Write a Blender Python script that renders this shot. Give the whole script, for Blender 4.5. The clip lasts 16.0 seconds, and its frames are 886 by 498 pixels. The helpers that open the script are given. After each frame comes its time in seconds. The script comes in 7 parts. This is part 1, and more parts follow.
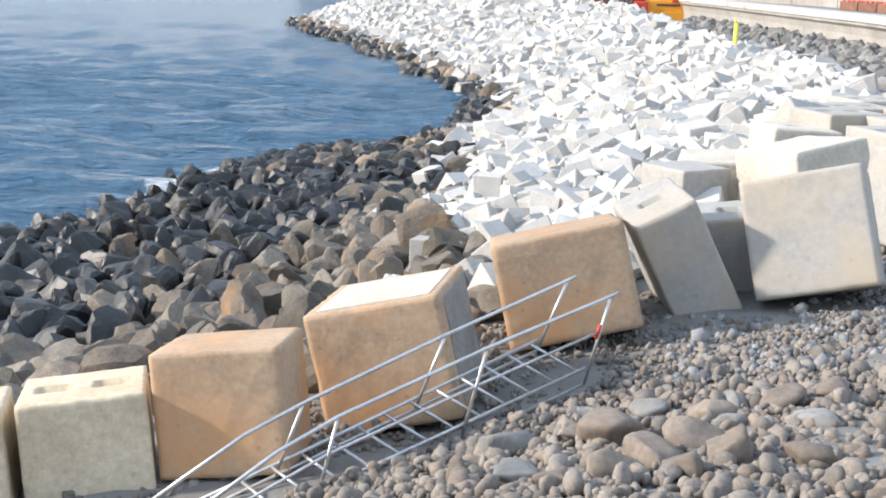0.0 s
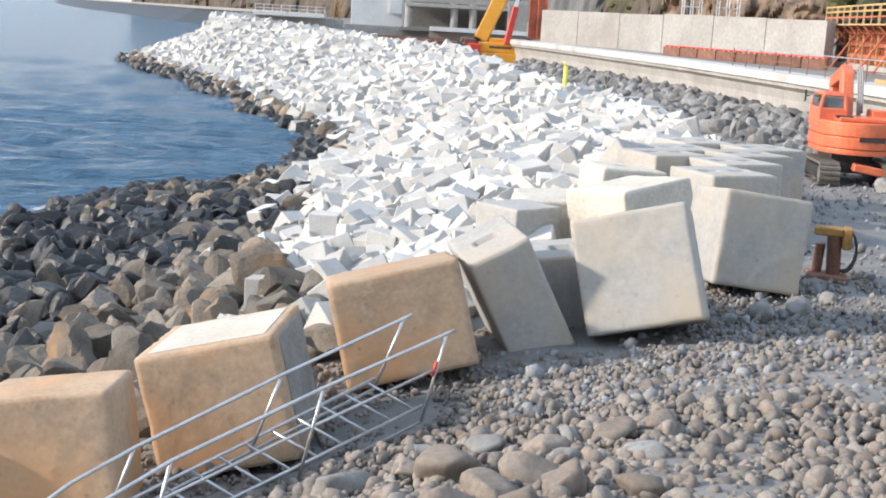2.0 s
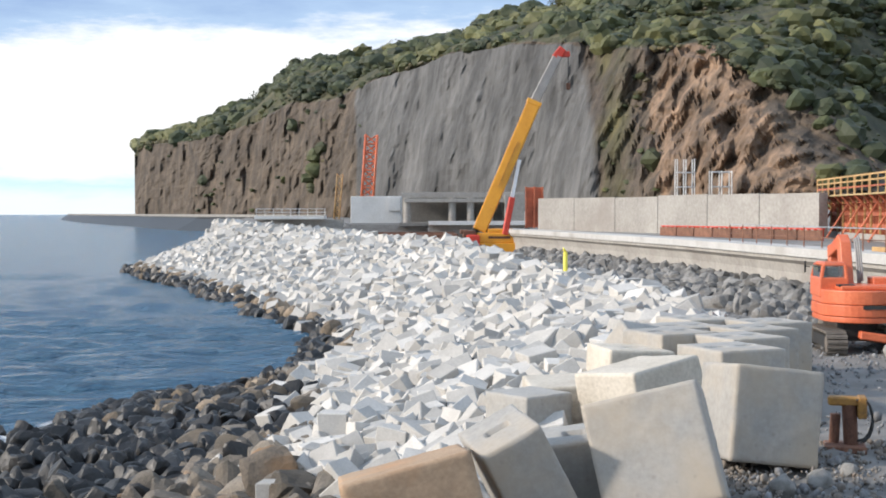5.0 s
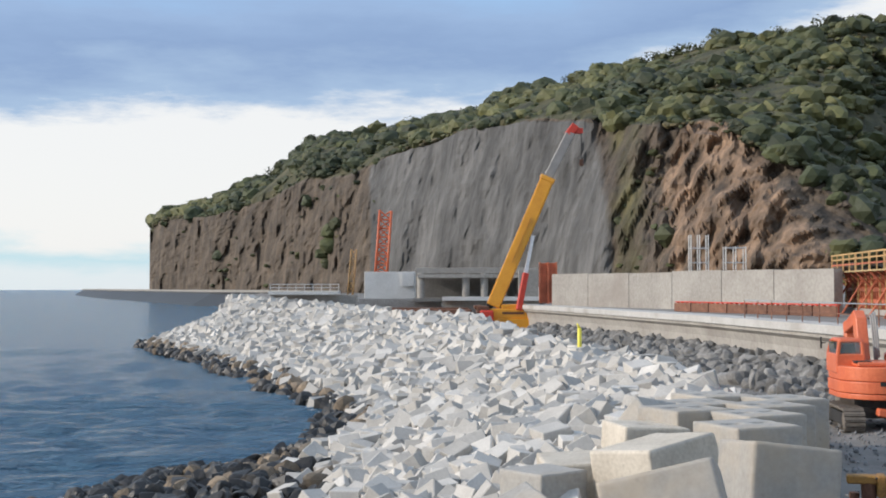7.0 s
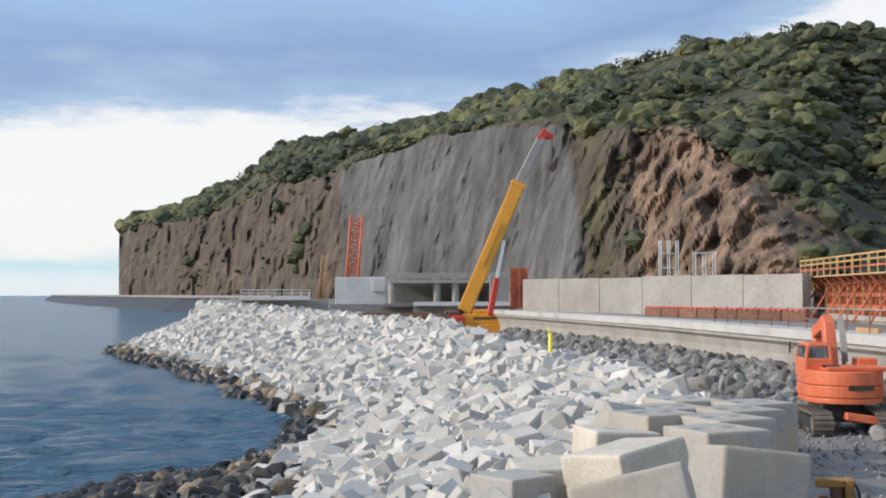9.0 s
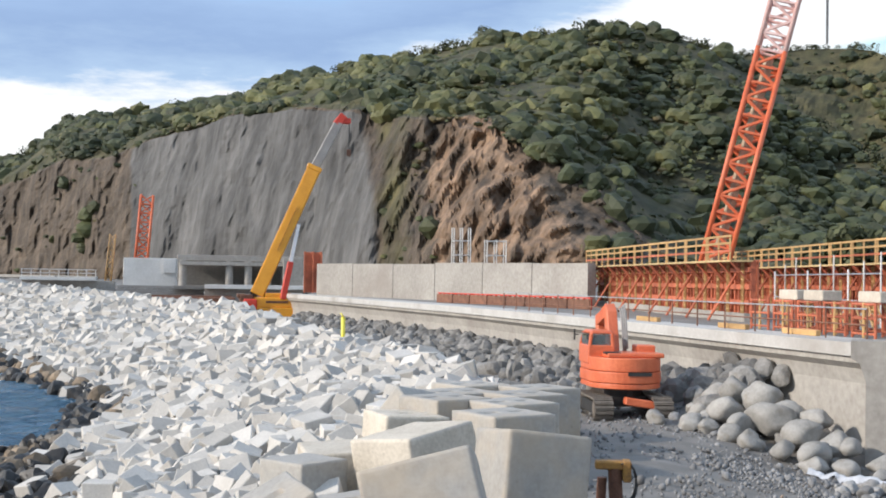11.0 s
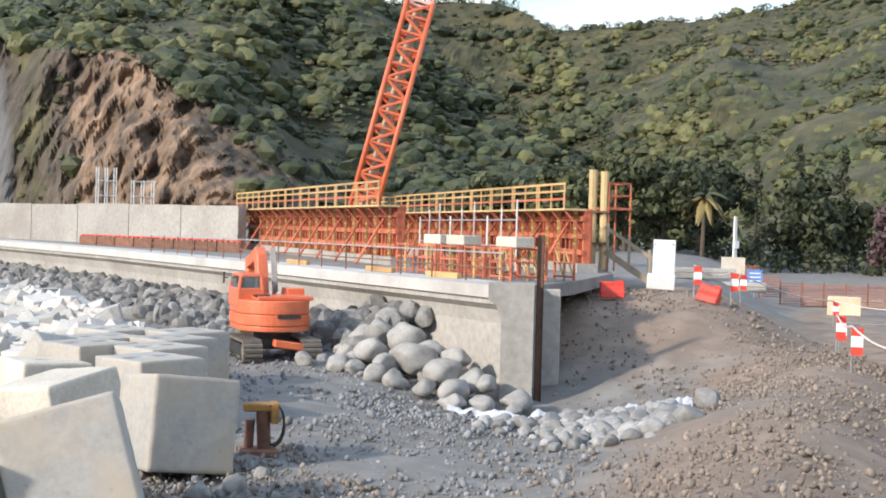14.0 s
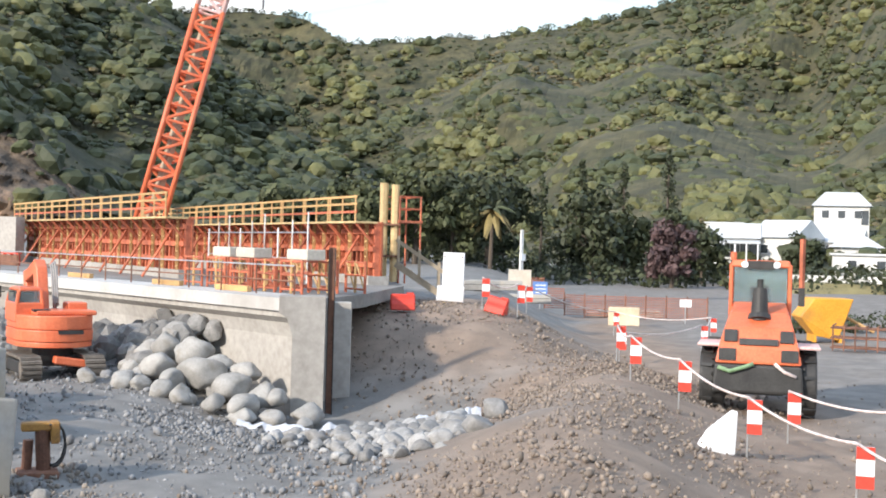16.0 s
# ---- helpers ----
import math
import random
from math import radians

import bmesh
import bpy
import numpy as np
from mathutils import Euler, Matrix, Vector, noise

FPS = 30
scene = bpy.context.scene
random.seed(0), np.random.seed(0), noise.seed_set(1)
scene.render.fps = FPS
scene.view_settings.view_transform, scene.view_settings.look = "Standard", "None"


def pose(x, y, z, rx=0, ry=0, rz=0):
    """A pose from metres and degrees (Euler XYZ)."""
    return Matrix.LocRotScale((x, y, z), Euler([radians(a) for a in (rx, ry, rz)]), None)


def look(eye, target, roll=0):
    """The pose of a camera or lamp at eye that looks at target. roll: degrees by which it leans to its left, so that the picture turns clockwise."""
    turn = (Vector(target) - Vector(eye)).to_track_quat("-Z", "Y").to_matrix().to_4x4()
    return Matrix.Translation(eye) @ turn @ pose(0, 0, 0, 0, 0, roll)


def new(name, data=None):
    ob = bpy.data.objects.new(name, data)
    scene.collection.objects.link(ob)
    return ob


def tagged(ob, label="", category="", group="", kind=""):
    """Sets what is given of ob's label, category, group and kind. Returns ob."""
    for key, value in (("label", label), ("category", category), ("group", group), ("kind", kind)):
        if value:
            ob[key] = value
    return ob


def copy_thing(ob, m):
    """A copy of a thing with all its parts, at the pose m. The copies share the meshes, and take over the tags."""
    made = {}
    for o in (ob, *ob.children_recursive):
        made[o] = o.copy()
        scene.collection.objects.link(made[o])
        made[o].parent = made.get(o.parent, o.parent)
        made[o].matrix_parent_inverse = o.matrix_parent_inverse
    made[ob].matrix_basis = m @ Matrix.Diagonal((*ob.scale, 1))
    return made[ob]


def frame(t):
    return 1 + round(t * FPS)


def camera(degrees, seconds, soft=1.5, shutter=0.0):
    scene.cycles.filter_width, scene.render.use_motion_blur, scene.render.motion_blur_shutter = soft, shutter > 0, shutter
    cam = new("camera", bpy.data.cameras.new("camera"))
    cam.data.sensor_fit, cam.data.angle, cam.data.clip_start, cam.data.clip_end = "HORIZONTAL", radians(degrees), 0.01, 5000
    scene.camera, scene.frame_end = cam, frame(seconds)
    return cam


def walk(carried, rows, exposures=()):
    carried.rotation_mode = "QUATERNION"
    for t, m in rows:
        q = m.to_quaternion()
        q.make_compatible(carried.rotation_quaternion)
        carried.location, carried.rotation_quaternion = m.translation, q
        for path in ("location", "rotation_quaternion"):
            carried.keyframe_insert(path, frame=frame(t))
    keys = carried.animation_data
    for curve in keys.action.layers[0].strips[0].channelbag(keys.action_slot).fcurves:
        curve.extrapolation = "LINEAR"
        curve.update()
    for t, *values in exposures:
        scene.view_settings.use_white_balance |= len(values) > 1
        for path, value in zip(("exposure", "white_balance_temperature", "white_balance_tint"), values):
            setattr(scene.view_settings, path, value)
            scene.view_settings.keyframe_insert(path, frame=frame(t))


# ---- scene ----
# Camera: it stands on a bank, 3.3 m above the site track, and pans along the shore.
EYE = 3.3
cam = camera(39.4, 16.0, soft=1.9)
ROWS = [
    (0.0, 77.31, -2.06, 6.65),
    (0.5, 77.61, -2.21, 4.79),
    (1.0, 78.49, -2.09, 3.12),
    (1.5, 79.29, -2.42, 1.21),
    (2.0, 79.44, -3.26, -0.84),
    (2.5, 80.08, -3.28, -2.31),
    (3.0, 81.46, -2.69, -2.89),
    (3.5, 83.23, -1.97, -2.76),
    (4.0, 85.33, -0.86, -2.39),
    (4.5, 86.90, -0.29, -1.67),
    (4.7, 87.47, -0.11, -1.22),
    (6.8, 91.72, 0.38, -0.38),
    (7.0, 91.81, 0.03, -0.29),
    (7.5, 91.92, 0.23, 0.01),
    (8.0, 91.95, -0.01, 0.17),
    (8.2, 92.08, 0.17, 0.17),
    (10.3, 91.91, -0.84, -7.58),
    (10.5, 91.86, -0.84, -8.59),
    (11.0, 91.41, -0.91, -11.15),
    (11.5, 91.17, -0.97, -12.99),
    (12.0, 90.86, -1.11, -15.62),
    (12.5, 90.54, -1.13, -18.07),
    (13.0, 89.98, -1.34, -20.63),
    (13.5, 89.72, -1.61, -23.88),
    (14.0, 89.12, -1.52, -27.23),
    (14.5, 89.27, -1.59, -30.45),
    (15.0, 89.42, -1.67, -33.07),
    (15.5, 89.73, -1.61, -35.29),
    (16.0, 89.97, -1.62, -36.88),
]
walk(cam, [(t, pose(0, 0, EYE, rx, ry, rz)) for t, rx, ry, rz in ROWS], exposures=[(0.0, 0.69), (1.5, 0.61), (3.5, 0.4), (4.7, 0.25), (6.8, -0.16), (8.2, -0.16), (10.5, 0.06), (12.5, 0.25), (16.0, 0.58)])

# ---------------------------------------------------------------- light
SUN_AZ, SUN_EL = 263.0, 25.0      # degrees clockwise from +y, and above the horizon
world = bpy.data.worlds.new("sky")
scene.world = world
world.use_nodes = True
wn, wl = world.node_tree.nodes, world.node_tree.links
wn.clear()


def wnode(kind, **values):
    n = wn.new(kind)
    for key, value in values.items():
        n.inputs[key].default_value = value
    return n


sky = wn.new("ShaderNodeTexSky")
sky.sky_type, sky.sun_disc = "NISHITA", False
sky.sun_elevation, sky.sun_rotation = radians(SUN_EL), radians(SUN_AZ)
sky.air_density, sky.dust_density = 1.0, 1.5
coord = wn.new("ShaderNodeTexCoord")
split = wn.new("ShaderNodeSeparateXYZ")
wl.new(coord.outputs["Generated"], split.inputs[0])
stretch = wn.new("ShaderNodeMapping")
stretch.inputs["Scale"].default_value = (1.6, 1.6, 7.0)
stretch.inputs["Location"].default_value = (0.35, 0.1, 0.2)
wl.new(coord.outputs["Generated"], stretch.inputs[0])
puffs = wnode("ShaderNodeTexNoise", Scale=2.2, Detail=8.0, Roughness=0.62)
wl.new(stretch.outputs[0], puffs.inputs["Vector"])
# height above the horizon, made uneven by the clouds' own noise
uneven = wn.new("ShaderNodeMath")
uneven.operation = "MULTIPLY_ADD"
uneven.inputs[1].default_value = 0.15
wl.new(puffs.outputs["Fac"], uneven.inputs[0])
wl.new(split.outputs["Z"], uneven.inputs[2])
# the cloud bank lies over the sea and thins out inland
east = wn.new("ShaderNodeMapRange")
east.inputs[1].default_value, east.inputs[2].default_value = 0.10, 0.60
east.inputs[3].default_value, east.inputs[4].default_value = 0.0, 1.0
wl.new(split.outputs["X"], east.inputs[0])
inland = wn.new("ShaderNodeMath")
inland.operation = "MULTIPLY_ADD"
inland.inputs[1].default_value = -0.17
wl.new(east.outputs[0], inland.inputs[0])
wl.new(uneven.outputs[0], inland.inputs[2])
layers = wn.new("ShaderNodeValToRGB")
wl.new(inland.outputs[0], layers.inputs[0])
ramp = layers.color_ramp
ramp.elements[0].position, ramp.elements[0].color = 0.02, (0.95, 0.97, 1.0, 1)
ramp.elements[1].position, ramp.elements[1].color = 1.0, (0.42, 0.58, 0.85, 1)
for at, colour in ((0.075, (0.86, 0.95, 1.0, 1)), (0.105, (0.62, 0.86, 0.96, 1)), (0.128, (1.0, 1.0, 1.0, 1)), (0.205, (1.0, 1.0, 1.0, 1)), (0.222, (0.42, 0.57, 0.80, 1)),
                   (0.25, (0.29, 0.42, 0.68, 1)), (0.285, (0.36, 0.51, 0.78, 1)), (0.32, (0.38, 0.60, 0.92, 1)), (0.46, (0.72, 0.84, 0.97, 1))):
    e = ramp.elements.new(at)
    e.color = colour
blend = wn.new("ShaderNodeMix")
blend.data_type = "RGBA"
blend.inputs["Factor"].default_value = 0.82
gain = wn.new("ShaderNodeVectorMath")
gain.operation = "SCALE"
gain.inputs["Scale"].default_value = 10.0
wl.new(layers.outputs["Color"], gain.inputs[0])
wl.new(sky.outputs["Color"], blend.inputs[6])
wl.new(gain.outputs[0], blend.inputs[7])
back = wnode("ShaderNodeBackground", Strength=0.114)
wl.new(blend.outputs[2], back.inputs["Color"])
wout = wn.new("ShaderNodeOutputWorld")
wl.new(back.outputs[0], wout.inputs["Surface"])

sun_data = bpy.data.lights.new("sun", "SUN")
sun_data.energy, sun_data.angle, sun_data.color = 3.9, radians(3), (1.0, 0.91, 0.81)
sun = new("sun", sun_data)
sx, sy = math.sin(radians(SUN_AZ)), math.cos(radians(SUN_AZ))
sun.matrix_world = look((60 * sx, 60 * sy, 60 * math.tan(radians(SUN_EL))), (0, 0, 0))

# ---------------------------------------------------------------- materials


def mat(name, dark, light, rough=0.85, size=1.0, bump=0.3, metal=0.0, vary=0.0, spread=0.5, stain=None, stain_at=0.6, coat=0.0, world_space=False, pits=0.0):
    """A worn surface: two colours mixed by coarse and fine noise (size: metres of the coarse patches), relief, and a shift of value from piece to piece."""
    m = bpy.data.materials.new(name)
    m.use_nodes = True
    n, l = m.node_tree.nodes, m.node_tree.links
    b = n["Principled BSDF"]
    where = n.new("ShaderNodeNewGeometry") if world_space else n.new("ShaderNodeTexCoord")
    v = where.outputs["Position"] if world_space else where.outputs["Object"]
    big, small = n.new("ShaderNodeTexNoise"), n.new("ShaderNodeTexNoise")
    for t, s, d in ((big, 1.0 / size, 4.0), (small, 14.0 / size, 6.0)):
        t.inputs["Scale"].default_value, t.inputs["Detail"].default_value, t.inputs["Roughness"].default_value = s, d, 0.62
        l.new(v, t.inputs["Vector"])
    add = n.new("ShaderNodeMath")
    add.operation = "MULTIPLY_ADD"
    add.inputs[1].default_value = 0.5
    l.new(small.outputs["Fac"], add.inputs[0])
    half = n.new("ShaderNodeMath")
    half.operation = "MULTIPLY"
    half.inputs[1].default_value = 0.5
    l.new(big.outputs["Fac"], half.inputs[0])
    l.new(half.outputs[0], add.inputs[2])
    ramp_ = n.new("ShaderNodeMapRange")
    ramp_.inputs[1].default_value, ramp_.inputs[2].default_value = 0.5 - 0.3 * spread, 0.5 + 0.3 * spread
    l.new(add.outputs[0], ramp_.inputs[0])
    mix = n.new("ShaderNodeMix")
    mix.data_type = "RGBA"
    mix.inputs[6].default_value, mix.inputs[7].default_value = (*dark, 1), (*light, 1)
    l.new(ramp_.outputs[0], mix.inputs["Factor"])
    colour = mix.outputs[2]
    if stain:
        blot = n.new("ShaderNodeTexNoise")
        blot.inputs["Scale"].default_value, blot.inputs["Detail"].default_value = 0.55 / size, 5.0
        shift = n.new("ShaderNodeVectorMath")
        shift.inputs[1].default_value = (7.3, 2.1, 4.4)
        l.new(v, shift.inputs[0])
        l.new(shift.outputs[0], blot.inputs["Vector"])
        gate = n.new("ShaderNodeMapRange")
        gate.inputs[1].default_value, gate.inputs[2].default_value = stain_at - 0.08, stain_at + 0.12
        l.new(blot.outputs["Fac"], gate.inputs[0])
        over = n.new("ShaderNodeMix")
        over.data_type = "RGBA"
        over.inputs[7].default_value = (*stain, 1)
        l.new(gate.outputs[0], over.inputs["Factor"])
        l.new(colour, over.inputs[6])
        colour = over.outputs[2]
    if pits:
        cells = n.new("ShaderNodeTexVoronoi")
        cells.inputs["Scale"].default_value, cells.inputs["Randomness"].default_value = 4.5 / size, 1.0
        l.new(v, cells.inputs["Vector"])
        hole = n.new("ShaderNodeMapRange")
        hole.inputs[1].default_value, hole.inputs[2].default_value, hole.inputs[3].default_value, hole.inputs[4].default_value = 0.07, 0.15, pits, 0.0
        l.new(cells.outputs["Distance"], hole.inputs[0])
        sparse = n.new("ShaderNodeMath")
        sparse.operation = "MULTIPLY"
        l.new(hole.outputs[0], sparse.inputs[0])
        l.new(big.outputs["Fac"], sparse.inputs[1])
        pitted = n.new("ShaderNodeMix")
        pitted.data_type = "RGBA"
        pitted.inputs[7].default_value = (dark[0] * 0.35, dark[1] * 0.35, dark[2] * 0.35, 1)
        l.new(sparse.outputs[0], pitted.inputs["Factor"])
        l.new(colour, pitted.inputs[6])
        colour = pitted.outputs[2]
    if vary:
        rnd, info, geo = n.new("ShaderNodeMath"), n.new("ShaderNodeObjectInfo"), n.new("ShaderNodeNewGeometry")
        rnd.operation = "ADD"
        l.new(info.outputs["Random"], rnd.inputs[0])
        l.new(geo.outputs["Random Per Island"], rnd.inputs[1])
        fr = n.new("ShaderNodeMath")
        fr.operation = "FRACT"
        l.new(rnd.outputs[0], fr.inputs[0])
        span = n.new("ShaderNodeMapRange")
        span.inputs[3].default_value, span.inputs[4].default_value = 1 - vary, 1 + vary
        l.new(fr.outputs[0], span.inputs[0])
        hsv = n.new("ShaderNodeHueSaturation")
        l.new(span.outputs[0], hsv.inputs["Value"])
        l.new(colour, hsv.inputs["Color"])
        colour = hsv.outputs[0]
    l.new(colour, b.inputs["Base Color"])
    b.inputs["Roughness"].default_value, b.inputs["Metallic"].default_value = rough, metal
    b.inputs["Coat Weight"].default_value = coat
    if bump:
        bp = n.new("ShaderNodeBump")
        bp.inputs["Strength"].default_value, bp.inputs["Distance"].default_value = bump, 0.03 * size
        l.new(add.outputs[0], bp.inputs["Height"])
        l.new(bp.outputs[0], b.inputs["Normal"])
    return m


M_WHITE_ROCK = mat("pale_cube_concrete", (0.36, 0.340, 0.310), (0.60, 0.572, 0.530), size=0.9, vary=0.24, bump=0.35, spread=0.8)
M_BROWN_ROCK = mat("brown_shore_stone", (0.10, 0.075, 0.05), (0.30, 0.23, 0.16), size=0.7, vary=0.35, bump=0.5)
M_BASALT = mat("wet_black_basalt", (0.006, 0.006, 0.006), (0.030, 0.028, 0.027), rough=0.48, size=0.7, vary=0.4, bump=0.6)
M_TAN_ROCK = mat("weathered_boulder_stone", (0.05, 0.043, 0.037), (0.25, 0.20, 0.15), size=0.7, vary=0.55, bump=0.8, spread=0.7, stain=(0.34, 0.20, 0.10), stain_at=0.57)
M_SHORE_ROCK = mat("grey_brown_shore_stone", (0.062, 0.053, 0.042), (0.235, 0.197, 0.155), size=0.6, vary=0.5, bump=0.8, spread=0.7, stain=(0.24, 0.18, 0.12), stain_at=0.62)
M_GREY_ROCK = mat("grey_boulder_stone", (0.15, 0.143, 0.132), (0.35, 0.335, 0.31), size=0.6, vary=0.25, bump=0.9, spread=0.6)
M_COBBLE = mat("grey_beach_cobble", (0.130, 0.112, 0.095), (0.285, 0.248, 0.210), size=0.25, vary=0.30, bump=0.25)
M_DIRT_STONE = mat("brown_dirt_stone", (0.145, 0.116, 0.093), (0.29, 0.236, 0.19), size=0.25, vary=0.3, bump=0.3)
M_CONCRETE = mat("grey_cast_concrete", (0.29, 0.275, 0.25), (0.46, 0.44, 0.41), size=1.0, bump=0.2, vary=0.06, spread=0.7, stain=(0.46, 0.375, 0.275), stain_at=0.56, pits=0.35)
M_TAN_CONCRETE = mat("ochre_weathered_concrete", (0.30, 0.195, 0.122), (0.57, 0.41, 0.27), size=0.8, bump=0.5, vary=0.10, spread=0.75, stain=(0.55, 0.29, 0.135), stain_at=0.53, pits=0.55)
M_CREAM_CONCRETE = mat("cream_concrete", (0.46, 0.36, 0.24), (0.76, 0.64, 0.46), size=0.9, bump=0.35, vary=0.08, spread=0.5, stain=(0.34, 0.27, 0.18), stain_at=0.62, pits=0.4)
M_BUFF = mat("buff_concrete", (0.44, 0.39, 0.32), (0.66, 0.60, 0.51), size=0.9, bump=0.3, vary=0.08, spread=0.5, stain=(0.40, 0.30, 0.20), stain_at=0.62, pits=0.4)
M_LEDGE = mat("ledge_concrete", (0.40, 0.385, 0.36), (0.58, 0.565, 0.54), size=1.2, bump=0.1, spread=0.7, stain=(0.34, 0.31, 0.28), stain_at=0.62)
M_WALL = mat("streaked_wall_concrete", (0.26, 0.24, 0.215), (0.43, 0.405, 0.37), size=2.5, bump=0.1, vary=0.10, stain=(0.25, 0.22, 0.195), stain_at=0.62)
M_PALE_WALL = mat("new_pale_concrete", (0.56, 0.55, 0.53), (0.74, 0.73, 0.71), size=1.5, bump=0.08, vary=0.05)

# ---------------------------------------------------------------- mesh tools


class Mesh:
    """Collects corners and faces of one mesh."""

    def __init__(self):
        self.v, self.f, self.n = [], [], 0

    def add(self, verts, faces, m=None):
        a = np.asarray(verts, float)
        if m is not None:
            mm = np.array(m)
            a = a @ mm[:3, :3].T + mm[:3, 3]
        self.v.append(a)
        k = self.n
        self.f.extend([tuple(i + k for i in q) for q in faces])
        self.n += len(a)
        return self

    def box(self, centre, size, m=None, turn=(0, 0, 0), taper=1.0):
        x, y, z = (s / 2 for s in size)
        t = taper
        v = [(-x, -y, -z), (x, -y, -z), (x, y, -z), (-x, y, -z), (-x * t, -y * t, z), (x * t, -y * t, z), (x * t, y * t, z), (-x * t, y * t, z)]
        f = [(0, 3, 2, 1), (4, 5, 6, 7), (0, 1, 5, 4), (1, 2, 6, 5), (2, 3, 7, 6), (3, 0, 4, 7)]
        p = pose(*centre, *turn)
        return self.add(v, f, m @ p if m is not None else p)

    def rod(self, a, b, r, r2=None, sides=8):
        a, b = Vector(a), Vector(b)
        r2 = r if r2 is None else r2
        q = (b - a).to_track_quat("Z", "Y").to_matrix()
        v, f = [], []
        for end, rad in ((a, r), (b, r2)):
            for i in range(sides):
                w = 2 * math.pi * i / sides
                v.append(tuple(end + q @ Vector((rad * math.cos(w), rad * math.sin(w), 0))))
        for i in range(sides):
            j = (i + 1) % sides
            f.append((i, j, sides + j, sides + i))
        f += [tuple(range(sides - 1, -1, -1)), tuple(range(sides, 2 * sides))]
        return self.add(v, f)

    def tube(self, points, r, sides=6):
        """One bent tube through the points."""
        pts = [Vector(p) for p in points]
        v, f, k = [], [], len(pts)
        for i, p in enumerate(pts):
            q = (pts[min(i + 1, k - 1)] - pts[max(i - 1, 0)]).to_track_quat("Z", "Y").to_matrix()
            v += [tuple(p + q @ Vector((r * math.cos(2 * math.pi * j / sides), r * math.sin(2 * math.pi * j / sides), 0))) for j in range(sides)]
        for i in range(k - 1):
            for j in range(sides):
                n = (j + 1) % sides
                f.append((i * sides + j, i * sides + n, (i + 1) * sides + n, (i + 1) * sides + j))
        f += [tuple(range(sides - 1, -1, -1)), tuple((k - 1) * sides + j for j in range(sides))]
        return self.add(v, f)

    def prism(self, outline, y0, y1, m=None):
        """An outline in x and z, drawn out along y."""
        n = len(outline)
        v = [(x, y0, z) for x, z in outline] + [(x, y1, z) for x, z in outline]
        f = [tuple(range(n)), tuple(range(2 * n - 1, n - 1, -1))] + [((i + 1) % n, i, n + i, n + (i + 1) % n) for i in range(n)]
        return self.add(v, f, m)

    def data(self, name, material, smooth=False, bevel=0.0, segments=1):
        me = bpy.data.meshes.new(name)
        me.from_pydata(np.concatenate(self.v).tolist(), [], self.f)
        if bevel:
            bm = bmesh.new()
            bm.from_mesh(me)
            bmesh.ops.recalc_face_normals(bm, faces=bm.faces)
            bmesh.ops.bevel(bm, geom=bm.edges[:], offset=bevel, segments=segments, profile=0.6, affect="EDGES", clamp_overlap=True)
            bm.to_mesh(me)
            bm.free()
        if smooth:
            me.polygons.foreach_set("use_smooth", [True] * len(me.polygons))
        me.materials.append(material)
        me.update()
        return me


def part(name, mesh, material, parent=None, label="", smooth=False, bevel=0.0, segments=1):
    """Links one Mesh as one object, under a thing or a part."""
    ob = new(name, mesh.data(name, material, smooth, bevel, segments) if isinstance(mesh, Mesh) else mesh)
    if parent is not None:
        ob.parent = parent
    if label:
        tagged(ob, label=label)
    return ob


def thing(name, label, category, m=None, group="", kind=""):
    """An empty at the base of a thing made of parts."""
    ob = tagged(new(name), label, category, group, kind)
    if m is not None:
        ob.matrix_world = m
    return ob


def smooth01(a):
    a = np.clip(a, 0, 1)
    return a * a * (3 - 2 * a)


def ico(level):
    bm = bmesh.new()
    bmesh.ops.create_icosphere(bm, subdivisions=level, radius=1.0)
    v = np.array([p.co[:] for p in bm.verts])
    f = [tuple(p.index for p in q.verts) for q in bm.faces]
    bm.free()
    return v, f


def boulder_shapes(count, level, rough, flat, seed):
    """Rounded stones: a ball pushed in by noise and by a few flattening planes."""
    rng = np.random.default_rng(seed)
    base, faces = ico(level)
    out = []
    for i in range(count):
        v = base.copy()
        for _ in range(int(5 * flat) + 2):
            d = rng.normal(size=3)
            d /= np.linalg.norm(d)
            cut = rng.uniform(0.5, 0.85)
            over = np.maximum(v @ d - cut, 0)
            v -= np.outer(over * (0.96 if flat > 1 else 0.85), d)
        off = rng.uniform(-50, 50, 3)
        push = np.array([noise.noise(Vector(p * 1.6 + off)) + 0.4 * noise.noise(Vector(p * 4 + off)) for p in v])
        v *= (1 + rough * push)[:, None]
        v *= rng.uniform((0.85, 0.7, 0.55), (1.2, 1.0, 0.85))
        out.append((v, faces))
    return out


def cube_shapes(count, seed):
    """Cast armour cubes, a little out of true, with blunted edges."""
    rng = np.random.default_rng(seed)
    out = []
    for i in range(count):
        bm = bmesh.new()
        bmesh.ops.create_cube(bm, size=1.0)
        for v in bm.verts:
            v.co += Vector(rng.uniform(-0.045, 0.045, 3).tolist())
        bmesh.ops.bevel(bm, geom=bm.edges[:], offset=0.03, segments=1, affect="EDGES")
        bm.verts.index_update()
        v = np.array([p.co[:] for p in bm.verts]) * rng.uniform(0.88, 1.08, 3)
        f = [tuple(p.index for p in q.verts) for q in bm.faces]
        bm.free()
        out.append((v, f))
    return out


def spin(rng):
    return Euler(rng.uniform(-math.pi, math.pi, 3).tolist()).to_matrix().to_4x4()


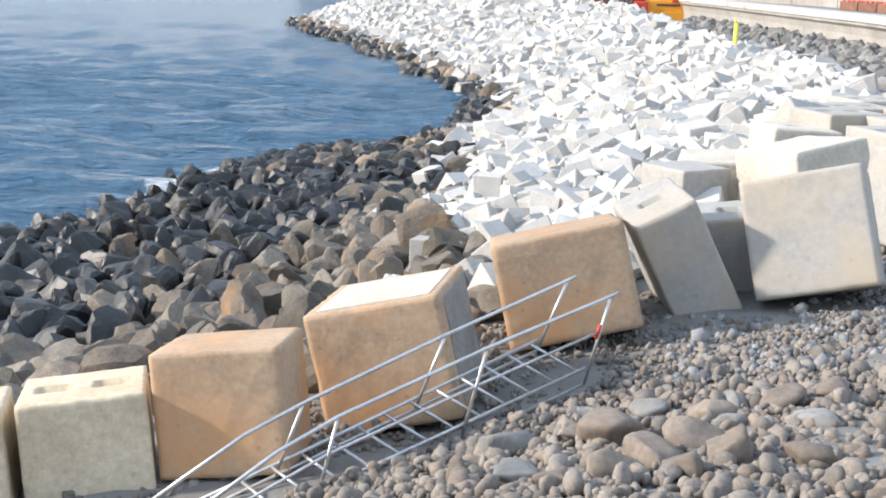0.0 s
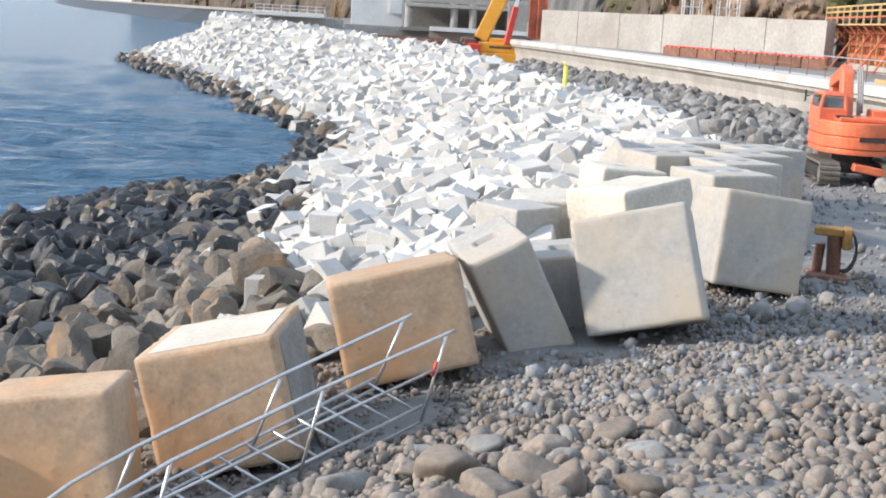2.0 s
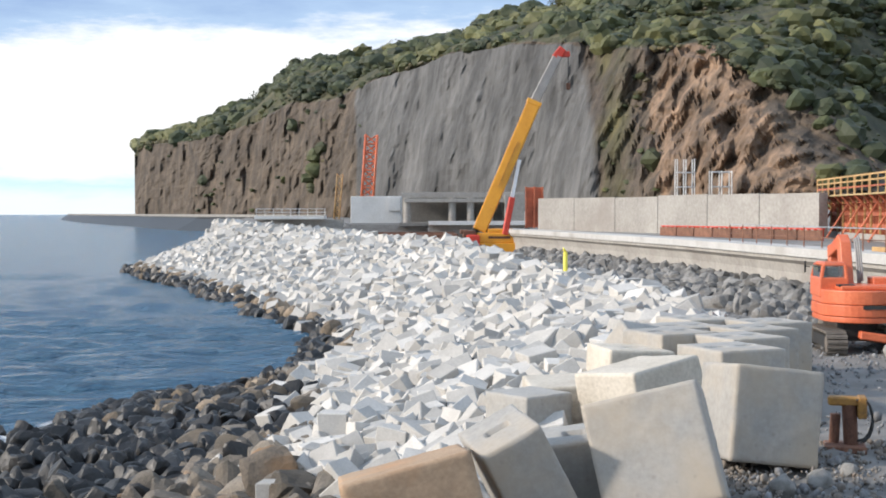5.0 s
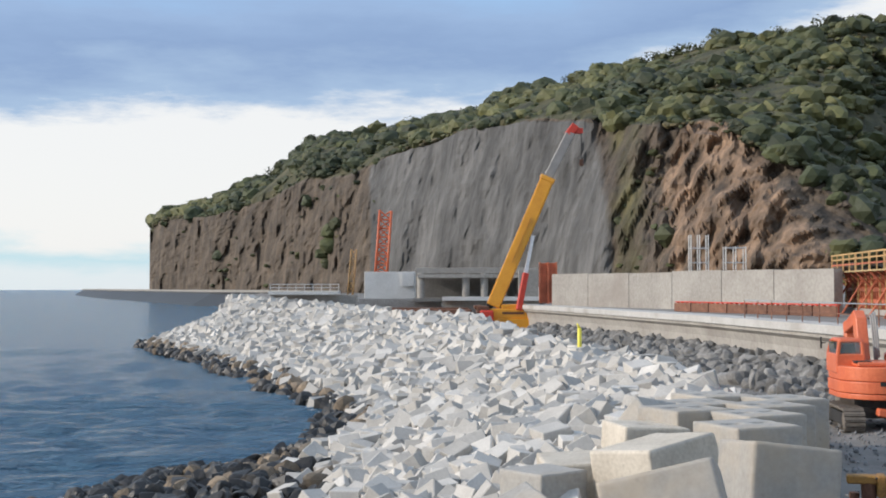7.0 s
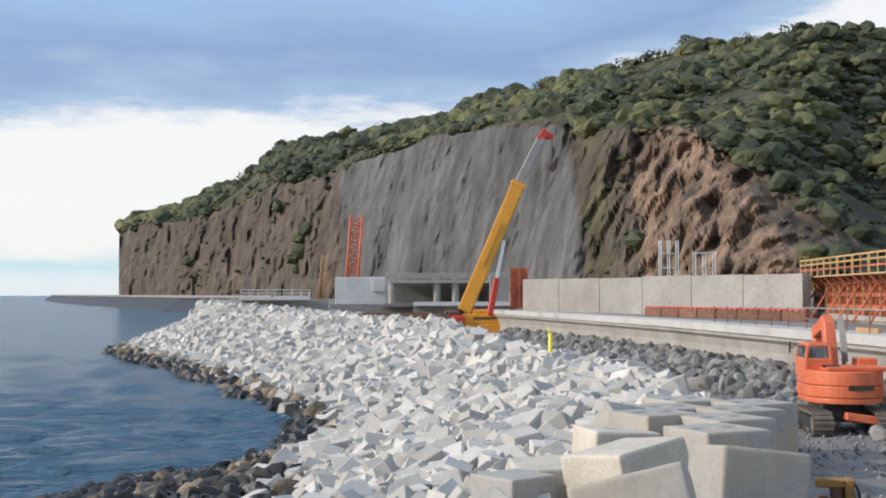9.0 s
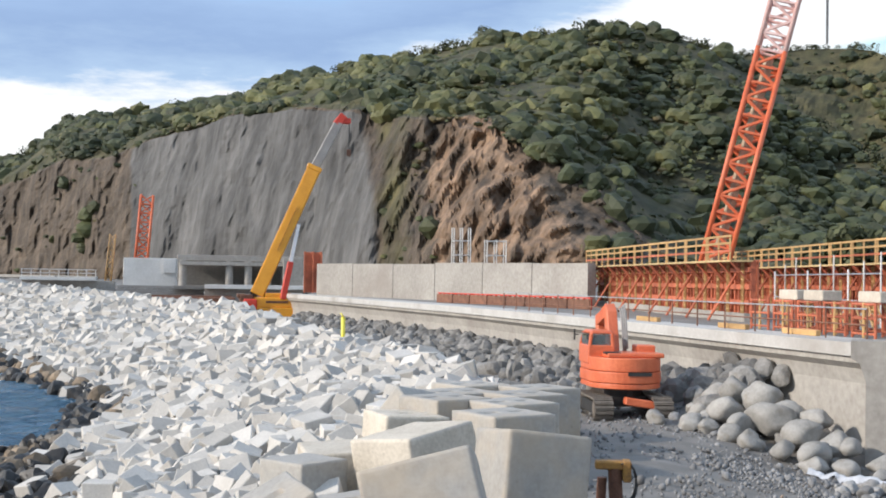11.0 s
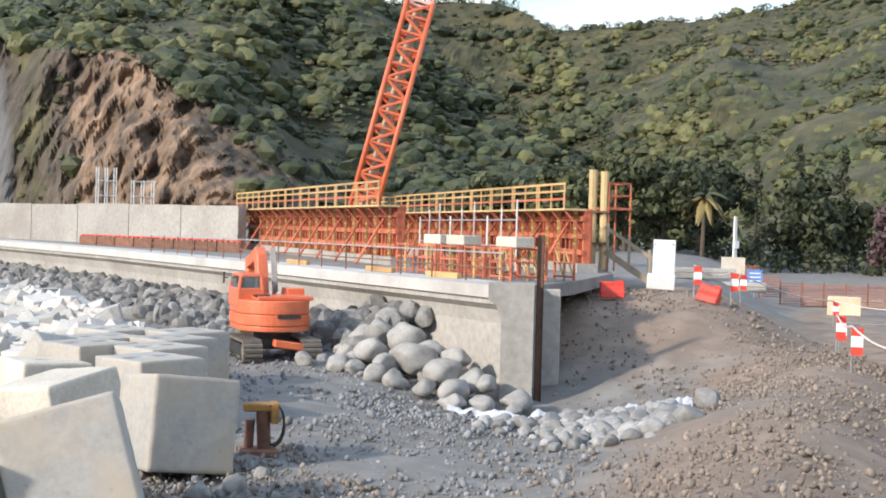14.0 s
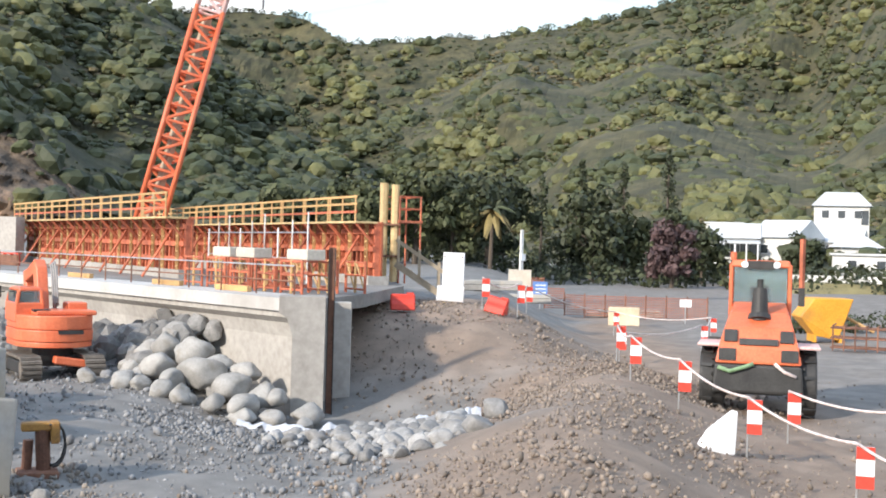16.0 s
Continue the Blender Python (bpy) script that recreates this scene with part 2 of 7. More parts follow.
def scatter(name, shapes, places, material, parent, near, smooth=False, label="", rng=None, tilt=True):
    """Stones (x, y, z, size): the first `near` as objects of their own under parent, the rest joined in one mesh."""
    rng = rng or np.random.default_rng(5)
    meshes = []
    for v, f in shapes:
        meshes.append(Mesh().add(v, f).data(name, material, smooth))
    rest = Mesh()
    for i, (x, y, z, s) in enumerate(places):
        k = int(rng.integers(len(shapes)))
        m = Matrix.Translation((x, y, z)) @ (spin(rng) if tilt else pose(0, 0, 0, *rng.uniform(-15, 15, 2), rng.uniform(0, 360))) @ Matrix.Scale(s, 4)
        if i < near:
            ob = new(name, meshes[k])
            ob.parent, ob.matrix_local = parent, m
        else:
            rest.add(*shapes[k], m)
    if rest.n:
        tagged(part(name + "_mass", rest, material, parent, label, smooth), kind="stuff")



# ---------------------------------------------------------------- the lie of the land
SEA = -3.0
WATER_Y = [-60, 8, 15, 25, 31, 35, 38, 40.5, 43, 44.2, 57, 62, 79, 105, 133, 150, 320, 640, 660, 1400, 1420, 3000]
WATER_X = [-14, -14, -13.4, -12.3, -11.0, -10.1, -9.5, -8.8, -6.4, -4.4, -4.6, -5.3, -11.0, -20.5, -31.9, -26.5, -57, -113, -140, -384, -384, -384]
CREST_Y = [-60, 7, 9.9, 11.5, 13.2, 14.2, 16.2, 20, 24, 30, 37, 45, 60, 70, 85, 110, 148, 152, 320, 3000]
CREST_X = [-8, -5.2, -3.4, -2.1, -0.7, 0.9, 3.3, 4.0, 4.8, 6.2, 6.9, 7.0, 6.6, 4.4, 1.5, -8.5, -25, -24, -50, -300]
CREST_Z = [-1.1, -1.1, -1.05, -0.85, -0.55, -0.35, 0.0, 0.05, 0.1, 0.2, 0.1, -0.1, -0.25, 0.38, 0.9, 1.2, 1.85, 1.85, 1.9, 1.9]
LIP_Y = [24.2, 36, 55, 80, 92]
LIP_X = [13.7, 13.0, 11.5, 7.9, 5.6]


def land(x, y, rough=True):
    """Height of the ground at x, y (arrays)."""
    x, y = np.asarray(x, float), np.asarray(y, float)
    xc, zc, xw = np.interp(y, CREST_Y, CREST_X), np.interp(y, CREST_Y, CREST_Z), np.interp(y, WATER_Y, WATER_X)
    track = np.interp(y, [0, 110, 170, 3000], [0, 0, 1.6, 1.6])
    top = zc + (track - zc) * smooth01((x - xc) / np.interp(y, [0, 13, 17, 40], [7.0, 6.0, 4.0, 3.0]))
    s = (x - xw) / np.maximum(xc - xw, 0.5)
    slope = SEA - 0.15 + (zc - SEA + 0.15) * np.clip(s, -1.5, 1)
    low = np.where((y < 44) & (s < 0.62), SEA - 0.15 + 1.15 * np.clip(s, -2, 1) ** 1.0 / 0.62, slope)
    blend_ = smooth01((44 - y) / 6) * smooth01((0.75 - s) / 0.35)
    slope = slope * (1 - blend_) + low * blend_
    z = np.where(x > xc, top, slope)
    z = np.maximum(z, SEA - 3.5)
    # the bank on which the camera stands, and the dirt ridge that runs on from it
    r = np.hypot(x, y)
    z = z + 1.6 * np.exp(-(r / 4.6) ** 2)
    ax, ay = x - 4.0, y - 5.0
    along = np.clip(ax * 0.727 + ay * 0.686, 0, 23.5)
    off = np.hypot(ax - along * 0.727, ay - along * 0.686)
    z = z + np.interp(along, [0, 6, 15, 23.5], [1.1, 1.05, 0.9, 0.6]) * np.exp(-(off / 1.9) ** 2)
    # the hollow at the wall's end, and the fill that rises behind it
    z = z - 0.72 * np.exp(-(((x - 13.8) / 3.4) ** 2 + ((y - 22.3) / 3.0) ** 2))
    c, u = x * 0.78 - y * 0.62, x * 0.62 + y * 0.78
    z = z + 1.55 * smooth01((u - 27.0) / 9.0) * (1 - smooth01((c - 0.2) / 4.5)) * smooth01((x - 15.0) / 1.5) * smooth01((x * 0.3 + y * 0.1 - 6.0) / 1.5)
    # stones banked against the wall's foot
    lip = np.interp(y, LIP_Y, LIP_X)
    z = z + np.interp(y, [26, 34], [0.8, 0.35]) * smooth01(1 - (lip - x) / 2.6) * smooth01((y - 24.5) / 4) * (x < lip + 2.0) * smooth01((95 - y) / 6)
    # land goes on rising gently behind the road
    z = z + smooth01((r - 55) / 70) * smooth01((x - 12) / 20) * 0.6
    return z


def graded(lo, hi, fine_lo, fine_hi, step, grow):
    mid = list(np.arange(fine_lo, fine_hi, step))
    d, p = step, fine_hi
    while p < hi:
        mid.append(p)
        d *= grow
        p += d
    mid.append(hi)
    d, p = step * grow, fine_lo - step
    while p > lo:
        mid.insert(0, p)
        d *= grow
        p -= d
    mid.insert(0, lo)
    return np.array(mid)


def sheet(xs, ys, height):
    X, Y = np.meshgrid(xs, ys)
    Z = height(X, Y)
    nx, ny = len(xs), len(ys)
    i = np.arange(nx * ny).reshape(ny, nx)
    f = np.stack([i[:-1, :-1], i[:-1, 1:], i[1:, 1:], i[1:, :-1]], -1).reshape(-1, 4)
    m = Mesh()
    m.v, m.f, m.n = [np.stack([X, Y, Z], -1).reshape(-1, 3)], [tuple(q) for q in f.tolist()], nx * ny
    return m


def wobble(X, Y, scale, seed):
    rng = np.random.default_rng(seed)
    out = np.zeros_like(X)
    for k in range(14):
        a, w = rng.uniform(0, 6.28), scale * rng.uniform(0.6, 2.6)
        out += np.sin((X * math.cos(a) + Y * math.sin(a)) * w + rng.uniform(0, 6.28)) / 14 ** 0.5
    return out


def ground_material():
    m = mat("gravel_track", (0.12, 0.112, 0.103), (0.235, 0.222, 0.205), size=0.5, bump=0.9, spread=0.9, world_space=True, stain=(0.235, 0.223, 0.207), stain_at=0.55)
    n, l = m.node_tree.nodes, m.node_tree.links
    b = n["Principled BSDF"]
    old = b.inputs["Base Color"].links[0].from_socket
    soil = n.new("ShaderNodeMix")
    soil.data_type = "RGBA"
    mask = n.new("ShaderNodeAttribute")
    mask.attribute_name = "soil"
    tint = n.new("ShaderNodeMix")
    tint.data_type, tint.blend_type = "RGBA", "MULTIPLY"
    tint.inputs["Factor"].default_value = 1.0
    tint.inputs[7].default_value = (1.22, 0.95, 0.76, 1)
    l.new(old, tint.inputs[6])
    l.new(mask.outputs["Fac"], soil.inputs["Factor"])
    l.new(old, soil.inputs[6])
    l.new(tint.outputs[2], soil.inputs[7])
    l.new(soil.outputs[2], b.inputs["Base Color"])
    return m


gx, gy = graded(-420, 3500, -14, 34, 0.28, 1.16), graded(-400, 3800, 3, 46, 0.28, 1.13)
ground_mesh = sheet(gx, gy, lambda X, Y: land(X, Y) + 0.05 * wobble(X, Y, 1.1, 3) + 0.02 * wobble(X, Y, 4.5, 4))
ground_data = ground_mesh.data("ground", ground_material(), smooth=True)
gv = ground_mesh.v[0]
soil_mask = smooth01((gv[:, 0] * 0.686 - gv[:, 1] * 0.727 + 4.5 + 1.2 * wobble(gv[:, 0], gv[:, 1], 0.8, 9)) / 3.5) * smooth01((gv[:, 0] - 4) / 3)
c_side = gv[:, 0] * 0.62 + gv[:, 1] * 0.78
soil_mask = np.maximum(soil_mask, smooth01((c_side - 27.5) / 4) * smooth01((gv[:, 0] - 15) / 2) * smooth01((45 - c_side) / 6)) * (1 - 0.8 * smooth01((gv[:, 0] * 0.78 - gv[:, 1] * 0.62 - 6.0) / 3))
soil_attr = ground_data.attributes.new("soil", "FLOAT", "POINT")
soil_attr.data.foreach_set("value", soil_mask.astype(np.float32))
ground = tagged(new("ground", ground_data), "grey gravel site track with brown dirt banks", "ground", kind="structure")


# ---------------------------------------------------------------- sea
def water_material():
    m = bpy.data.materials.new("sea_water")
    m.use_nodes = True
    n, l = m.node_tree.nodes, m.node_tree.links
    b = n["Principled BSDF"]
    b.inputs["Roughness"].default_value = 0.16
    b.inputs["IOR"].default_value = 1.33
    geo = n.new("ShaderNodeNewGeometry")
    heights = []
    for sc, stretch_, amount in ((0.30, (0.45, 2.2, 1), 0.9), (1.2, (0.45, 2.2, 1), 0.75)):
        mp = n.new("ShaderNodeMapping")
        mp.inputs["Scale"].default_value = stretch_
        mp.inputs["Rotation"].default_value = (0, 0, 0.35)
        l.new(geo.outputs["Position"], mp.inputs[0])
        t = n.new("ShaderNodeTexNoise")
        t.inputs["Scale"].default_value, t.inputs["Detail"].default_value, t.inputs["Roughness"].default_value = sc, 5.0, 0.6
        l.new(mp.outputs[0], t.inputs["Vector"])
        k = n.new("ShaderNodeMath")
        k.operation = "MULTIPLY"
        k.inputs[1].default_value = amount
        l.new(t.outputs["Fac"], k.inputs[0])
        heights.append(k)
    s = n.new("ShaderNodeMath")
    l.new(heights[0].outputs[0], s.inputs[0])
    l.new(heights[1].outputs[0], s.inputs[1])
    bp = n.new("ShaderNodeBump")
    bp.inputs["Strength"].default_value, bp.inputs["Distance"].default_value = 1.0, 2.6
    l.new(s.outputs[0], bp.inputs["Height"])
    l.new(bp.outputs[0], b.inputs["Normal"])
    foam = n.new("ShaderNodeAttribute")
    foam.attribute_name = "foam"
    lace = n.new("ShaderNodeTexNoise")
    lace.inputs["Scale"].default_value, lace.inputs["Detail"].default_value, lace.inputs["Roughness"].default_value = 1.5, 8.0, 0.7
    l.new(geo.outputs["Position"], lace.inputs["Vector"])
    both = n.new("ShaderNodeMath")
    l.new(foam.outputs["Fac"], both.inputs[0])
    l.new(lace.outputs["Fac"], both.inputs[1])
    gate = n.new("ShaderNodeMapRange")
    gate.inputs[1].default_value, gate.inputs[2].default_value = 0.92, 1.06
    l.new(both.outputs[0], gate.inputs[0])
    mix = n.new("ShaderNodeMix")
    mix.data_type = "RGBA"
    mix.inputs[6].default_value, mix.inputs[7].default_value = (0.076, 0.190, 0.305, 1), (0.82, 0.86, 0.9, 1)
    l.new(gate.outputs[0], mix.inputs["Factor"])
    l.new(mix.outputs[2], b.inputs["Base Color"])
    ro = n.new("ShaderNodeMapRange")
    ro.inputs[3].default_value, ro.inputs[4].default_value = 0.2, 0.8
    l.new(gate.outputs[0], ro.inputs[0])
    l.new(ro.outputs[0], b.inputs["Roughness"])
    return m


wx, wy = graded(-4500, -0.5, -30, -0.9, 0.45, 1.10), graded(-300, 4600, 18, 66, 0.45, 1.10)


def waves(X, Y):
    calm = 1 / (1 + (np.hypot(X, Y) / 260) ** 2)
    return SEA + calm * (0.17 * wobble(X * 0.5, Y, 0.6, 12) + 0.10 * wobble(X * 0.6, Y * 1.4, 1.6, 13))


water_mesh = sheet(wx, wy, waves)
water_data = water_mesh.data("water", water_material(), smooth=True)
wv = water_mesh.v[0]
# broken water: along the spit of black stones, and a thin rim along the shore
shore_x = np.interp(wv[:, 1], WATER_Y, WATER_X)
rim = np.exp(-((wv[:, 0] - shore_x + 0.5) / 0.7) ** 2) * 0.42
seg = np.clip(((wv[:, 0] + 11.6) * 6.6 + (wv[:, 1] - 34.5) * 9.6) / (6.6 ** 2 + 9.6 ** 2), 0, 1)
surf = np.exp(-(np.hypot(wv[:, 0] + 11.6 - 6.6 * seg, wv[:, 1] - 34.5 - 9.6 * seg) / 1.9) ** 2) * 0.66
caps = 0.10 * (wobble(wv[:, 0], wv[:, 1], 0.25, 31) > 1.5)
foam_attr = water_data.attributes.new("foam", "FLOAT", "POINT")
foam_attr.data.foreach_set("value", np.clip(rim + surf + caps, 0, 0.75).astype(np.float32))
water = tagged(new("water", water_data), "choppy blue sea with foam along the rocks", "sea", kind="structure")

# ---------------------------------------------------------------- hills and sea cliff
# each hill: bearing from the bank (degrees), distance of the foot, depth from foot to ridge, elevation of the ridge (degrees), share of the height that is cliff
HILLS = {
    "headland": ([-13.05, -12.6, -10.2, -7.6, -5.9, -4.1, -2.2, 1.6, 3.8, 5.6, 8, 13.0, 16.0, 19.0, 22.0, 24.1, 25.4, 27.2, 28.5, 30.9, 33.0, 36.0, 39.0],
                 [660, 640, 566, 507, 470, 430, 401, 343, 317, 297, 270, 225, 205, 195, 192, 195, 200, 208, 214, 225, 235, 250, 262],
                 [30, 60, 88, 102, 111, 120, 126, 139, 143, 146, 150, 165, 180, 200, 215, 215, 205, 185, 165, 130, 95, 50, 15],
                 [2.75, 3.4, 3.95, 5.25, 6.75, 7.0, 7.45, 8.1, 8.95, 9.4, 9.95, 11.1, 11.3, 11.8, 11.1, 10.2, 9.3, 7.9, 6.75, 5.2, 3.7, 1.4, 0.3],
                 [0.95, 0.93, 0.85, 0.80, 0.76, 0.75, 0.83, 0.92, 0.86, 0.82, 0.76, 0.64, 0.48, 0.30, 0.12, 0.04, 0, 0, 0, 0, 0, 0, 0]),
    "middle": ([17, 20, 24, 27.6, 29.2, 30.3, 31.3, 32.0, 32.9, 34, 36, 38.5], [430] * 12, [200, 200, 205, 210, 205, 195, 180, 165, 135, 105, 60, 20],
               [9.6, 9.9, 10.25, 10.55, 10.5, 10.35, 9.8, 9.3, 7.9, 6.1, 3.6, 0.8], [0] * 12),
    "far": ([26, 29, 30.8, 32, 34.4, 36, 37, 38.1, 39.1, 40.4, 43, 47], [640] * 12, [300] * 12, [8.6, 8.9, 9.05, 9.3, 9.5, 9.55, 9.85, 9.7, 9.9, 10.1, 9.8, 9.0], [0] * 12),
    "valley": ([30.0, 31.0, 32.4, 34, 36, 38.1, 40.1, 42.2, 44.8, 46.6, 52.2, 58, 66, 80], [420, 385, 350, 310, 265, 230, 205, 185, 170, 160, 148, 142, 136, 130],
               [15, 40, 90, 150, 235, 310, 370, 390, 400, 405, 415, 420, 420, 420], [1.2, 3.3, 4.95, 5.8, 7.35, 8.75, 10.05, 10.3, 10.8, 11.35, 12.75, 14.4, 16.5, 18.0], [0] * 14),
}


def hill_point(hill, az, s):
    """A hillside at a bearing (degrees) and from its foot (s = 0) to its ridge (1) and over (to 1.3)."""
    at = HILLS[hill]
    foot, back, ridge, cliff = (np.interp(az, at[0], at[k]) for k in (1, 2, 3, 4))
    k = np.minimum(s, 1.0)
    steep = 0.16
    rise = np.where(k < steep, cliff * (k / steep) ** 0.85, cliff + (1 - cliff) * (np.maximum(k - steep, 0) / (1 - steep)) ** 0.8)
    w = smooth01(cliff / 0.3)
    rise = w * rise + (1 - w) * k ** 0.95
    r = foot + back * s
    h = EYE - 1.6 + (r * np.tan(np.radians(ridge - 0.12)) + 1.6) * rise
    h = np.where(s > 1, h - (s - 1) * back * 0.6, h)
    # spurs and gullies that run aslant down the slope
    u = np.radians(az) * 400
    fold = np.sin(u / 19 + 3.2 * s + 0.8 * np.sin(u / 31)) + 0.55 * np.sin(u / 8.5 - 4.6 * s + 1.3 * np.sin(u / 23 + 2 * s))
    fold = 1.1 * fold + 0.5 * wobble(u * 0.11, s * 9, 1.0, 21)
    keep_ridge = 4 * np.clip(s, 0, 1) * (1 - np.clip(s, 0, 1))
    r = r + fold * 0.052 * back * keep_ridge * (1 - w * (1 - 0.6 * smooth01((s - 0.15) * 5)))
    a = np.radians(az)
    return r * np.sin(a), r * np.cos(a), h


def cliff_material():
    m = mat("basalt_cliff", (0.032, 0.025, 0.019), (0.165, 0.125, 0.09), size=7.0, bump=1.0, spread=0.55, world_space=True)
    n, l = m.node_tree.nodes, m.node_tree.links
    b = n["Principled BSDF"]
    old = b.inputs["Base Color"].links[0].from_socket
    geo = n.new("ShaderNodeNewGeometry")

    def masked(attribute, colour_a, colour_b, scale, stretch_, under):
        a = n.new("ShaderNodeAttribute")
        a.attribute_name = attribute
        mp = n.new("ShaderNodeMapping")
        mp.inputs["Scale"].default_value = stretch_
        l.new(geo.outputs["Position"], mp.inputs[0])
        t = n.new("ShaderNodeTexNoise")
        t.inputs["Scale"].default_value, t.inputs["Detail"].default_value, t.inputs["Roughness"].default_value = scale, 7.0, 0.65
        l.new(mp.outputs[0], t.inputs["Vector"])
        gate = n.new("ShaderNodeMapRange")
        gate.inputs[1].default_value, gate.inputs[2].default_value = 0.35, 0.65
        l.new(t.outputs["Fac"], gate.inputs[0])
        two = n.new("ShaderNodeMix")
        two.data_type = "RGBA"
        two.inputs[6].default_value, two.inputs[7].default_value = (*colour_a, 1), (*colour_b, 1)
        l.new(gate.outputs[0], two.inputs["Factor"])
        # the noise also frays the patch's edge
        edge = n.new("ShaderNodeMath")
        edge.operation = "MULTIPLY_ADD"
        edge.inputs[1].default_value = 0.7
        l.new(t.outputs["Fac"], edge.inputs[0])
        l.new(a.outputs["Fac"], edge.inputs[2])
        lim = n.new("ShaderNodeMapRange")
        lim.inputs[1].default_value, lim.inputs[2].default_value = 0.75, 0.95
        l.new(edge.outputs[0], lim.inputs[0])
        o = n.new("ShaderNodeMix")
        o.data_type = "RGBA"
        l.new(lim.outputs[0], o.inputs["Factor"])
        l.new(under, o.inputs[6])
        l.new(two.outputs[2], o.inputs[7])
        return o.outputs[2]

    col = masked("grey_face", (0.055, 0.054, 0.053), (0.15, 0.146, 0.141), 0.07, (1, 1, 0.14), old)
    col = masked("scar", (0.055, 0.040, 0.028), (0.32, 0.21, 0.135), 0.13, (1, 1, 0.8), col)
    col = masked("green", (0.03, 0.034, 0.014), (0.105, 0.092, 0.042), 0.07, (1, 1, 1), col)
    # shade of clefts, painted into the colour with water streaks down the face
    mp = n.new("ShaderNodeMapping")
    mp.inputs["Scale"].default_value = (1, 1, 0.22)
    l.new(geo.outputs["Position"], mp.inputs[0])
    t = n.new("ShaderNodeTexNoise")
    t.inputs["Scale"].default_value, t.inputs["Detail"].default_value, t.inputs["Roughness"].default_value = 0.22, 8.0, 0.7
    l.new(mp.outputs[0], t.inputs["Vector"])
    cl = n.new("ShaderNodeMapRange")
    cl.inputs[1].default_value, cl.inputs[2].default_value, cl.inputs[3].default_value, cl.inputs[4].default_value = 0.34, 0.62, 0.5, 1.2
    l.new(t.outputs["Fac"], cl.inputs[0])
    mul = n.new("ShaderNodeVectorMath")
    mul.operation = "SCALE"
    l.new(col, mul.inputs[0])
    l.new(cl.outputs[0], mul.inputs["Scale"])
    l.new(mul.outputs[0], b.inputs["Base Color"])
    return m


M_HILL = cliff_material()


def hill_sheet(hill, az0, az1, columns, label):
    s_list = np.concatenate([np.linspace(0, 0.16, 34), np.linspace(0.18, 1.0, 50), np.array([1.05, 1.15, 1.3])])
    if hill != "headland":
        s_list = np.concatenate([np.linspace(0, 1.0, 44), np.array([1.05, 1.15, 1.3])])
    az_list = np.linspace(az0, az1, columns)
    A2, S2 = np.meshgrid(az_list, s_list)
    HX, HY, HZ = hill_point(hill, A2, S2)
    grey_face = smooth01((A2 + 3.6) / 1.0) * smooth01((9.0 - A2 - 6 * (S2 - 0.08)) / 2.5) * (S2 < 0.17) * (hill == "headland")
    # broken rock: ledges, clefts and fallen faces
    pts = list(zip(HX.flat, HY.flat, HZ.flat))
    crag = np.array([noise.fractal(Vector((x * 0.045, y * 0.045, z * 0.030)), 0.9, 2.1, 5) for x, y, z in pts]).reshape(HX.shape)
    scar = (np.exp(-(((A2 - 13.0) / 2.2) ** 2 + ((S2 - 0.14) / 0.11) ** 2)) + 0.8 * np.exp(-(((A2 - 14.5) / 4.0) ** 2 + ((S2 - 0.05) / 0.07) ** 2))) * (hill == "headland")
    fine = np.array([noise.fractal(Vector((x * 0.17, y * 0.17, z * 0.15)), 0.8, 2.1, 3) for x, y, z in pts]).reshape(HX.shape)
    crag = crag + (0.30 + 0.45 * np.clip(scar, 0, 1)) * fine
    depth = 8.0 * crag * np.where(S2 < 0.2, 1.0 - 0.45 * grey_face, 0.5) * smooth01((1.0 - S2) / 0.2 + 0.15)
    HX, HY = HX + depth * np.sin(np.radians(A2)), HY + depth * np.cos(np.radians(A2))
    HZ = HZ + np.where(S2 > 0.2, 1.6 * wobble(HX * 0.05, HY * 0.05, 1.0, 25) * smooth01((1.05 - S2) / 0.3), 0)
    na, ns = len(az_list), len(s_list)
    hid = np.arange(na * ns).reshape(ns, na)
    m = Mesh()
    m.v, m.n = [np.stack([HX, HY, HZ], -1).reshape(-1, 3)], na * ns
    m.f = [tuple(q) for q in np.stack([hid[:-1, :-1], hid[:-1, 1:], hid[1:, 1:], hid[1:, :-1]], -1).reshape(-1, 4).tolist()]
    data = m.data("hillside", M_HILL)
    w_cliff = smooth01(np.interp(A2, HILLS[hill][0], HILLS[hill][4]) / 0.3)
    green = np.maximum(smooth01((S2 - 0.16) / 0.06), 1 - w_cliff) * (1 - 0.85 * np.clip(scar, 0, 1)) + 0.42 * np.exp(-((A2 - 8.8) / 1.7) ** 2) + 0.28 * np.exp(-((A2 + 5.2) / 1.0) ** 2) + 0.10 * (1 - grey_face) * (A2 < 12)
    for key, value in (("grey_face", grey_face), ("scar", np.clip(scar, 0, 1)), ("green", np.clip(green, 0, 1))):
        attr = data.attributes.new(key, "FLOAT", "POINT")
        attr.data.foreach_set("value", value.reshape(-1).astype(np.float32))
    tagged(new("backdrop_hillside", data), label, "hill", kind="structure")


hill_sheet("headland", -13.05, 39, 470, "steep coastal hill with a bare basalt sea cliff")
hill_sheet("middle", 17, 38.5, 130, "wooded hill behind the headland")
hill_sheet("far", 26, 47, 90, "distant wooded ridge closing the valley")
hill_sheet("valley", 30, 80, 320, "scrub-covered valley side above the houses")


def leaf_material(name, dark, light):
    return mat(name, dark, light, rough=0.7, size=3.0, bump=0.0, vary=0.30, spread=0.8, world_space=True)


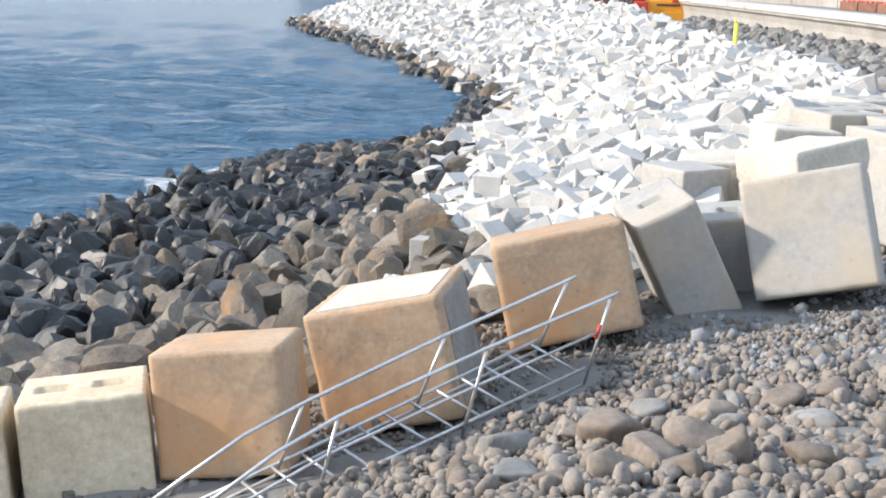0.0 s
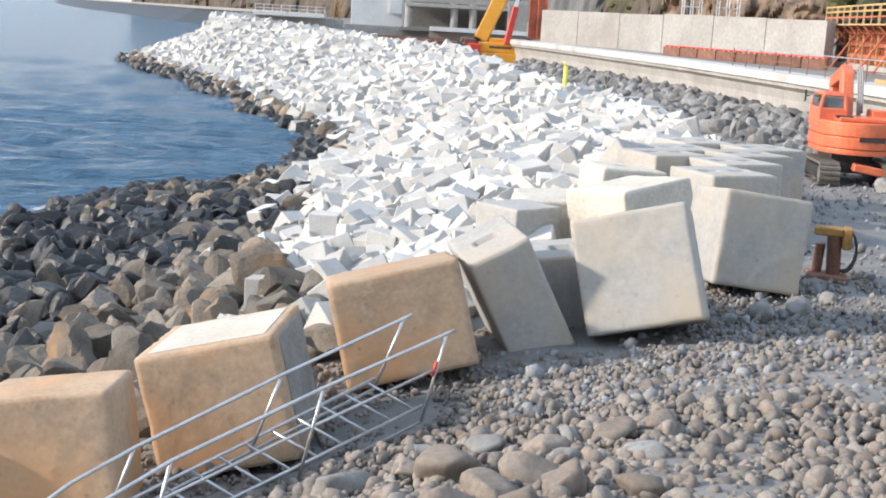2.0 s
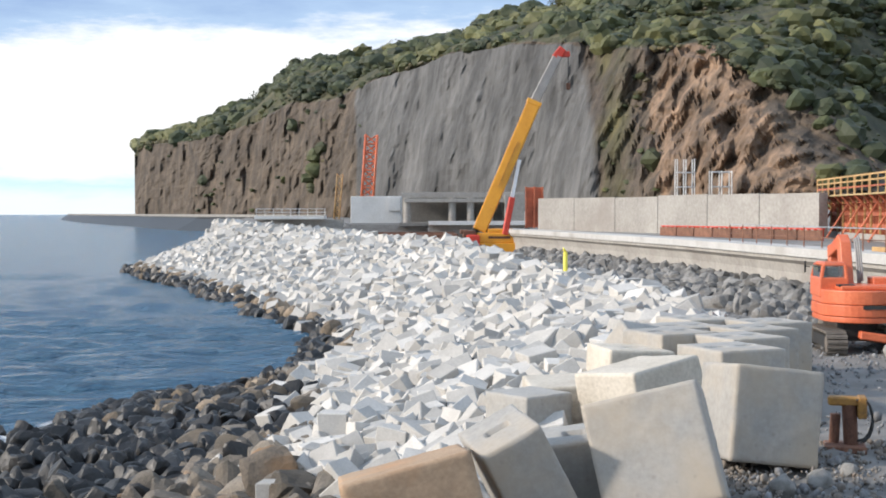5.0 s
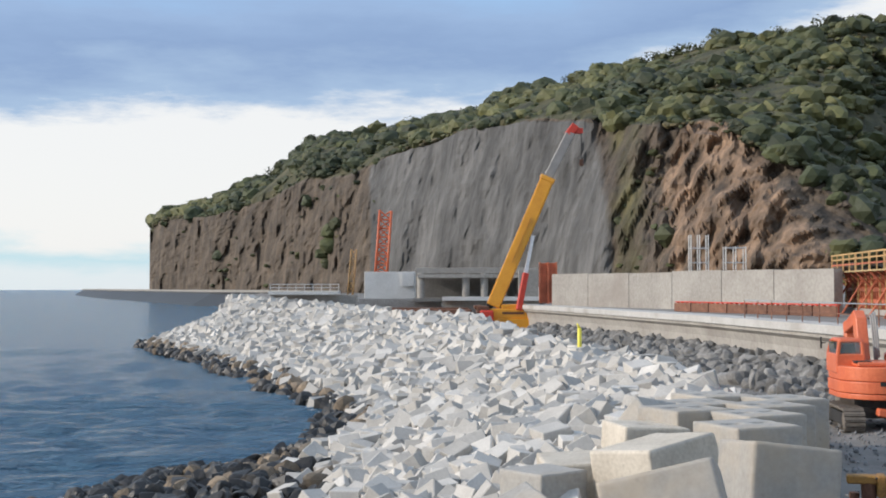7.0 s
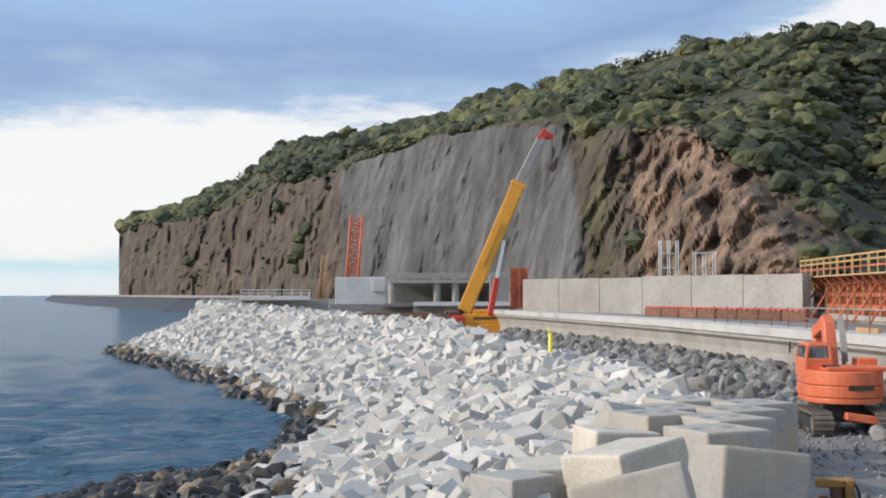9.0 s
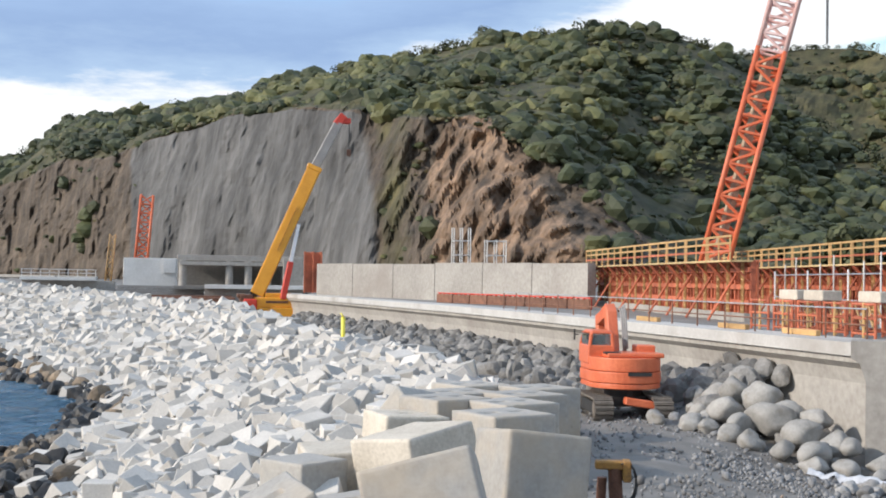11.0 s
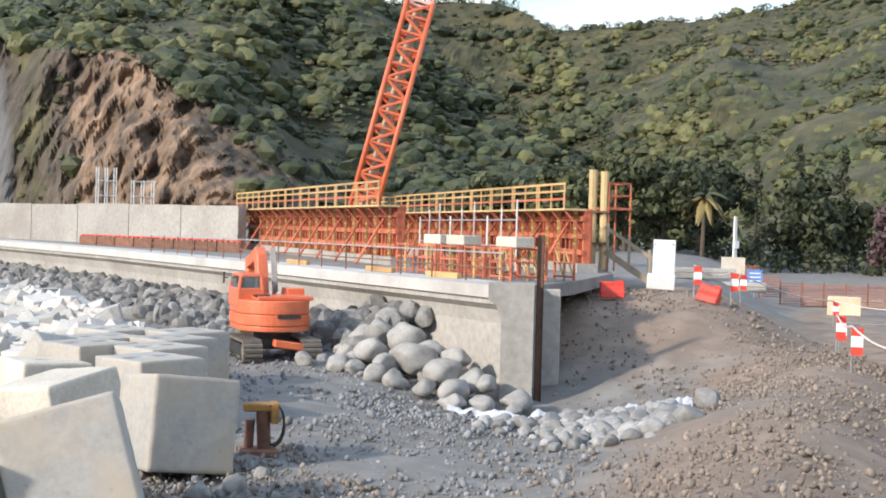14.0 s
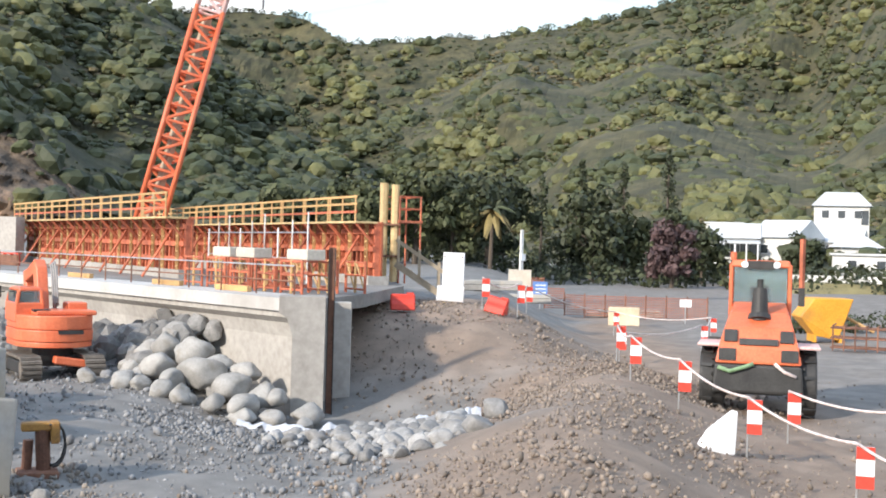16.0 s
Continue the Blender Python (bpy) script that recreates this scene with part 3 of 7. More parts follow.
M_LEAF = leaf_material("scrub_leaves", (0.028, 0.036, 0.013), (0.092, 0.100, 0.036))
M_LEAF_LIGHT = leaf_material("light_scrub_leaves", (0.058, 0.062, 0.021), (0.150, 0.146, 0.052))
M_LEAF_DRY = leaf_material("dry_scrub_leaves", (0.065, 0.055, 0.025), (0.17, 0.137, 0.066))
M_LEAF_DARK = leaf_material("dark_leaves", (0.016, 0.022, 0.010), (0.060, 0.072, 0.028))
M_BARK = mat("bark", (0.05, 0.04, 0.03), (0.13, 0.10, 0.075), size=0.4, bump=0.5)


def leaf_cluster(mesh, rng, centre, radii, count, leaf):
    """Many small leaf blades thrown over and through an uneven crown."""
    d = rng.normal(size=(count, 3))
    d /= np.linalg.norm(d, axis=1)[:, None]
    rad = rng.uniform(0.55, 1.08, (count, 1))
    p = np.asarray(centre) + d * rad * np.asarray(radii)
    n = d + rng.normal(scale=0.38, size=(count, 3))
    n /= np.linalg.norm(n, axis=1)[:, None]
    u = np.cross(n, rng.normal(size=(count, 3)))
    u /= np.linalg.norm(u, axis=1)[:, None]
    w = np.cross(n, u)
    s = leaf * rng.uniform(0.6, 1.4, (count, 1))
    v = np.stack([p - u * s, p - w * s * 0.6, p + u * s, p + w * s * 0.6], 1).reshape(-1, 3)
    f = [(4 * i, 4 * i + 1, 4 * i + 2, 4 * i + 3) for i in range(count)]
    mesh.add(v, f)


DOME_BIG, DOME_SMALL = ico(2), ico(1)


def bush_clump(mesh, rng, centre, radii, big, leaf):
    """A lumpy leaf mass with loose blades standing out of it."""
    base, faces = DOME_BIG if big else DOME_SMALL
    lump = 1 + 0.22 * np.sin(base @ rng.normal(scale=2.6, size=3) + rng.uniform(0, 6)) + rng.uniform(-0.17, 0.15, len(base))
    mesh.add(base * lump[:, None] * np.asarray(radii) * 0.92 + np.asarray(centre), faces)
    leaf_cluster(mesh, rng, centre, np.asarray(radii) * 0.98, 60 if big else 16, leaf)


rng = np.random.default_rng(77)
SCRUB = {M_LEAF: ("hill_scrub", "green leafy scrub covering the hillside"), M_LEAF_DRY: ("dry_hill_scrub", "dry olive scrub on the hillside"),
         M_LEAF_DARK: ("dark_hill_scrub", "dark bushes in the gullies of the hillside"), M_LEAF_LIGHT: ("light_hill_scrub", "light yellow-green bushes on the hillside")}
scrub = {m_: Mesh() for m_ in SCRUB}
for hill, az0, az1, total in (("headland", -12.9, 37.5, 8200), ("middle", 21, 37.5, 1500), ("far", 29, 43, 900), ("valley", 31, 58.5, 9000)):
    count = 0
    while count < total:
        az, s = rng.uniform(az0, az1), rng.uniform(0.0, 1.01) ** 0.9
        w = float(smooth01(np.interp(az, HILLS[hill][0], HILLS[hill][4]) / 0.3))
        x, y, z = (float(q) for q in hill_point(hill, np.array(az), np.array(s)))
        here = Vector((x, y, z))
        patch = noise.noise(here * 0.030) + 0.5 * noise.noise(here * 0.09 + Vector((8, 1, 3)))
        if hill == "headland":
            if s < 0.17 and w > 0.25:
                near_gully = 0.62 * math.exp(-((az + 5.2) / 0.9) ** 2) + 0.5 * math.exp(-((az - 9.2) / 1.6) ** 2) + 0.6 * float(smooth01((az - 15.0) / 3.0)) + 0.12 * (az < -4)
                if patch + near_gully - 0.30 - 0.35 * math.exp(-((az - 2.0) / 4.0) ** 2) < rng.uniform(-0.1, 0.3):
                    continue
            bare = math.exp(-(((az - 13.0) / 1.9) ** 2 + ((s - 0.14) / 0.09) ** 2)) + 0.5 * math.exp(-(((az - 24.0) / 1.5) ** 2 + ((s - 0.12) / 0.08) ** 2))
            if rng.random() < 0.9 * bare:
                continue
        if patch > 0.25 and rng.random() < 0.55:
            continue
        far_ = (0.75 if hill != "valley" else 0.5) + math.hypot(x, y) / 900
        big = rng.random() < (0.30 if patch < 0.05 else 0.10)
        size = (1.5 + 2.2 * rng.random() ** 2 if big else rng.uniform(0.5, 1.35)) * far_
        tone = 1.5 * noise.noise(here * 0.014 + Vector((5, 5, 1))) + 1.1 * noise.noise(here * 0.05) + rng.normal(scale=0.42) + (0.40 if hill == "valley" else 0.0)
        kind = (M_LEAF_DRY if not big and tone > 0.75 else M_LEAF_LIGHT) if tone > 0.58 else M_LEAF_DARK if tone < -0.18 else M_LEAF
        tall = rng.uniform(0.62, 0.9) if big else rng.uniform(0.45, 0.7)
        bush_clump(scrub[kind], rng, (x, y, z + size * 0.25), (size, size, size * tall), big, 0.15 * size ** 0.7)
        count += 1
# trees along the skyline
for hill, az0, az1 in (("headland", -12.9, 31), ("middle", 23, 33), ("far", 31, 41), ("valley", 36, 57)):
    for az in np.arange(az0, az1, 0.22):
        x, y, z = (float(q) for q in hill_point(hill, np.array(az + rng.normal(scale=0.1)), np.array(1.0)))
        size = rng.uniform(1.0, 2.9) * (0.7 + math.hypot(x, y) / 900)
        if rng.random() < 0.6:
            leaf_cluster(scrub[M_LEAF_DARK if rng.random() < 0.7 else M_LEAF], rng, (x, y, z + size * 0.35), (size, size, size * rng.uniform(0.5, 0.9)), 90, 0.22 * size ** 0.75)
x, y, z = (float(q) for q in hill_point("headland", np.array(12.9), np.array(1.0)))
leaf_cluster(scrub[M_LEAF_DARK], rng, (x, y, z + 2.6), (3.0, 3.0, 2.4), 200, 0.55)
for m_, mesh in scrub.items():
    tagged(part(SCRUB[m_][0], mesh, m_), SCRUB[m_][1], "scrub", kind="stuff")

# ---------------------------------------------------------------- breakwater of pale cast cubes
rng = np.random.default_rng(11)
CUBES = cube_shapes(12, 3)
BOULDER = boulder_shapes(8, 3, 0.16, 0.8, 4)
CRAGGY = boulder_shapes(12, 3, 0.13, 2.8, 14)
SMALL_BOULDER = boulder_shapes(8, 2, 0.16, 0.6, 6)


def slope_places(y0, y1, step, size, keep, lift=0.25):
    out = []
    y = y0
    while y < y1:
        a, b = np.interp(y, WATER_Y, WATER_X), np.interp(y, CREST_Y, CREST_X)
        x = a - 0.8
        while x < b + 1.2:
            px, py = x + rng.normal(scale=0.3 * step), y + rng.normal(scale=0.3 * step)
            s = (px - a) / (b - a)
            if keep(px, py, s):
                out.append((px, py, float(land(px, py)) + lift * rng.uniform(0.2, 1.4) * step, size * rng.uniform(0.75, 1.3)))
            x += step
        y += step
    return out


def armour_zone(x, y, s):
    edge = np.interp(y, [15, 20, 30, 38, 44, 60], [0.78, 0.64, 0.49, 0.33, 0.16, 0.10])
    return s > edge + rng.normal(scale=0.04) and not (y < 27 and x > np.interp(y, [14, 16, 20, 24, 27], [0.2, 1.2, 2.6, 3.6, 5.4]))


armour = slope_places(14.5, 27, 0.47, 0.47, armour_zone, 0.5) + slope_places(27, 40, 0.56, 0.57, armour_zone, 0.5) + slope_places(40, 60, 0.66, 0.67, armour_zone, 0.5) + slope_places(60, 150, 0.80, 0.80, lambda x, y, s: s > 0.09 + rng.normal(scale=0.04), 0.25)
armour.sort(key=lambda p: p[0] ** 2 + p[1] ** 2)
breakwater = tagged(new("breakwater"), "sloping breakwater of pale tumbled concrete cubes", "breakwater", kind="structure")
scatter("armour_cube", CUBES, armour, M_WHITE_ROCK, breakwater, 300, rng=rng)
wet = slope_places(36, 60, 0.62, 0.52, lambda x, y, s: -0.1 < s < np.interp(y, [36, 44, 60], [0.34, 0.20, 0.14])) + slope_places(60, 150, 0.85, 0.62, lambda x, y, s: -0.03 < s < 0.12)
toe = tagged(new("breakwater_toe"), "dark wet brown stones at the waterline", "rocks", kind="structure")
dark_toe = [p for p in wet if p[2] < SEA + 0.30 + rng.normal(scale=0.2)]
scatter("stone", SMALL_BOULDER, [p for p in wet if p not in dark_toe], M_BROWN_ROCK, toe, 0, rng=rng, label="brown stones above the waterline")
scatter("wet_stone", SMALL_BOULDER, dark_toe, M_BASALT, toe, 0, rng=rng, label="black wet stones in the water")

# the natural boulder shore before it
shore = slope_places(7.5, 45, 0.55, 0.47, lambda x, y, s: -0.02 < s < (np.interp(y, [8, 10, 12], [0.72, 0.86, 0.95]) if y < 14.5 else np.interp(y, [15, 20, 30, 38, 44], [0.78, 0.63, 0.50, 0.38, 0.22])), lift=0.35)
black = [p for p in shore if p[2] < SEA + np.interp(p[1], [8, 25, 44], [0.62, 0.82, 1.0]) + rng.normal(scale=0.22)]
tan = sorted((p for p in shore if p not in set(black)), key=lambda p: p[0] ** 2 + p[1] ** 2)
# stones awash off the point
for _ in range(60):
    t = rng.random()
    x, y = -10.8 + 5.6 * t + rng.normal(scale=0.5), 35.5 + 8.0 * t + rng.normal(scale=0.7)
    black.append((x, y, SEA + rng.uniform(-0.28, 0.12), rng.uniform(0.3, 0.62)))
black.sort(key=lambda p: p[0] ** 2 + p[1] ** 2)
boulder_shore = tagged(new("boulder_shore"), "natural shore of rounded basalt boulders", "rocks", kind="structure")
ochre = [p for i, p in enumerate(tan) if i % 4 == 1]
scatter("boulder", CRAGGY, [p for i, p in enumerate(tan) if i % 4 != 1], M_SHORE_ROCK, boulder_shore, 150, rng=rng)
scatter("ochre_boulder", CRAGGY, ochre, M_TAN_ROCK, boulder_shore, 50, rng=rng)
scatter("black_boulder", CRAGGY, black, M_BASALT, boulder_shore, 100, smooth=False, rng=rng)

# ---------------------------------------------------------------- retaining wall along the track
road_works = tagged(new("wall_east"), "streaked concrete retaining wall with a cantilevered ledge", "wall", kind="structure")
LIP = list(zip(LIP_X, LIP_Y))


def swept(outline, path, closed_ends=True):
    """An outline (offset to the right of the path, height) drawn along a path of x, y."""
    m = Mesh()
    v, k = [], len(outline)
    for i, (x, y) in enumerate(path):
        a, b = path[max(i - 1, 0)], path[min(i + 1, len(path) - 1)]
        d = Vector((b[0] - a[0], b[1] - a[1])).normalized()
        v += [(x + d.y * o, y - d.x * o, z) for o, z in outline]
    f = [(i * k + j, i * k + (j + 1) % k, (i + 1) * k + (j + 1) % k, (i + 1) * k + j) for i in range(len(path) - 1) for j in range(k)]
    f += [tuple(range(k - 1, -1, -1)), tuple((len(path) - 1) * k + j for j in range(k))]
    return m.add(v, f)


def along(path, step):
    out = []
    for a, b in zip(path, path[1:]):
        n = max(1, round(math.dist(a, b) / step))
        out += [tuple(np.array(a) + (np.array(b) - np.array(a)) * i / n) for i in range(n)]
    return out + [path[-1]]


part("wall_body", swept([(0.55, -1.6), (0.40, 1.2), (0.30, 1.52), (0.10, 1.66), (0.10, 1.80), (1.0, 1.80), (1.0, -1.6)], LIP), M_WALL, road_works)
part("ledge", swept([(0.0, 1.80), (0.0, 2.09), (1.05, 2.12), (1.05, 1.80)], LIP), M_LEDGE, road_works, "pale concrete ledge")
deck_outline = [(x + 1.05, y) for x, y in LIP] + [(24, 96), (31, 62), (28.5, 42), (22.5, 32.0), (17.2, 26.2)]
M_DECK = mat("dusty_concrete_deck", (0.16, 0.15, 0.14), (0.27, 0.255, 0.235), size=2.0, bump=0.2, world_space=True)
deck_mesh = Mesh()
k = len(deck_outline)
deck_mesh.add([(x, y, 1.75) for x, y in deck_outline] + [(x, y, 2.08) for x, y in deck_outline],
              [tuple(range(k)), tuple(range(2 * k - 1, k - 1, -1))] + [(i, (i + 1) % k, k + (i + 1) % k, k + i) for i in range(k)])
tagged(part("floor_deck", deck_mesh, M_DECK), "concrete road deck behind the ledge", "deck", kind="structure")

UPPER = [(18.4, 57.2), (15.2, 66), (11.8, 76), (8.0, 86)]
upper_wall = tagged(new("wall_upper"), "grey cast concrete road wall", "wall", kind="structure")
pts = along(UPPER, 5.2)
for i, (a, b) in enumerate(zip(pts, pts[1:])):
    d = (Vector((*b, 0)) - Vector((*a, 0)))
    q = Vector((*a, 0)) + d * 0.006
    e = Vector((*b, 0)) - d * 0.006
    part("wall_panel", swept([(0, 1.9), (0, 4.2 + 0.03 * (i % 3)), (0.5, 4.2 + 0.03 * (i % 3)), (0.5, 1.9)], [(q.x, q.y), (e.x, e.y)]), M_WALL, upper_wall)

# ---------------------------------------------------------------- concrete blocks along the shore
def worn_block(size, slots, bevel):
    """A cast block with chipped, unevenly rounded edges and lifting slots sunk into its top."""
    w, d, h = size
    bm = bmesh.new()
    bmesh.ops.create_cube(bm, size=1.0)
    bmesh.ops.subdivide_edges(bm, edges=bm.edges[:], cuts=23, use_grid_fill=True)
    v = np.array([q.co[:] for q in bm.verts]) * (w, d, h)
    faces = [tuple(q.index for q in f.verts) for f in bm.faces]
    bm.free()
    off = Vector((w * 37, d * 53, h * 71))
    half = np.array(size) / 2
    for k, q in enumerate(v):
        at = Vector(q.tolist())
        chip = max(0.0, noise.noise(at * 3.5 + off) - 0.12) * 2.2 + max(0.0, noise.noise(at * 9 + off)) * 0.5
        r = bevel * (0.55 + chip)
        core = np.clip(q, r - half, half - r)
        out = q - core
        far_ = np.linalg.norm(out)
        p = core + out / far_ * r if far_ > r else q.copy()
        p += out / max(far_, 1e-6) * 0.007 * noise.noise(at * 7 + off)
        if q[2] > half[2] - 1e-6:
            for i in range(slots):
                x = 0 if slots == 1 else (i - (slots - 1) / 2) * w * 0.45
                if abs(q[0] - x) < 0.14 and abs(q[1]) < 0.095:
                    p[2] -= 0.2
        v[k] = p
    v[:, 2] += h / 2
    return Mesh().add(v, faces)


def hollow_block(name, size, at, turn, material, label, slots=0, bevel=0.032):
    """A cast concrete cube, with lifting slots in its top."""
    m = pose(*at, *turn)
    ob = thing(name, label, "concrete block", m, group="concrete blocks on the shore")
    part("body", worn_block(size, slots, bevel), material, ob, smooth=True)
    return ob


BLOCKS = [
    ((1.05, 1.1, 0.85), (-5.05, 9.15, -1.25), (-4, -5, 21), M_CREAM_CONCRETE, "cream weathered concrete cube", 1),
    ((1.05, 1.1, 0.95), (-3.99, 9.62, -1.22), (-6, -5, 20), M_CREAM_CONCRETE, "cream stained concrete cube with a cracked face", 2),
    ((1.11, 1.0, 1.08), (-2.79, 9.89, -0.95), (-6, -7, 2), M_TAN_CONCRETE, "tan weathered concrete cube with chipped edges", 0),
    ((1.30, 1.45, 1.18), (-1.50, 11.42, -0.88), (-2, -14, -3), M_TAN_CONCRETE, "ochre stained concrete cube leaning seawards", 0),
    ((1.42, 1.35, 1.15), (0.05, 13.2, -0.52), (-8, -14, 6), M_TAN_CONCRETE, "brown weathered concrete cube tilted on the cobbles", 0),
    ((0.75, 1.2, 1.42), (1.48, 14.2, -0.42), (3, -28, 10), M_CONCRETE, "pale grey concrete block leaning steeply", 1),
    ((0.9, 0.9, 1.0), (1.95, 14.9, -0.35), (4, -7, 0), M_CONCRETE, "grey concrete block with a lifting slot", 1),
    ((1.33, 1.2, 1.34), (2.81, 13.9, -0.1), (-14, -15, -13), M_CONCRETE, "large grey concrete cube tipped on its corner", 0),
    ((1.2, 1.2, 1.25), (4.39, 16.24, 0.0), (-6, 7, 8), M_CONCRETE, "clean grey concrete cube with a sunlit side", 0),
]
for size, at, turn, m_, label, slots in BLOCKS:
    block = hollow_block("concrete_block", size, at, turn, m_, label, slots)
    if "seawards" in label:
        # paler slab on top; the broken side's grey also holds its painted shade
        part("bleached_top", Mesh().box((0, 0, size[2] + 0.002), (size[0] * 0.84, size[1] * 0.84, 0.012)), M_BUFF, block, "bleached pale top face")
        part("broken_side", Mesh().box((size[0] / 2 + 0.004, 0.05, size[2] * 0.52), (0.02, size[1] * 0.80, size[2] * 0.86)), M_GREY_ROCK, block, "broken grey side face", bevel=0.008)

# ---------------------------------------------------------------- further blocks, stacked behind the first
MORE_BLOCKS = [
    ((0.95, 0.95, 1.0), (1.62, 18.9, -0.45), (0, 0, 38), M_CONCRETE, "pale grey concrete cube among the tumbled ones", 0),
    ((1.45, 1.3, 1.0), (2.45, 20.1, -0.42), (2, -3, 2), M_BUFF, "cream concrete cube in the stack", 0),
    ((1.2, 1.2, 1.25), (3.62, 21.9, -0.35), (0, 3, 12), M_BUFF, "cream concrete cube behind the tipped one", 1),
    ((1.55, 1.2, 1.3), (3.45, 18.75, -0.3), (-6, -6, 40), M_BUFF, "cream concrete cube set askew", 0),
    ((1.15, 1.15, 1.2), (3.85, 23.8, -0.1), (38, 10, 35), M_CONCRETE, "grey concrete cube standing on its edge", 0),
    ((1.25, 1.25, 1.1), (5.05, 20.2, 0.0), (0, 0, 22), M_CONCRETE, "grey concrete cube in a flush-topped row", 2),
    ((1.25, 1.25, 1.1), (5.65, 22.0, 0.0), (0, 0, 25), M_CONCRETE, "grey concrete cube in a flush-topped row", 2),
    ((1.25, 1.25, 1.1), (6.3, 23.6, 0.0), (0, 0, 24), M_CONCRETE, "grey concrete cube in a flush-topped row", 2),
    ((1.25, 1.25, 1.1), (7.0, 25.0, 0.0), (0, 0, 22), M_CONCRETE, "grey concrete cube in a flush-topped row", 2),
    ((1.25, 1.25, 1.12), (4.55, 22.7, 0.0), (0, 0, 25), M_CONCRETE, "grey concrete cube in a flush-topped row", 2),
    ((1.25, 1.25, 1.08), (5.15, 24.3, 0.0), (0, 0, 23), M_CONCRETE, "grey concrete cube in a flush-topped row", 2),
    ((1.25, 1.25, 1.1), (5.75, 25.8, 0.0), (0, 0, 24), M_CONCRETE, "grey concrete cube in a flush-topped row", 2),
]
for size, at, turn, m_, label, slots in MORE_BLOCKS:
    hollow_block("concrete_block", size, at, turn, m_, label, slots)

# ---------------------------------------------------------------- paints and metals
M_ORANGE = mat("faded_orange_paint", (0.56, 0.105, 0.04), (0.74, 0.19, 0.08), rough=0.5, size=0.8, bump=0.05, stain=(0.45, 0.16, 0.08), stain_at=0.68, coat=0.2)
M_YELLOW = mat("crane_yellow_paint", (0.66, 0.27, 0.015), (0.82, 0.38, 0.03), rough=0.45, size=1.2, bump=0.04, coat=0.2)
M_RED = mat("site_red_paint", (0.50, 0.035, 0.02), (0.72, 0.07, 0.04), rough=0.5, size=0.6, bump=0.05)
M_FORM = mat("rusty_orange_formwork", (0.28, 0.070, 0.038), (0.60, 0.175, 0.085), rough=0.65, size=0.9, bump=0.15, vary=0.3, stain=(0.24, 0.07, 0.035), stain_at=0.58)
M_RAIL_YELLOW = mat("yellow_rail_paint", (0.36, 0.21, 0.09), (0.60, 0.38, 0.16), rough=0.6, size=0.5, bump=0.05, vary=0.2)
M_RUSTY_YELLOW = mat("rusty_yellow_paint", (0.14, 0.07, 0.03), (0.48, 0.25, 0.05), rough=0.65, size=0.2, bump=0.2)
M_BLACK = mat("black_rubber_and_steel", (0.012, 0.012, 0.012), (0.05, 0.048, 0.045), rough=0.6, size=0.4, bump=0.2)
M_STEEL = mat("galvanised_tube", (0.45, 0.45, 0.45), (0.70, 0.69, 0.68), rough=0.38, size=0.3, metal=0.75, bump=0.05)
M_GREY_PAINT = mat("grey_boom_paint", (0.22, 0.21, 0.20), (0.36, 0.34, 0.32), rough=0.45, size=0.8, bump=0.04)
M_DUST = mat("dusty_track_steel", (0.10, 0.085, 0.07), (0.24, 0.205, 0.17), rough=0.8, size=0.25, bump=0.4)
M_WOOD = mat("pale_timber", (0.42, 0.29, 0.13), (0.66, 0.50, 0.27), rough=0.75, size=0.3, bump=0.15, vary=0.15)
M_WHITE = mat("white_plastic", (0.74, 0.74, 0.75), (0.86, 0.86, 0.87), rough=0.5, size=0.8, bump=0.03)
M_OLD_WOOD = mat("grey_timber", (0.26, 0.205, 0.14), (0.48, 0.40, 0.29), rough=0.8, size=0.3, bump=0.2, vary=0.2)
M_RUST = mat("rusty_steel", (0.10, 0.045, 0.03), (0.27, 0.13, 0.08), rough=0.8, size=0.3, bump=0.3, vary=0.3)
M_ROPE = mat("pale_barrier_tape", (0.55, 0.42, 0.38), (0.78, 0.70, 0.66), rough=0.6, size=0.12, bump=0.0, spread=0.2)
M_GLASS = bpy.data.materials.new("cab_glass")
M_GLASS.use_nodes = True
M_GLASS.node_tree.nodes["Principled BSDF"].inputs["Base Color"].default_value = (0.55, 0.68, 0.70, 1)
M_GLASS.node_tree.nodes["Principled BSDF"].inputs["Transmission Weight"].default_value = 0.85
M_GLASS.node_tree.nodes["Principled BSDF"].inputs["Roughness"].default_value = 0.05

M_DARK_GLASS = mat("tinted_cab_glass", (0.02, 0.025, 0.03), (0.05, 0.055, 0.06), rough=0.08, size=1.0, bump=0.0)


def ground_at(x, y):
    return float(land(x, y))


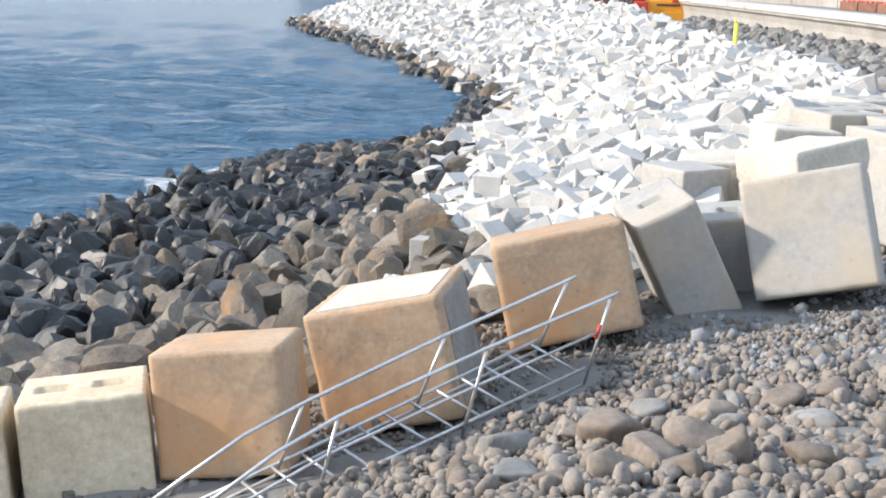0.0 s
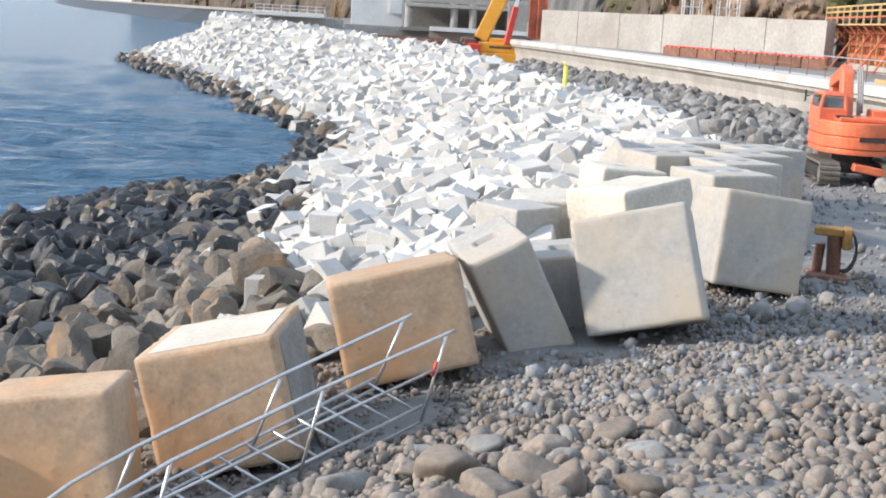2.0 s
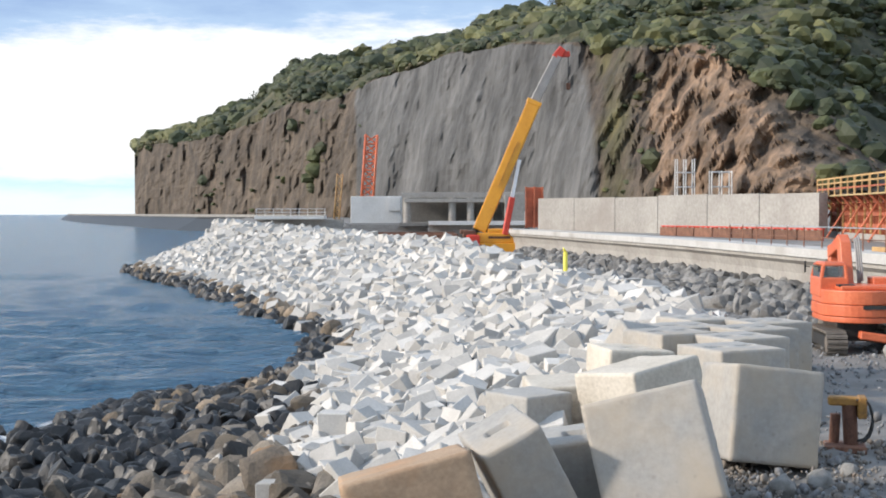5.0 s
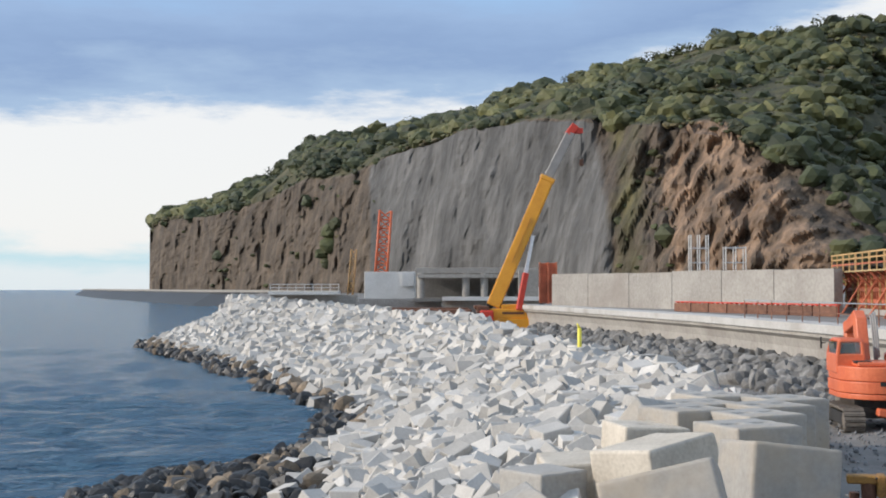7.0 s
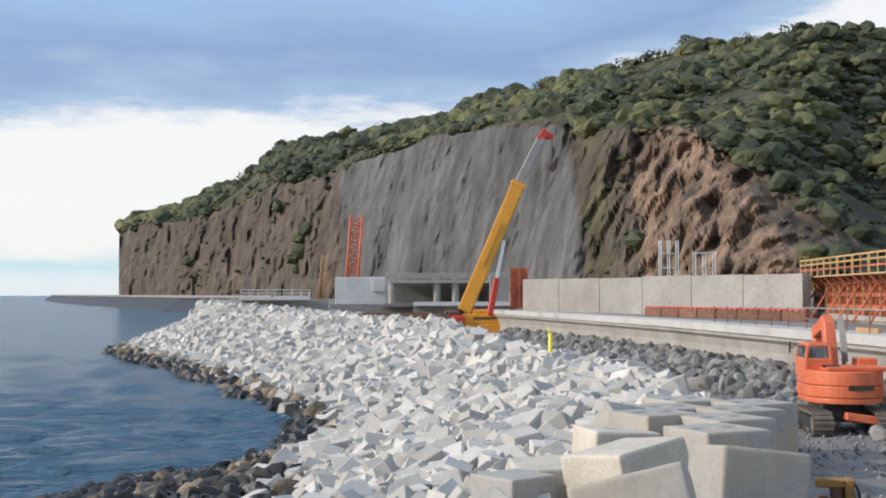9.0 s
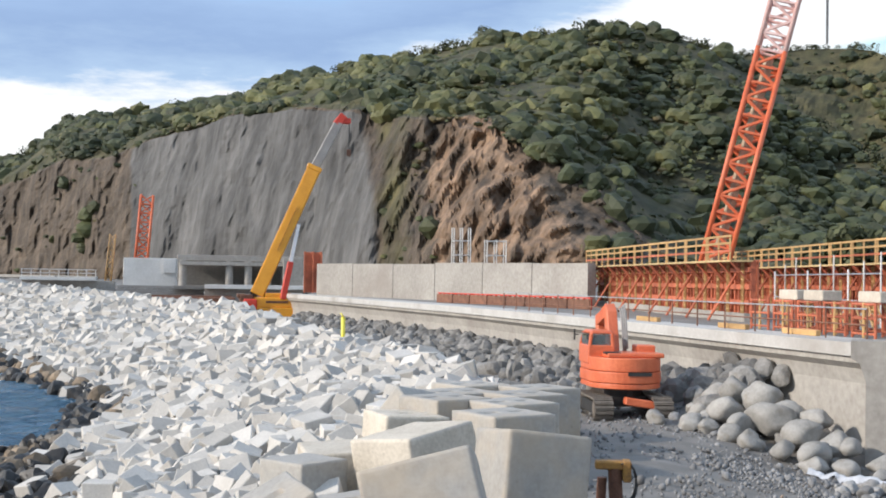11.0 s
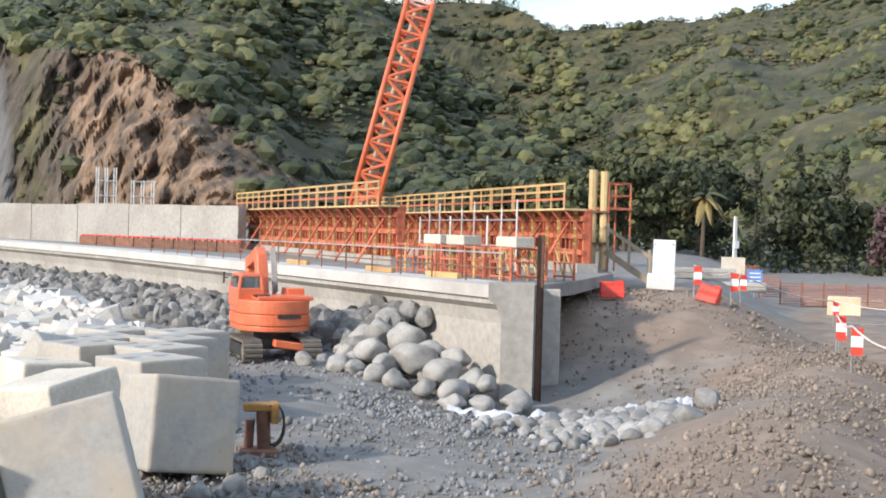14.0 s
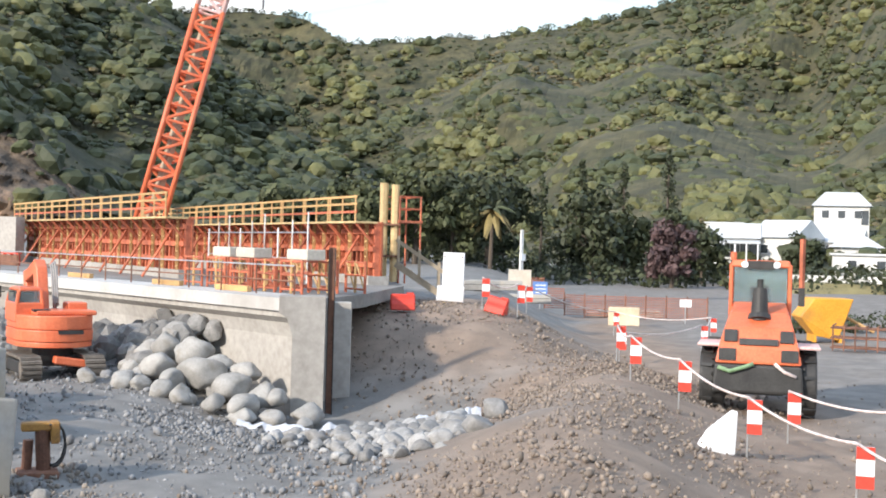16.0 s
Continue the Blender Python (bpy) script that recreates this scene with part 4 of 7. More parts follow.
# ---------------------------------------------------------------- gangway ladder lying on the cobbles
def gangway():
    ob = thing("gangway", "galvanised tube gangway with rungs and handrails, lying on the cobbles", "gangway")
    right0, right1 = Vector((0.17, 11.3, -0.33)), Vector((-2.95, 8.05, -1.06))
    left0, left1 = Vector((-0.29, 11.28, -0.08)), Vector((-3.3, 8.44, -1.02))
    for a, b, up, gap in ((right0, right1, Vector((0.20, 0.0, 0.72)), 0.16), (left0, left1, Vector((0.25, 0.0, 0.60)), 0.10)):
        chord = Vector((0.0, 0.0, -gap))
        part("side_rail", Mesh().rod(a, b, 0.017), M_STEEL, ob, smooth=True)
        part("lower_chord", Mesh().rod(a + chord, b + chord, 0.015), M_STEEL, ob, smooth=True)
        tops = []
        for s, k in ((0.0, 1.0), (0.34, 1.0), (0.68, 0.92), (0.97, 0.40)):
            foot, top = a.lerp(b, s), a.lerp(b, s) + up * k
            tops.append(top)
            part("post", Mesh().rod(foot + chord, top, 0.015), M_STEEL, ob, smooth=True)
        ends = [tops[0] + (tops[0] - tops[1]).normalized() * 0.10, tops[0], tops[1], tops[2], tops[2].lerp(tops[3], 0.4) + Vector((0, 0, 0.05)), tops[3]]
        part("handrail", Mesh().tube(ends, 0.017, 8), M_STEEL, ob, smooth=True)
    half = [right0.lerp(right1, s) + Vector((0.20, 0.0, 0.72)) * k * 0.5 for s, k in ((0.0, 1.0), (0.34, 1.0), (0.68, 0.92), (0.97, 0.4))]
    part("mid_rail", Mesh().tube(half, 0.014, 8), M_STEEL, ob, smooth=True)
    for i in range(15):
        s = (i + 0.35) / 15
        part("rung", Mesh().rod(right0.lerp(right1, s), left0.lerp(left1, s), 0.014), M_STEEL, ob, smooth=True)
    part("red_band", Mesh().rod(right0 + Vector((0.2, 0, 0.72)) * 0.42, right0 + Vector((0.2, 0, 0.72)) * 0.62, 0.02), M_RED, ob, "red painted band", smooth=True)


gangway()


# ---------------------------------------------------------------- hydraulic attachment lying beside the blocks
def attachment():
    ob = thing("hydraulic_attachment", "rusty red hydraulic attachment with yellow bracket and hoses", "attachment", pose(5.85, 17.0, ground_at(5.85, 17.0) - 0.02, 0, 0, -15))
    part("base_plate", Mesh().box((0, 0, 0.05), (0.55, 0.5, 0.1)), M_RUST, ob, bevel=0.015)
    part("cylinder", Mesh().rod((0.08, 0, 0.1), (0.05, 0, 0.68), 0.10, sides=14), M_RUST, ob, smooth=False)
    part("cylinder", Mesh().rod((-0.14, 0.1, 0.1), (-0.12, 0.1, 0.5), 0.07, sides=12), M_RUST, ob)
    part("bracket", Mesh().box((0.02, 0, 0.70), (0.5, 0.2, 0.12)).box((0.22, 0, 0.62), (0.12, 0.3, 0.3)), M_RUSTY_YELLOW, ob, bevel=0.02)
    for k in range(3):
        pts = [Vector((0.2 + 0.16 * math.sin(w), -0.12 + 0.08 * k, 0.45 + 0.3 * math.cos(w))) for w in np.linspace(-0.4, 3.2 + 0.2 * k, 10)]
        part("hose", Mesh().tube(pts, 0.018, 6), M_BLACK, ob, smooth=True)


attachment()


# ---------------------------------------------------------------- orange excavator
def crawler(ob, x, length, width, height):
    """One crawler track: its shoes run round two ends."""
    n = 44
    r = height / 2
    straight = length - height
    track = part("track", Mesh().box((x, 0, r), (width * 0.7, straight, height * 0.55)), M_BLACK, ob, "dusty steel crawler track", bevel=0.02)
    total = 2 * straight + 2 * math.pi * r
    for i in range(n):
        d = total * i / n
        if d < straight:
            p, a = (-straight / 2 + d, height), 0
        elif d < straight + math.pi * r:
            w = (d - straight) / r
            p, a = (straight / 2 + r * math.sin(w), r + r * math.cos(w)), -w
        elif d < 2 * straight + math.pi * r:
            p, a = (straight / 2 - (d - straight - math.pi * r), 0), math.pi
        else:
            w = (d - 2 * straight - math.pi * r) / r
            p, a = (-straight / 2 - r * math.sin(w), r - r * math.cos(w)), math.pi - w
        shoe = Mesh().box((x, p[0], p[1]), (width, total / n * 0.82, 0.05), turn=(math.degrees(a), 0, 0))
        part("shoe", shoe.box((x, p[0], p[1]), (width, 0.03, 0.09), turn=(math.degrees(a), 0, 0)), M_DUST, track)
    for e in (-1, 1):
        part("sprocket", Mesh().rod((x - width * 0.4, e * straight / 2, r), (x + width * 0.4, e * straight / 2, r), r * 0.8, sides=16), M_DUST, track)


def excavator():
    ob = thing("excavator", "orange crawler excavator seen from its rounded counterweight", "excavator", pose(10.4, 29.4, ground_at(10.4, 29.4) - 0.02, 0, 0, -6) @ Matrix.Scale(0.94, 4))
    for x in (-0.78, 0.78):
        crawler(ob, x, 2.5, 0.5, 0.56)
    part("undercarriage", Mesh().box((0, 0, 0.42), (1.2, 1.0, 0.26)).rod((0, 0, 0.5), (0, 0, 0.72), 0.5, sides=20), M_BLACK, ob)
    part("cross_beam", Mesh().box((0.3, -0.9, 0.42), (0.95, 0.3, 0.2), turn=(0, 8, 0)), M_ORANGE, ob, bevel=0.03)
    arc = [(0.97 * math.cos(w), -0.05 - 1.05 * math.sin(w)) for w in np.linspace(0.12, math.pi - 0.12, 18)]
    outline = arc + [(-0.98, 0.9), (0.98, 0.9)]
    k = len(outline)
    body = Mesh()
    for z0, z1, s in ((0.78, 0.92, 0.98), (0.93, 1.22, 1.0), (1.23, 1.58, 0.985)):
        body.add([(x * s, y * s, z0) for x, y in outline] + [(x * s, y * s, z1) for x, y in outline],
                 [tuple(range(k - 1, -1, -1)), tuple(range(k, 2 * k))] + [(i, (i + 1) % k, k + (i + 1) % k, k + i) for i in range(k)])
    part("counterweight", body, M_ORANGE, ob, bevel=0.03, segments=2)
    part("bonnet", Mesh().box((0.15, -0.2, 1.64), (1.5, 1.2, 0.12)).box((0.62, 0.3, 1.72), (0.5, 0.6, 0.3)), M_ORANGE, ob, bevel=0.03)
    part("marking", Mesh().box((0.18, -1.108, 1.18), (0.62, 0.02, 0.1)), M_BLACK, ob, "dark lettering band, unreadable")
    part("vent", Mesh().box((-0.45, -0.62, 1.70), (0.4, 0.3, 0.05)), M_BLACK, ob)
    cab = part("cab", Mesh().box((-0.62, 0.45, 1.62), (0.72, 1.2, 0.5)), M_ORANGE, ob, bevel=0.03)
    part("roof", Mesh().box((-0.58, 0.5, 2.2), (0.60, 1.1, 0.10), taper=0.9), M_ORANGE, cab, bevel=0.03)
    for px, py in ((-0.93, -0.1), (-0.31, -0.1), (-0.93, 1.0), (-0.31, 1.0)):
        part("pillar", Mesh().rod((px, py, 1.85), (px * 0.88 - 0.06, py * 0.9, 2.18), 0.05, sides=8), M_ORANGE, cab)
    part("window", Mesh().box((-0.62, -0.1, 2.01), (0.5, 0.02, 0.3)), M_GLASS, cab)
    part("window", Mesh().box((-0.93, 0.45, 2.01), (0.02, 0.95, 0.3)), M_DARK_GLASS, cab)
    part("seat_back", Mesh().box((-0.62, 0.3, 1.95), (0.4, 0.14, 0.34)), M_BLACK, cab, bevel=0.04)
    side = [(0.5, 1.45), (0.95, 2.75), (1.25, 2.95), (2.4, 2.55), (2.35, 2.3), (1.3, 2.55), (1.0, 1.45)]
    boom = part("boom", Mesh().prism(side, -0.14, 0.14, Matrix.Translation((-0.1, 0, 0)) @ pose(0, 0, 0, 0, 0, 90) @ Matrix.Identity(4)), M_ORANGE, ob, bevel=0.02)
    boom.matrix_local = pose(0, 0, 0)
    part("boom_cylinder", Mesh().rod((-0.05, 0.7, 1.5), (-0.05, 1.4, 2.5), 0.07, sides=12), M_GREY_PAINT, ob)
    part("stick", Mesh().box((-0.1, 2.3, 1.7), (0.22, 0.3, 1.9), turn=(-12, 0, 0)), M_ORANGE, ob, bevel=0.03)
    part("bucket", Mesh().prism([(-0.3, 0), (0.35, 0.05), (0.4, 0.5), (0.1, 0.75), (-0.25, 0.5)], -0.35, 0.35, pose(-0.1, 2.2, 0.15, 0, 0, 90)), M_DUST, ob)
    for k2 in range(3):
        pts = [Vector((0.12 + 0.05 * k2, 0.45 + 0.65 * s, 1.65 + 1.15 * math.sin(math.pi * 0.6 * s) + 0.05 * k2)) for s in np.linspace(0, 1, 9)]
        part("hose", Mesh().tube(pts, 0.03, 6), M_GREY_PAINT, ob, smooth=True)
    part("mirror", Mesh().box((-1.12, 1.0, 2.1), (0.04, 0.05, 0.3)).rod((-1.0, 1.0, 2.1), (-1.12, 1.0, 2.1), 0.015), M_BLACK, ob)


excavator()


# ---------------------------------------------------------------- yellow telescopic crane
def mobile_crane():
    ob = thing("mobile_crane", "yellow telescopic mobile crane with its boom raised", "crane", pose(5.3, 90.2, ground_at(5.3, 90.2)))
    g = -ground_at(5.3, 90.2)
    part("carrier", Mesh().box((1.0, 0, g + 0.75), (9.0, 2.6, 0.7)), M_YELLOW, ob, bevel=0.05)
    for x in (-2.6, -1.2, 2.2, 3.6):
        for y in (-1.15, 1.15):
            w = part("wheel", Mesh().rod((x, y - 0.2, g + 0.45), (x, y + 0.2, g + 0.45), 0.52, sides=18), M_BLACK, ob)
            part("rim", Mesh().rod((x, y - 0.22, g + 0.45), (x, y + 0.22, g + 0.45), 0.25, sides=14), M_GREY_PAINT, w)
    part("slew_ring", Mesh().rod((0, 0, g + 1.05), (0, 0, g + 1.25), 0.95, sides=20), M_BLACK, ob)
    house = part("superstructure", Mesh().box((0.1, 0, g + 1.45), (3.1, 2.2, 0.75)).box((0.3, -0.2, g + 1.95), (1.9, 1.5, 0.35)), M_YELLOW, ob, bevel=0.08)
    part("marking", Mesh().box((0.2, -1.115, g + 1.5), (1.6, 0.02, 0.16)), M_RUST, house, "dark lettering band, unreadable")
    part("counterweight", Mesh().box((-1.95, 0, g + 1.75), (0.9, 2.3, 0.5)).box((-2.3, 0, g + 1.9), (0.6, 1.6, 0.3)), M_RUST, ob, bevel=0.05)
    part("cab", Mesh().box((-1.7, -1.0, g + 1.25), (0.95, 0.9, 0.9)), M_RED, ob, bevel=0.08)
    part("winch", Mesh().rod((-1.4, -0.5, g + 2.1), (-1.4, 0.6, g + 2.1), 0.28, sides=14), M_BLACK, ob)
    part("dark_guard", Mesh().box((2.1, -0.6, g + 1.2), (0.75, 0.9, 2.0), turn=(0, 8, 0), taper=0.5), M_BLACK, ob, bevel=0.06)
    o = Vector((5.3, 90.2, 0))
    base, joint, tip = Vector((4.1, 89.9, 2.0)) - o, Vector((8.1, 89.6, 11.35)) - o, Vector((9.75, 89.5, 14.6)) - o

    def beam(a, b, w, h):
        q = (b - a).to_track_quat("Z", "Y").to_matrix().to_4x4()
        return Mesh().box((0, 0, (b - a).length / 2), (w, h, (b - a).length), Matrix.Translation(a + Vector((0, 0, g))) @ q)
    boom = part("boom", beam(base, joint, 1.2, 1.0), M_YELLOW, ob, bevel=0.10, segments=2)
    part("collar", beam(joint - (joint - base).normalized() * 0.35, joint, 1.3, 1.1), M_YELLOW, boom, bevel=0.05)
    part("marking", beam(base.lerp(joint, 0.34) + Vector((0.0, -0.515, 0)), base.lerp(joint, 0.68) + Vector((0, -0.515, 0)), 0.34, 0.012), M_RUST, boom, "dark lettering band, unreadable")
    ext = part("boom_extension", beam(joint, tip, 0.76, 0.66), M_GREY_PAINT, ob, "grey telescoped boom section", bevel=0.05)
    part("boom_head", beam(tip - Vector((0.2, 0, 0.2)), tip + Vector((0.35, 0, 0.5)), 0.75, 0.6).box(tuple(tip + Vector((0.55, 0, 0.1 + g))), (0.6, 0.5, 0.4)), M_RED, ext, "red boom head", bevel=0.05)
    part("hoist_rope", Mesh().rod(tip + Vector((0.75, 0, g)), tip + Vector((0.75, 0, g - 2.0)), 0.035), M_BLACK, ext)
    part("hook_block", Mesh().box(tuple(tip + Vector((0.75, 0, g - 2.2))), (0.3, 0.25, 0.5)), M_RUST, ext, bevel=0.05)
    lo, hi = Vector((5.9, 89.2, 1.7)) - o, Vector((6.95, 89.3, 7.1)) - o
    part("luffing_cylinder", beam(lo, lo.lerp(hi, 0.5), 0.42, 0.42), M_RED, ob, bevel=0.05)
    part("piston_rod", beam(lo.lerp(hi, 0.5), hi, 0.24, 0.24), M_WHITE, ob, "white piston rod")


mobile_crane()


# ---------------------------------------------------------------- lattice booms
def lattice(name, label, foot, top, width, material, upper=None, bays=22):
    ob = thing(name, label, "crane boom", Matrix.Translation(foot))
    a, b = Vector((0, 0, 0)), Vector(top) - Vector(foot)
    q = b.to_track_quat("Z", "Y").to_matrix()
    h = width / 2
    corners = [q @ Vector((x * h, y * h, 0)) for x, y in ((-1, -1), (1, -1), (1, 1), (-1, 1))]
    lim = [(0.0, 0.62, material), (0.62, 1.0, upper)] if upper else [(0.0, 1.0, material)]
    for s0, s1, m_ in lim:
        for c in corners:
            part("chord", Mesh().rod(b * s0 + c, b * s1 + c, width * 0.10, sides=6), m_, ob, smooth=True)
        n0, n1 = round(bays * s0), round(bays * s1)
        for i in range(n0, n1):
            t0, t1 = b * (i / bays), b * ((i + 1) / bays)
            for j in range(4):
                c, d = corners[j], corners[(j + 1) % 4]
                part("brace", Mesh().rod(t0 + (c if i % 2 else d), t1 + (d if i % 2 else c), width * 0.065, sides=5), m_, ob)
                part("cross_tie", Mesh().rod(t0 + c, t0 + d, width * 0.06, sides=5), m_, ob)
    return ob


M_PINK = mat("faded_pale_boom_paint", (0.62, 0.36, 0.33), (0.82, 0.62, 0.58), rough=0.55, size=0.8, bump=0.03)
big_boom = lattice("lattice_crane", "red lattice crane boom rising behind the formwork", (23.4, 55.2, 2.0), (27.9, 53.1, 21.8), 1.25, M_ORANGE, M_PINK, 26)
part("walkway", Mesh().rod((0.15, -0.1, 0.6), (2.7, -1.26, 11.9), 0.26, sides=6), M_OLD_WOOD, big_boom, "grey-brown inner ladder run")
part("hoist_rope", Mesh().rod((5.2, -2.1, 19.6), (5.2, -2.1, 12.6), 0.06), M_GREY_PAINT, big_boom)
lattice("lattice_crane", "distant red lattice mast beyond the works", (-7.4, 160, 2.0), (-6.6, 160, 13.3), 1.5, M_ORANGE, bays=10)
lattice("lattice_crane", "distant yellow mast beyond the works", (-11.2, 160, 2.0), (-10.7, 160, 8.3), 0.7, M_RAIL_YELLOW, bays=8)

# ---------------------------------------------------------------- yellow marker post
marker = thing("marker_post", "bright yellow plastic marker post among the stones", "post", pose(6.64, 57.6, ground_at(6.64, 57.6)))
part("pole", Mesh().rod((0, 0, 0), (0, 0, 1.45 - ground_at(6.64, 57.6)), 0.10, sides=10), M_MARK := mat("marker_yellow", (0.72, 0.62, 0.06), (0.85, 0.76, 0.12), rough=0.5, size=0.4, bump=0.0), marker, smooth=True)
part("top", Mesh().rod((0, 0, 1.45 - ground_at(6.64, 57.6)), (-0.12, 0, 1.66 - ground_at(6.64, 57.6)), 0.07, 0.03, sides=8), M_MARK, marker, smooth=True)

# ---------------------------------------------------------------- end of the wall
part("wall_end", Mesh().prism([(0, -1.2), (0.72, -1.2), (0.72, 2.16), (-0.30, 2.14), (-0.30, 1.78), (-0.12, 1.66), (0.0, 1.3)], -0.15, 0.9, pose(13.85, 23.95, 0, 0, 0, -31)), M_WALL, road_works)
part("wing_wall", Mesh().box((15.62, 24.72, 0.6), (0.46, 0.5, 2.75), turn=(0, 0, -31)).box((15.2, 24.88, 0.6), (0.30, 0.6, 2.8), turn=(0, 0, -31)), M_WALL, road_works, bevel=0.02)
hbeam = thing("steel_post", "dark upright steel beam at the wall's end", "steel beam", pose(14.72, 23.75, -0.75, 0, 0, -31))
part("flange", Mesh().box((-0.07, 0, 2.0), (0.02, 0.14, 4.0)), M_BLACK, hbeam)
part("flange", Mesh().box((0.07, 0, 2.0), (0.02, 0.14, 4.0)), M_BLACK, hbeam)
part("web", Mesh().box((0, 0, 2.0), (0.12, 0.03, 4.0)), M_RUST, hbeam)


# ---------------------------------------------------------------- formwork on the deck
FORM_BASE, FORM_FOOT = 2.36, -0.26
M_SKIN = mat("rust_stained_plate", (0.17, 0.05, 0.03), (0.42, 0.13, 0.06), rough=0.7, size=0.7, bump=0.15, vary=0.3)


def formwork(a, b, z_top, group):
    a, b = Vector((*a, 0)), Vector((*b, 0))
    n = max(1, round((b - a).length / 2.5))
    w = (b - a).length / n
    turn = math.degrees(math.atan2((b - a).y, (b - a).x))
    h = z_top - FORM_BASE
    first = None
    for i in range(n):
        m = pose(*(a.lerp(b, i / n)), 0, 0, turn)
        m.translation.z = FORM_BASE
        if first is None:
            ob = thing("formwork_panel", "rusty orange steel formwork panel with a railed walkway", "formwork", m, group=group)
            part("skin", Mesh().box((w / 2, 0.1, h / 2), (w - 0.03, 0.06, h)), M_SKIN, ob, "rusty brown steel skin")
            for k in range(7):
                part("rib", Mesh().box((0.12 + k * (w - 0.24) / 6, -0.02, h / 2), (0.12, 0.22, h)), M_FORM, ob)
            for z in (0.35, h * 0.5, h - 0.3):
                part("waler", Mesh().box((w / 2, -0.16, z), (w - 0.06, 0.10, 0.16)), M_FORM, ob)
            for k in (0.21, 0.79):
                strip = part("ladder_strip", Mesh().box((w * k - 0.09, -0.24, h / 2), (0.03, 0.05, h)).box((w * k + 0.09, -0.24, h / 2), (0.03, 0.05, h)), M_RAIL_YELLOW, ob, "yellow ladder strip")
                for q in range(7):
                    part("ladder_rung", Mesh().box((w * k, -0.24, 0.12 + q * h / 7), (0.16, 0.04, 0.05)), M_RAIL_YELLOW, strip)
            part("walkway", Mesh().box((w / 2, -0.45, h - 0.02), (w, 0.75, 0.06)), M_WOOD, ob, "timber walkway")
            for x in (0.1, w / 2, w - 0.1):
                part("bracket", Mesh().rod((x, -0.1, h - 0.75), (x, -0.78, h - 0.06), 0.035, sides=6), M_FORM, ob)
                if x == w / 2:
                    part("prop", Mesh().rod((x, -0.2, h * 0.75), (x, -1.15, FORM_FOOT), 0.045, sides=6), M_FORM, ob)
                part("rail_post", Mesh().rod((x, -0.8, h - 0.05), (x, -0.8, h + 0.78), 0.03, sides=6), M_RAIL_YELLOW, ob)
            for z in (0.3, 0.55, 0.78):
                part("rail", Mesh().box((w / 2, -0.8, h + z), (w, 0.03, 0.07)), M_RAIL_YELLOW if z > 0.5 else M_FORM, ob)
            first = ob
        else:
            copy_thing(first, m)


FORM_LINES = (((20.1, 60.3), (17.5, 37.0), "formwork of the rear leaf"), ((27.8, 63.4), (21.8, 32.4), "formwork of the front leaf"))
for fa_, fb_, group_ in FORM_LINES:
    tagged(part("wall_footing", swept([(-0.35, 2.06), (-0.35, FORM_BASE), (0.35, FORM_BASE), (0.35, 2.06)], [fa_, fb_]), M_WALL), "low cast concrete footing under the formwork", "footing", kind="structure")
    formwork(fa_, fb_, 4.07, group_)

# pale tube scaffold standing before the front leaf
tube_scaffold = thing("tube_scaffold", "pale galvanised tube scaffold in front of the formwork", "scaffold")
base_a, base_b = Vector((22.6, 46.0, 2.08)), Vector((19.9, 33.6, 2.08))
for i in range(9):
    q = base_a.lerp(base_b, i / 8)
    part("standard", Mesh().rod(q, q + Vector((0, 0, 1.75 + 0.25 * (i % 3))), 0.032, sides=6), M_WHITE if i % 3 == 0 else M_STEEL, tube_scaffold)
    if i < 8:
        n_ = base_a.lerp(base_b, (i + 1) / 8)
        for z in (0.75, 1.6):
            part("ledger", Mesh().rod(q + Vector((0, 0, z)), n_ + Vector((0, 0, z)), 0.026, sides=6), M_STEEL, tube_scaffold)
        if i % 2 == 0:
            part("brace", Mesh().rod(q + Vector((0, 0, 0.1)), n_ + Vector((0, 0, 1.6)), 0.024, sides=6), M_FORM, tube_scaffold)

# low red kicker forms along the foot of the upper wall
def kicker(a, b, n, m_, label):
    a, b = Vector((*a, 2.09)), Vector((*b, 2.09))
    d = (b - a) / n
    first = None
    for i in range(n):
        m = Matrix.Translation(a + d * i) @ pose(0, 0, 0, 0, 0, math.degrees(math.atan2(d.y, d.x)))
        if first is None:
            w = d.length
            ob = thing("kicker_form", label, "formwork", m, group="low forms at the wall's foot")
            part("board", Mesh().box((w / 2, 0, 0.22), (w * 0.95, 0.08, 0.44)), M_RUST, ob)
            for k in range(4):
                part("stiffener", Mesh().box((w * (0.1 + 0.27 * k), -0.12, 0.25), (0.06, 0.14, 0.5)), m_, ob)
            part("cap", Mesh().box((w / 2, -0.1, 0.5), (w, 0.1, 0.05)), m_, ob)
            first = ob
        else:
            copy_thing(first, m)


kicker((16.7, 51.5), (12.4, 64.5), 8, M_RED, "low red steel form at the foot of the concrete wall")

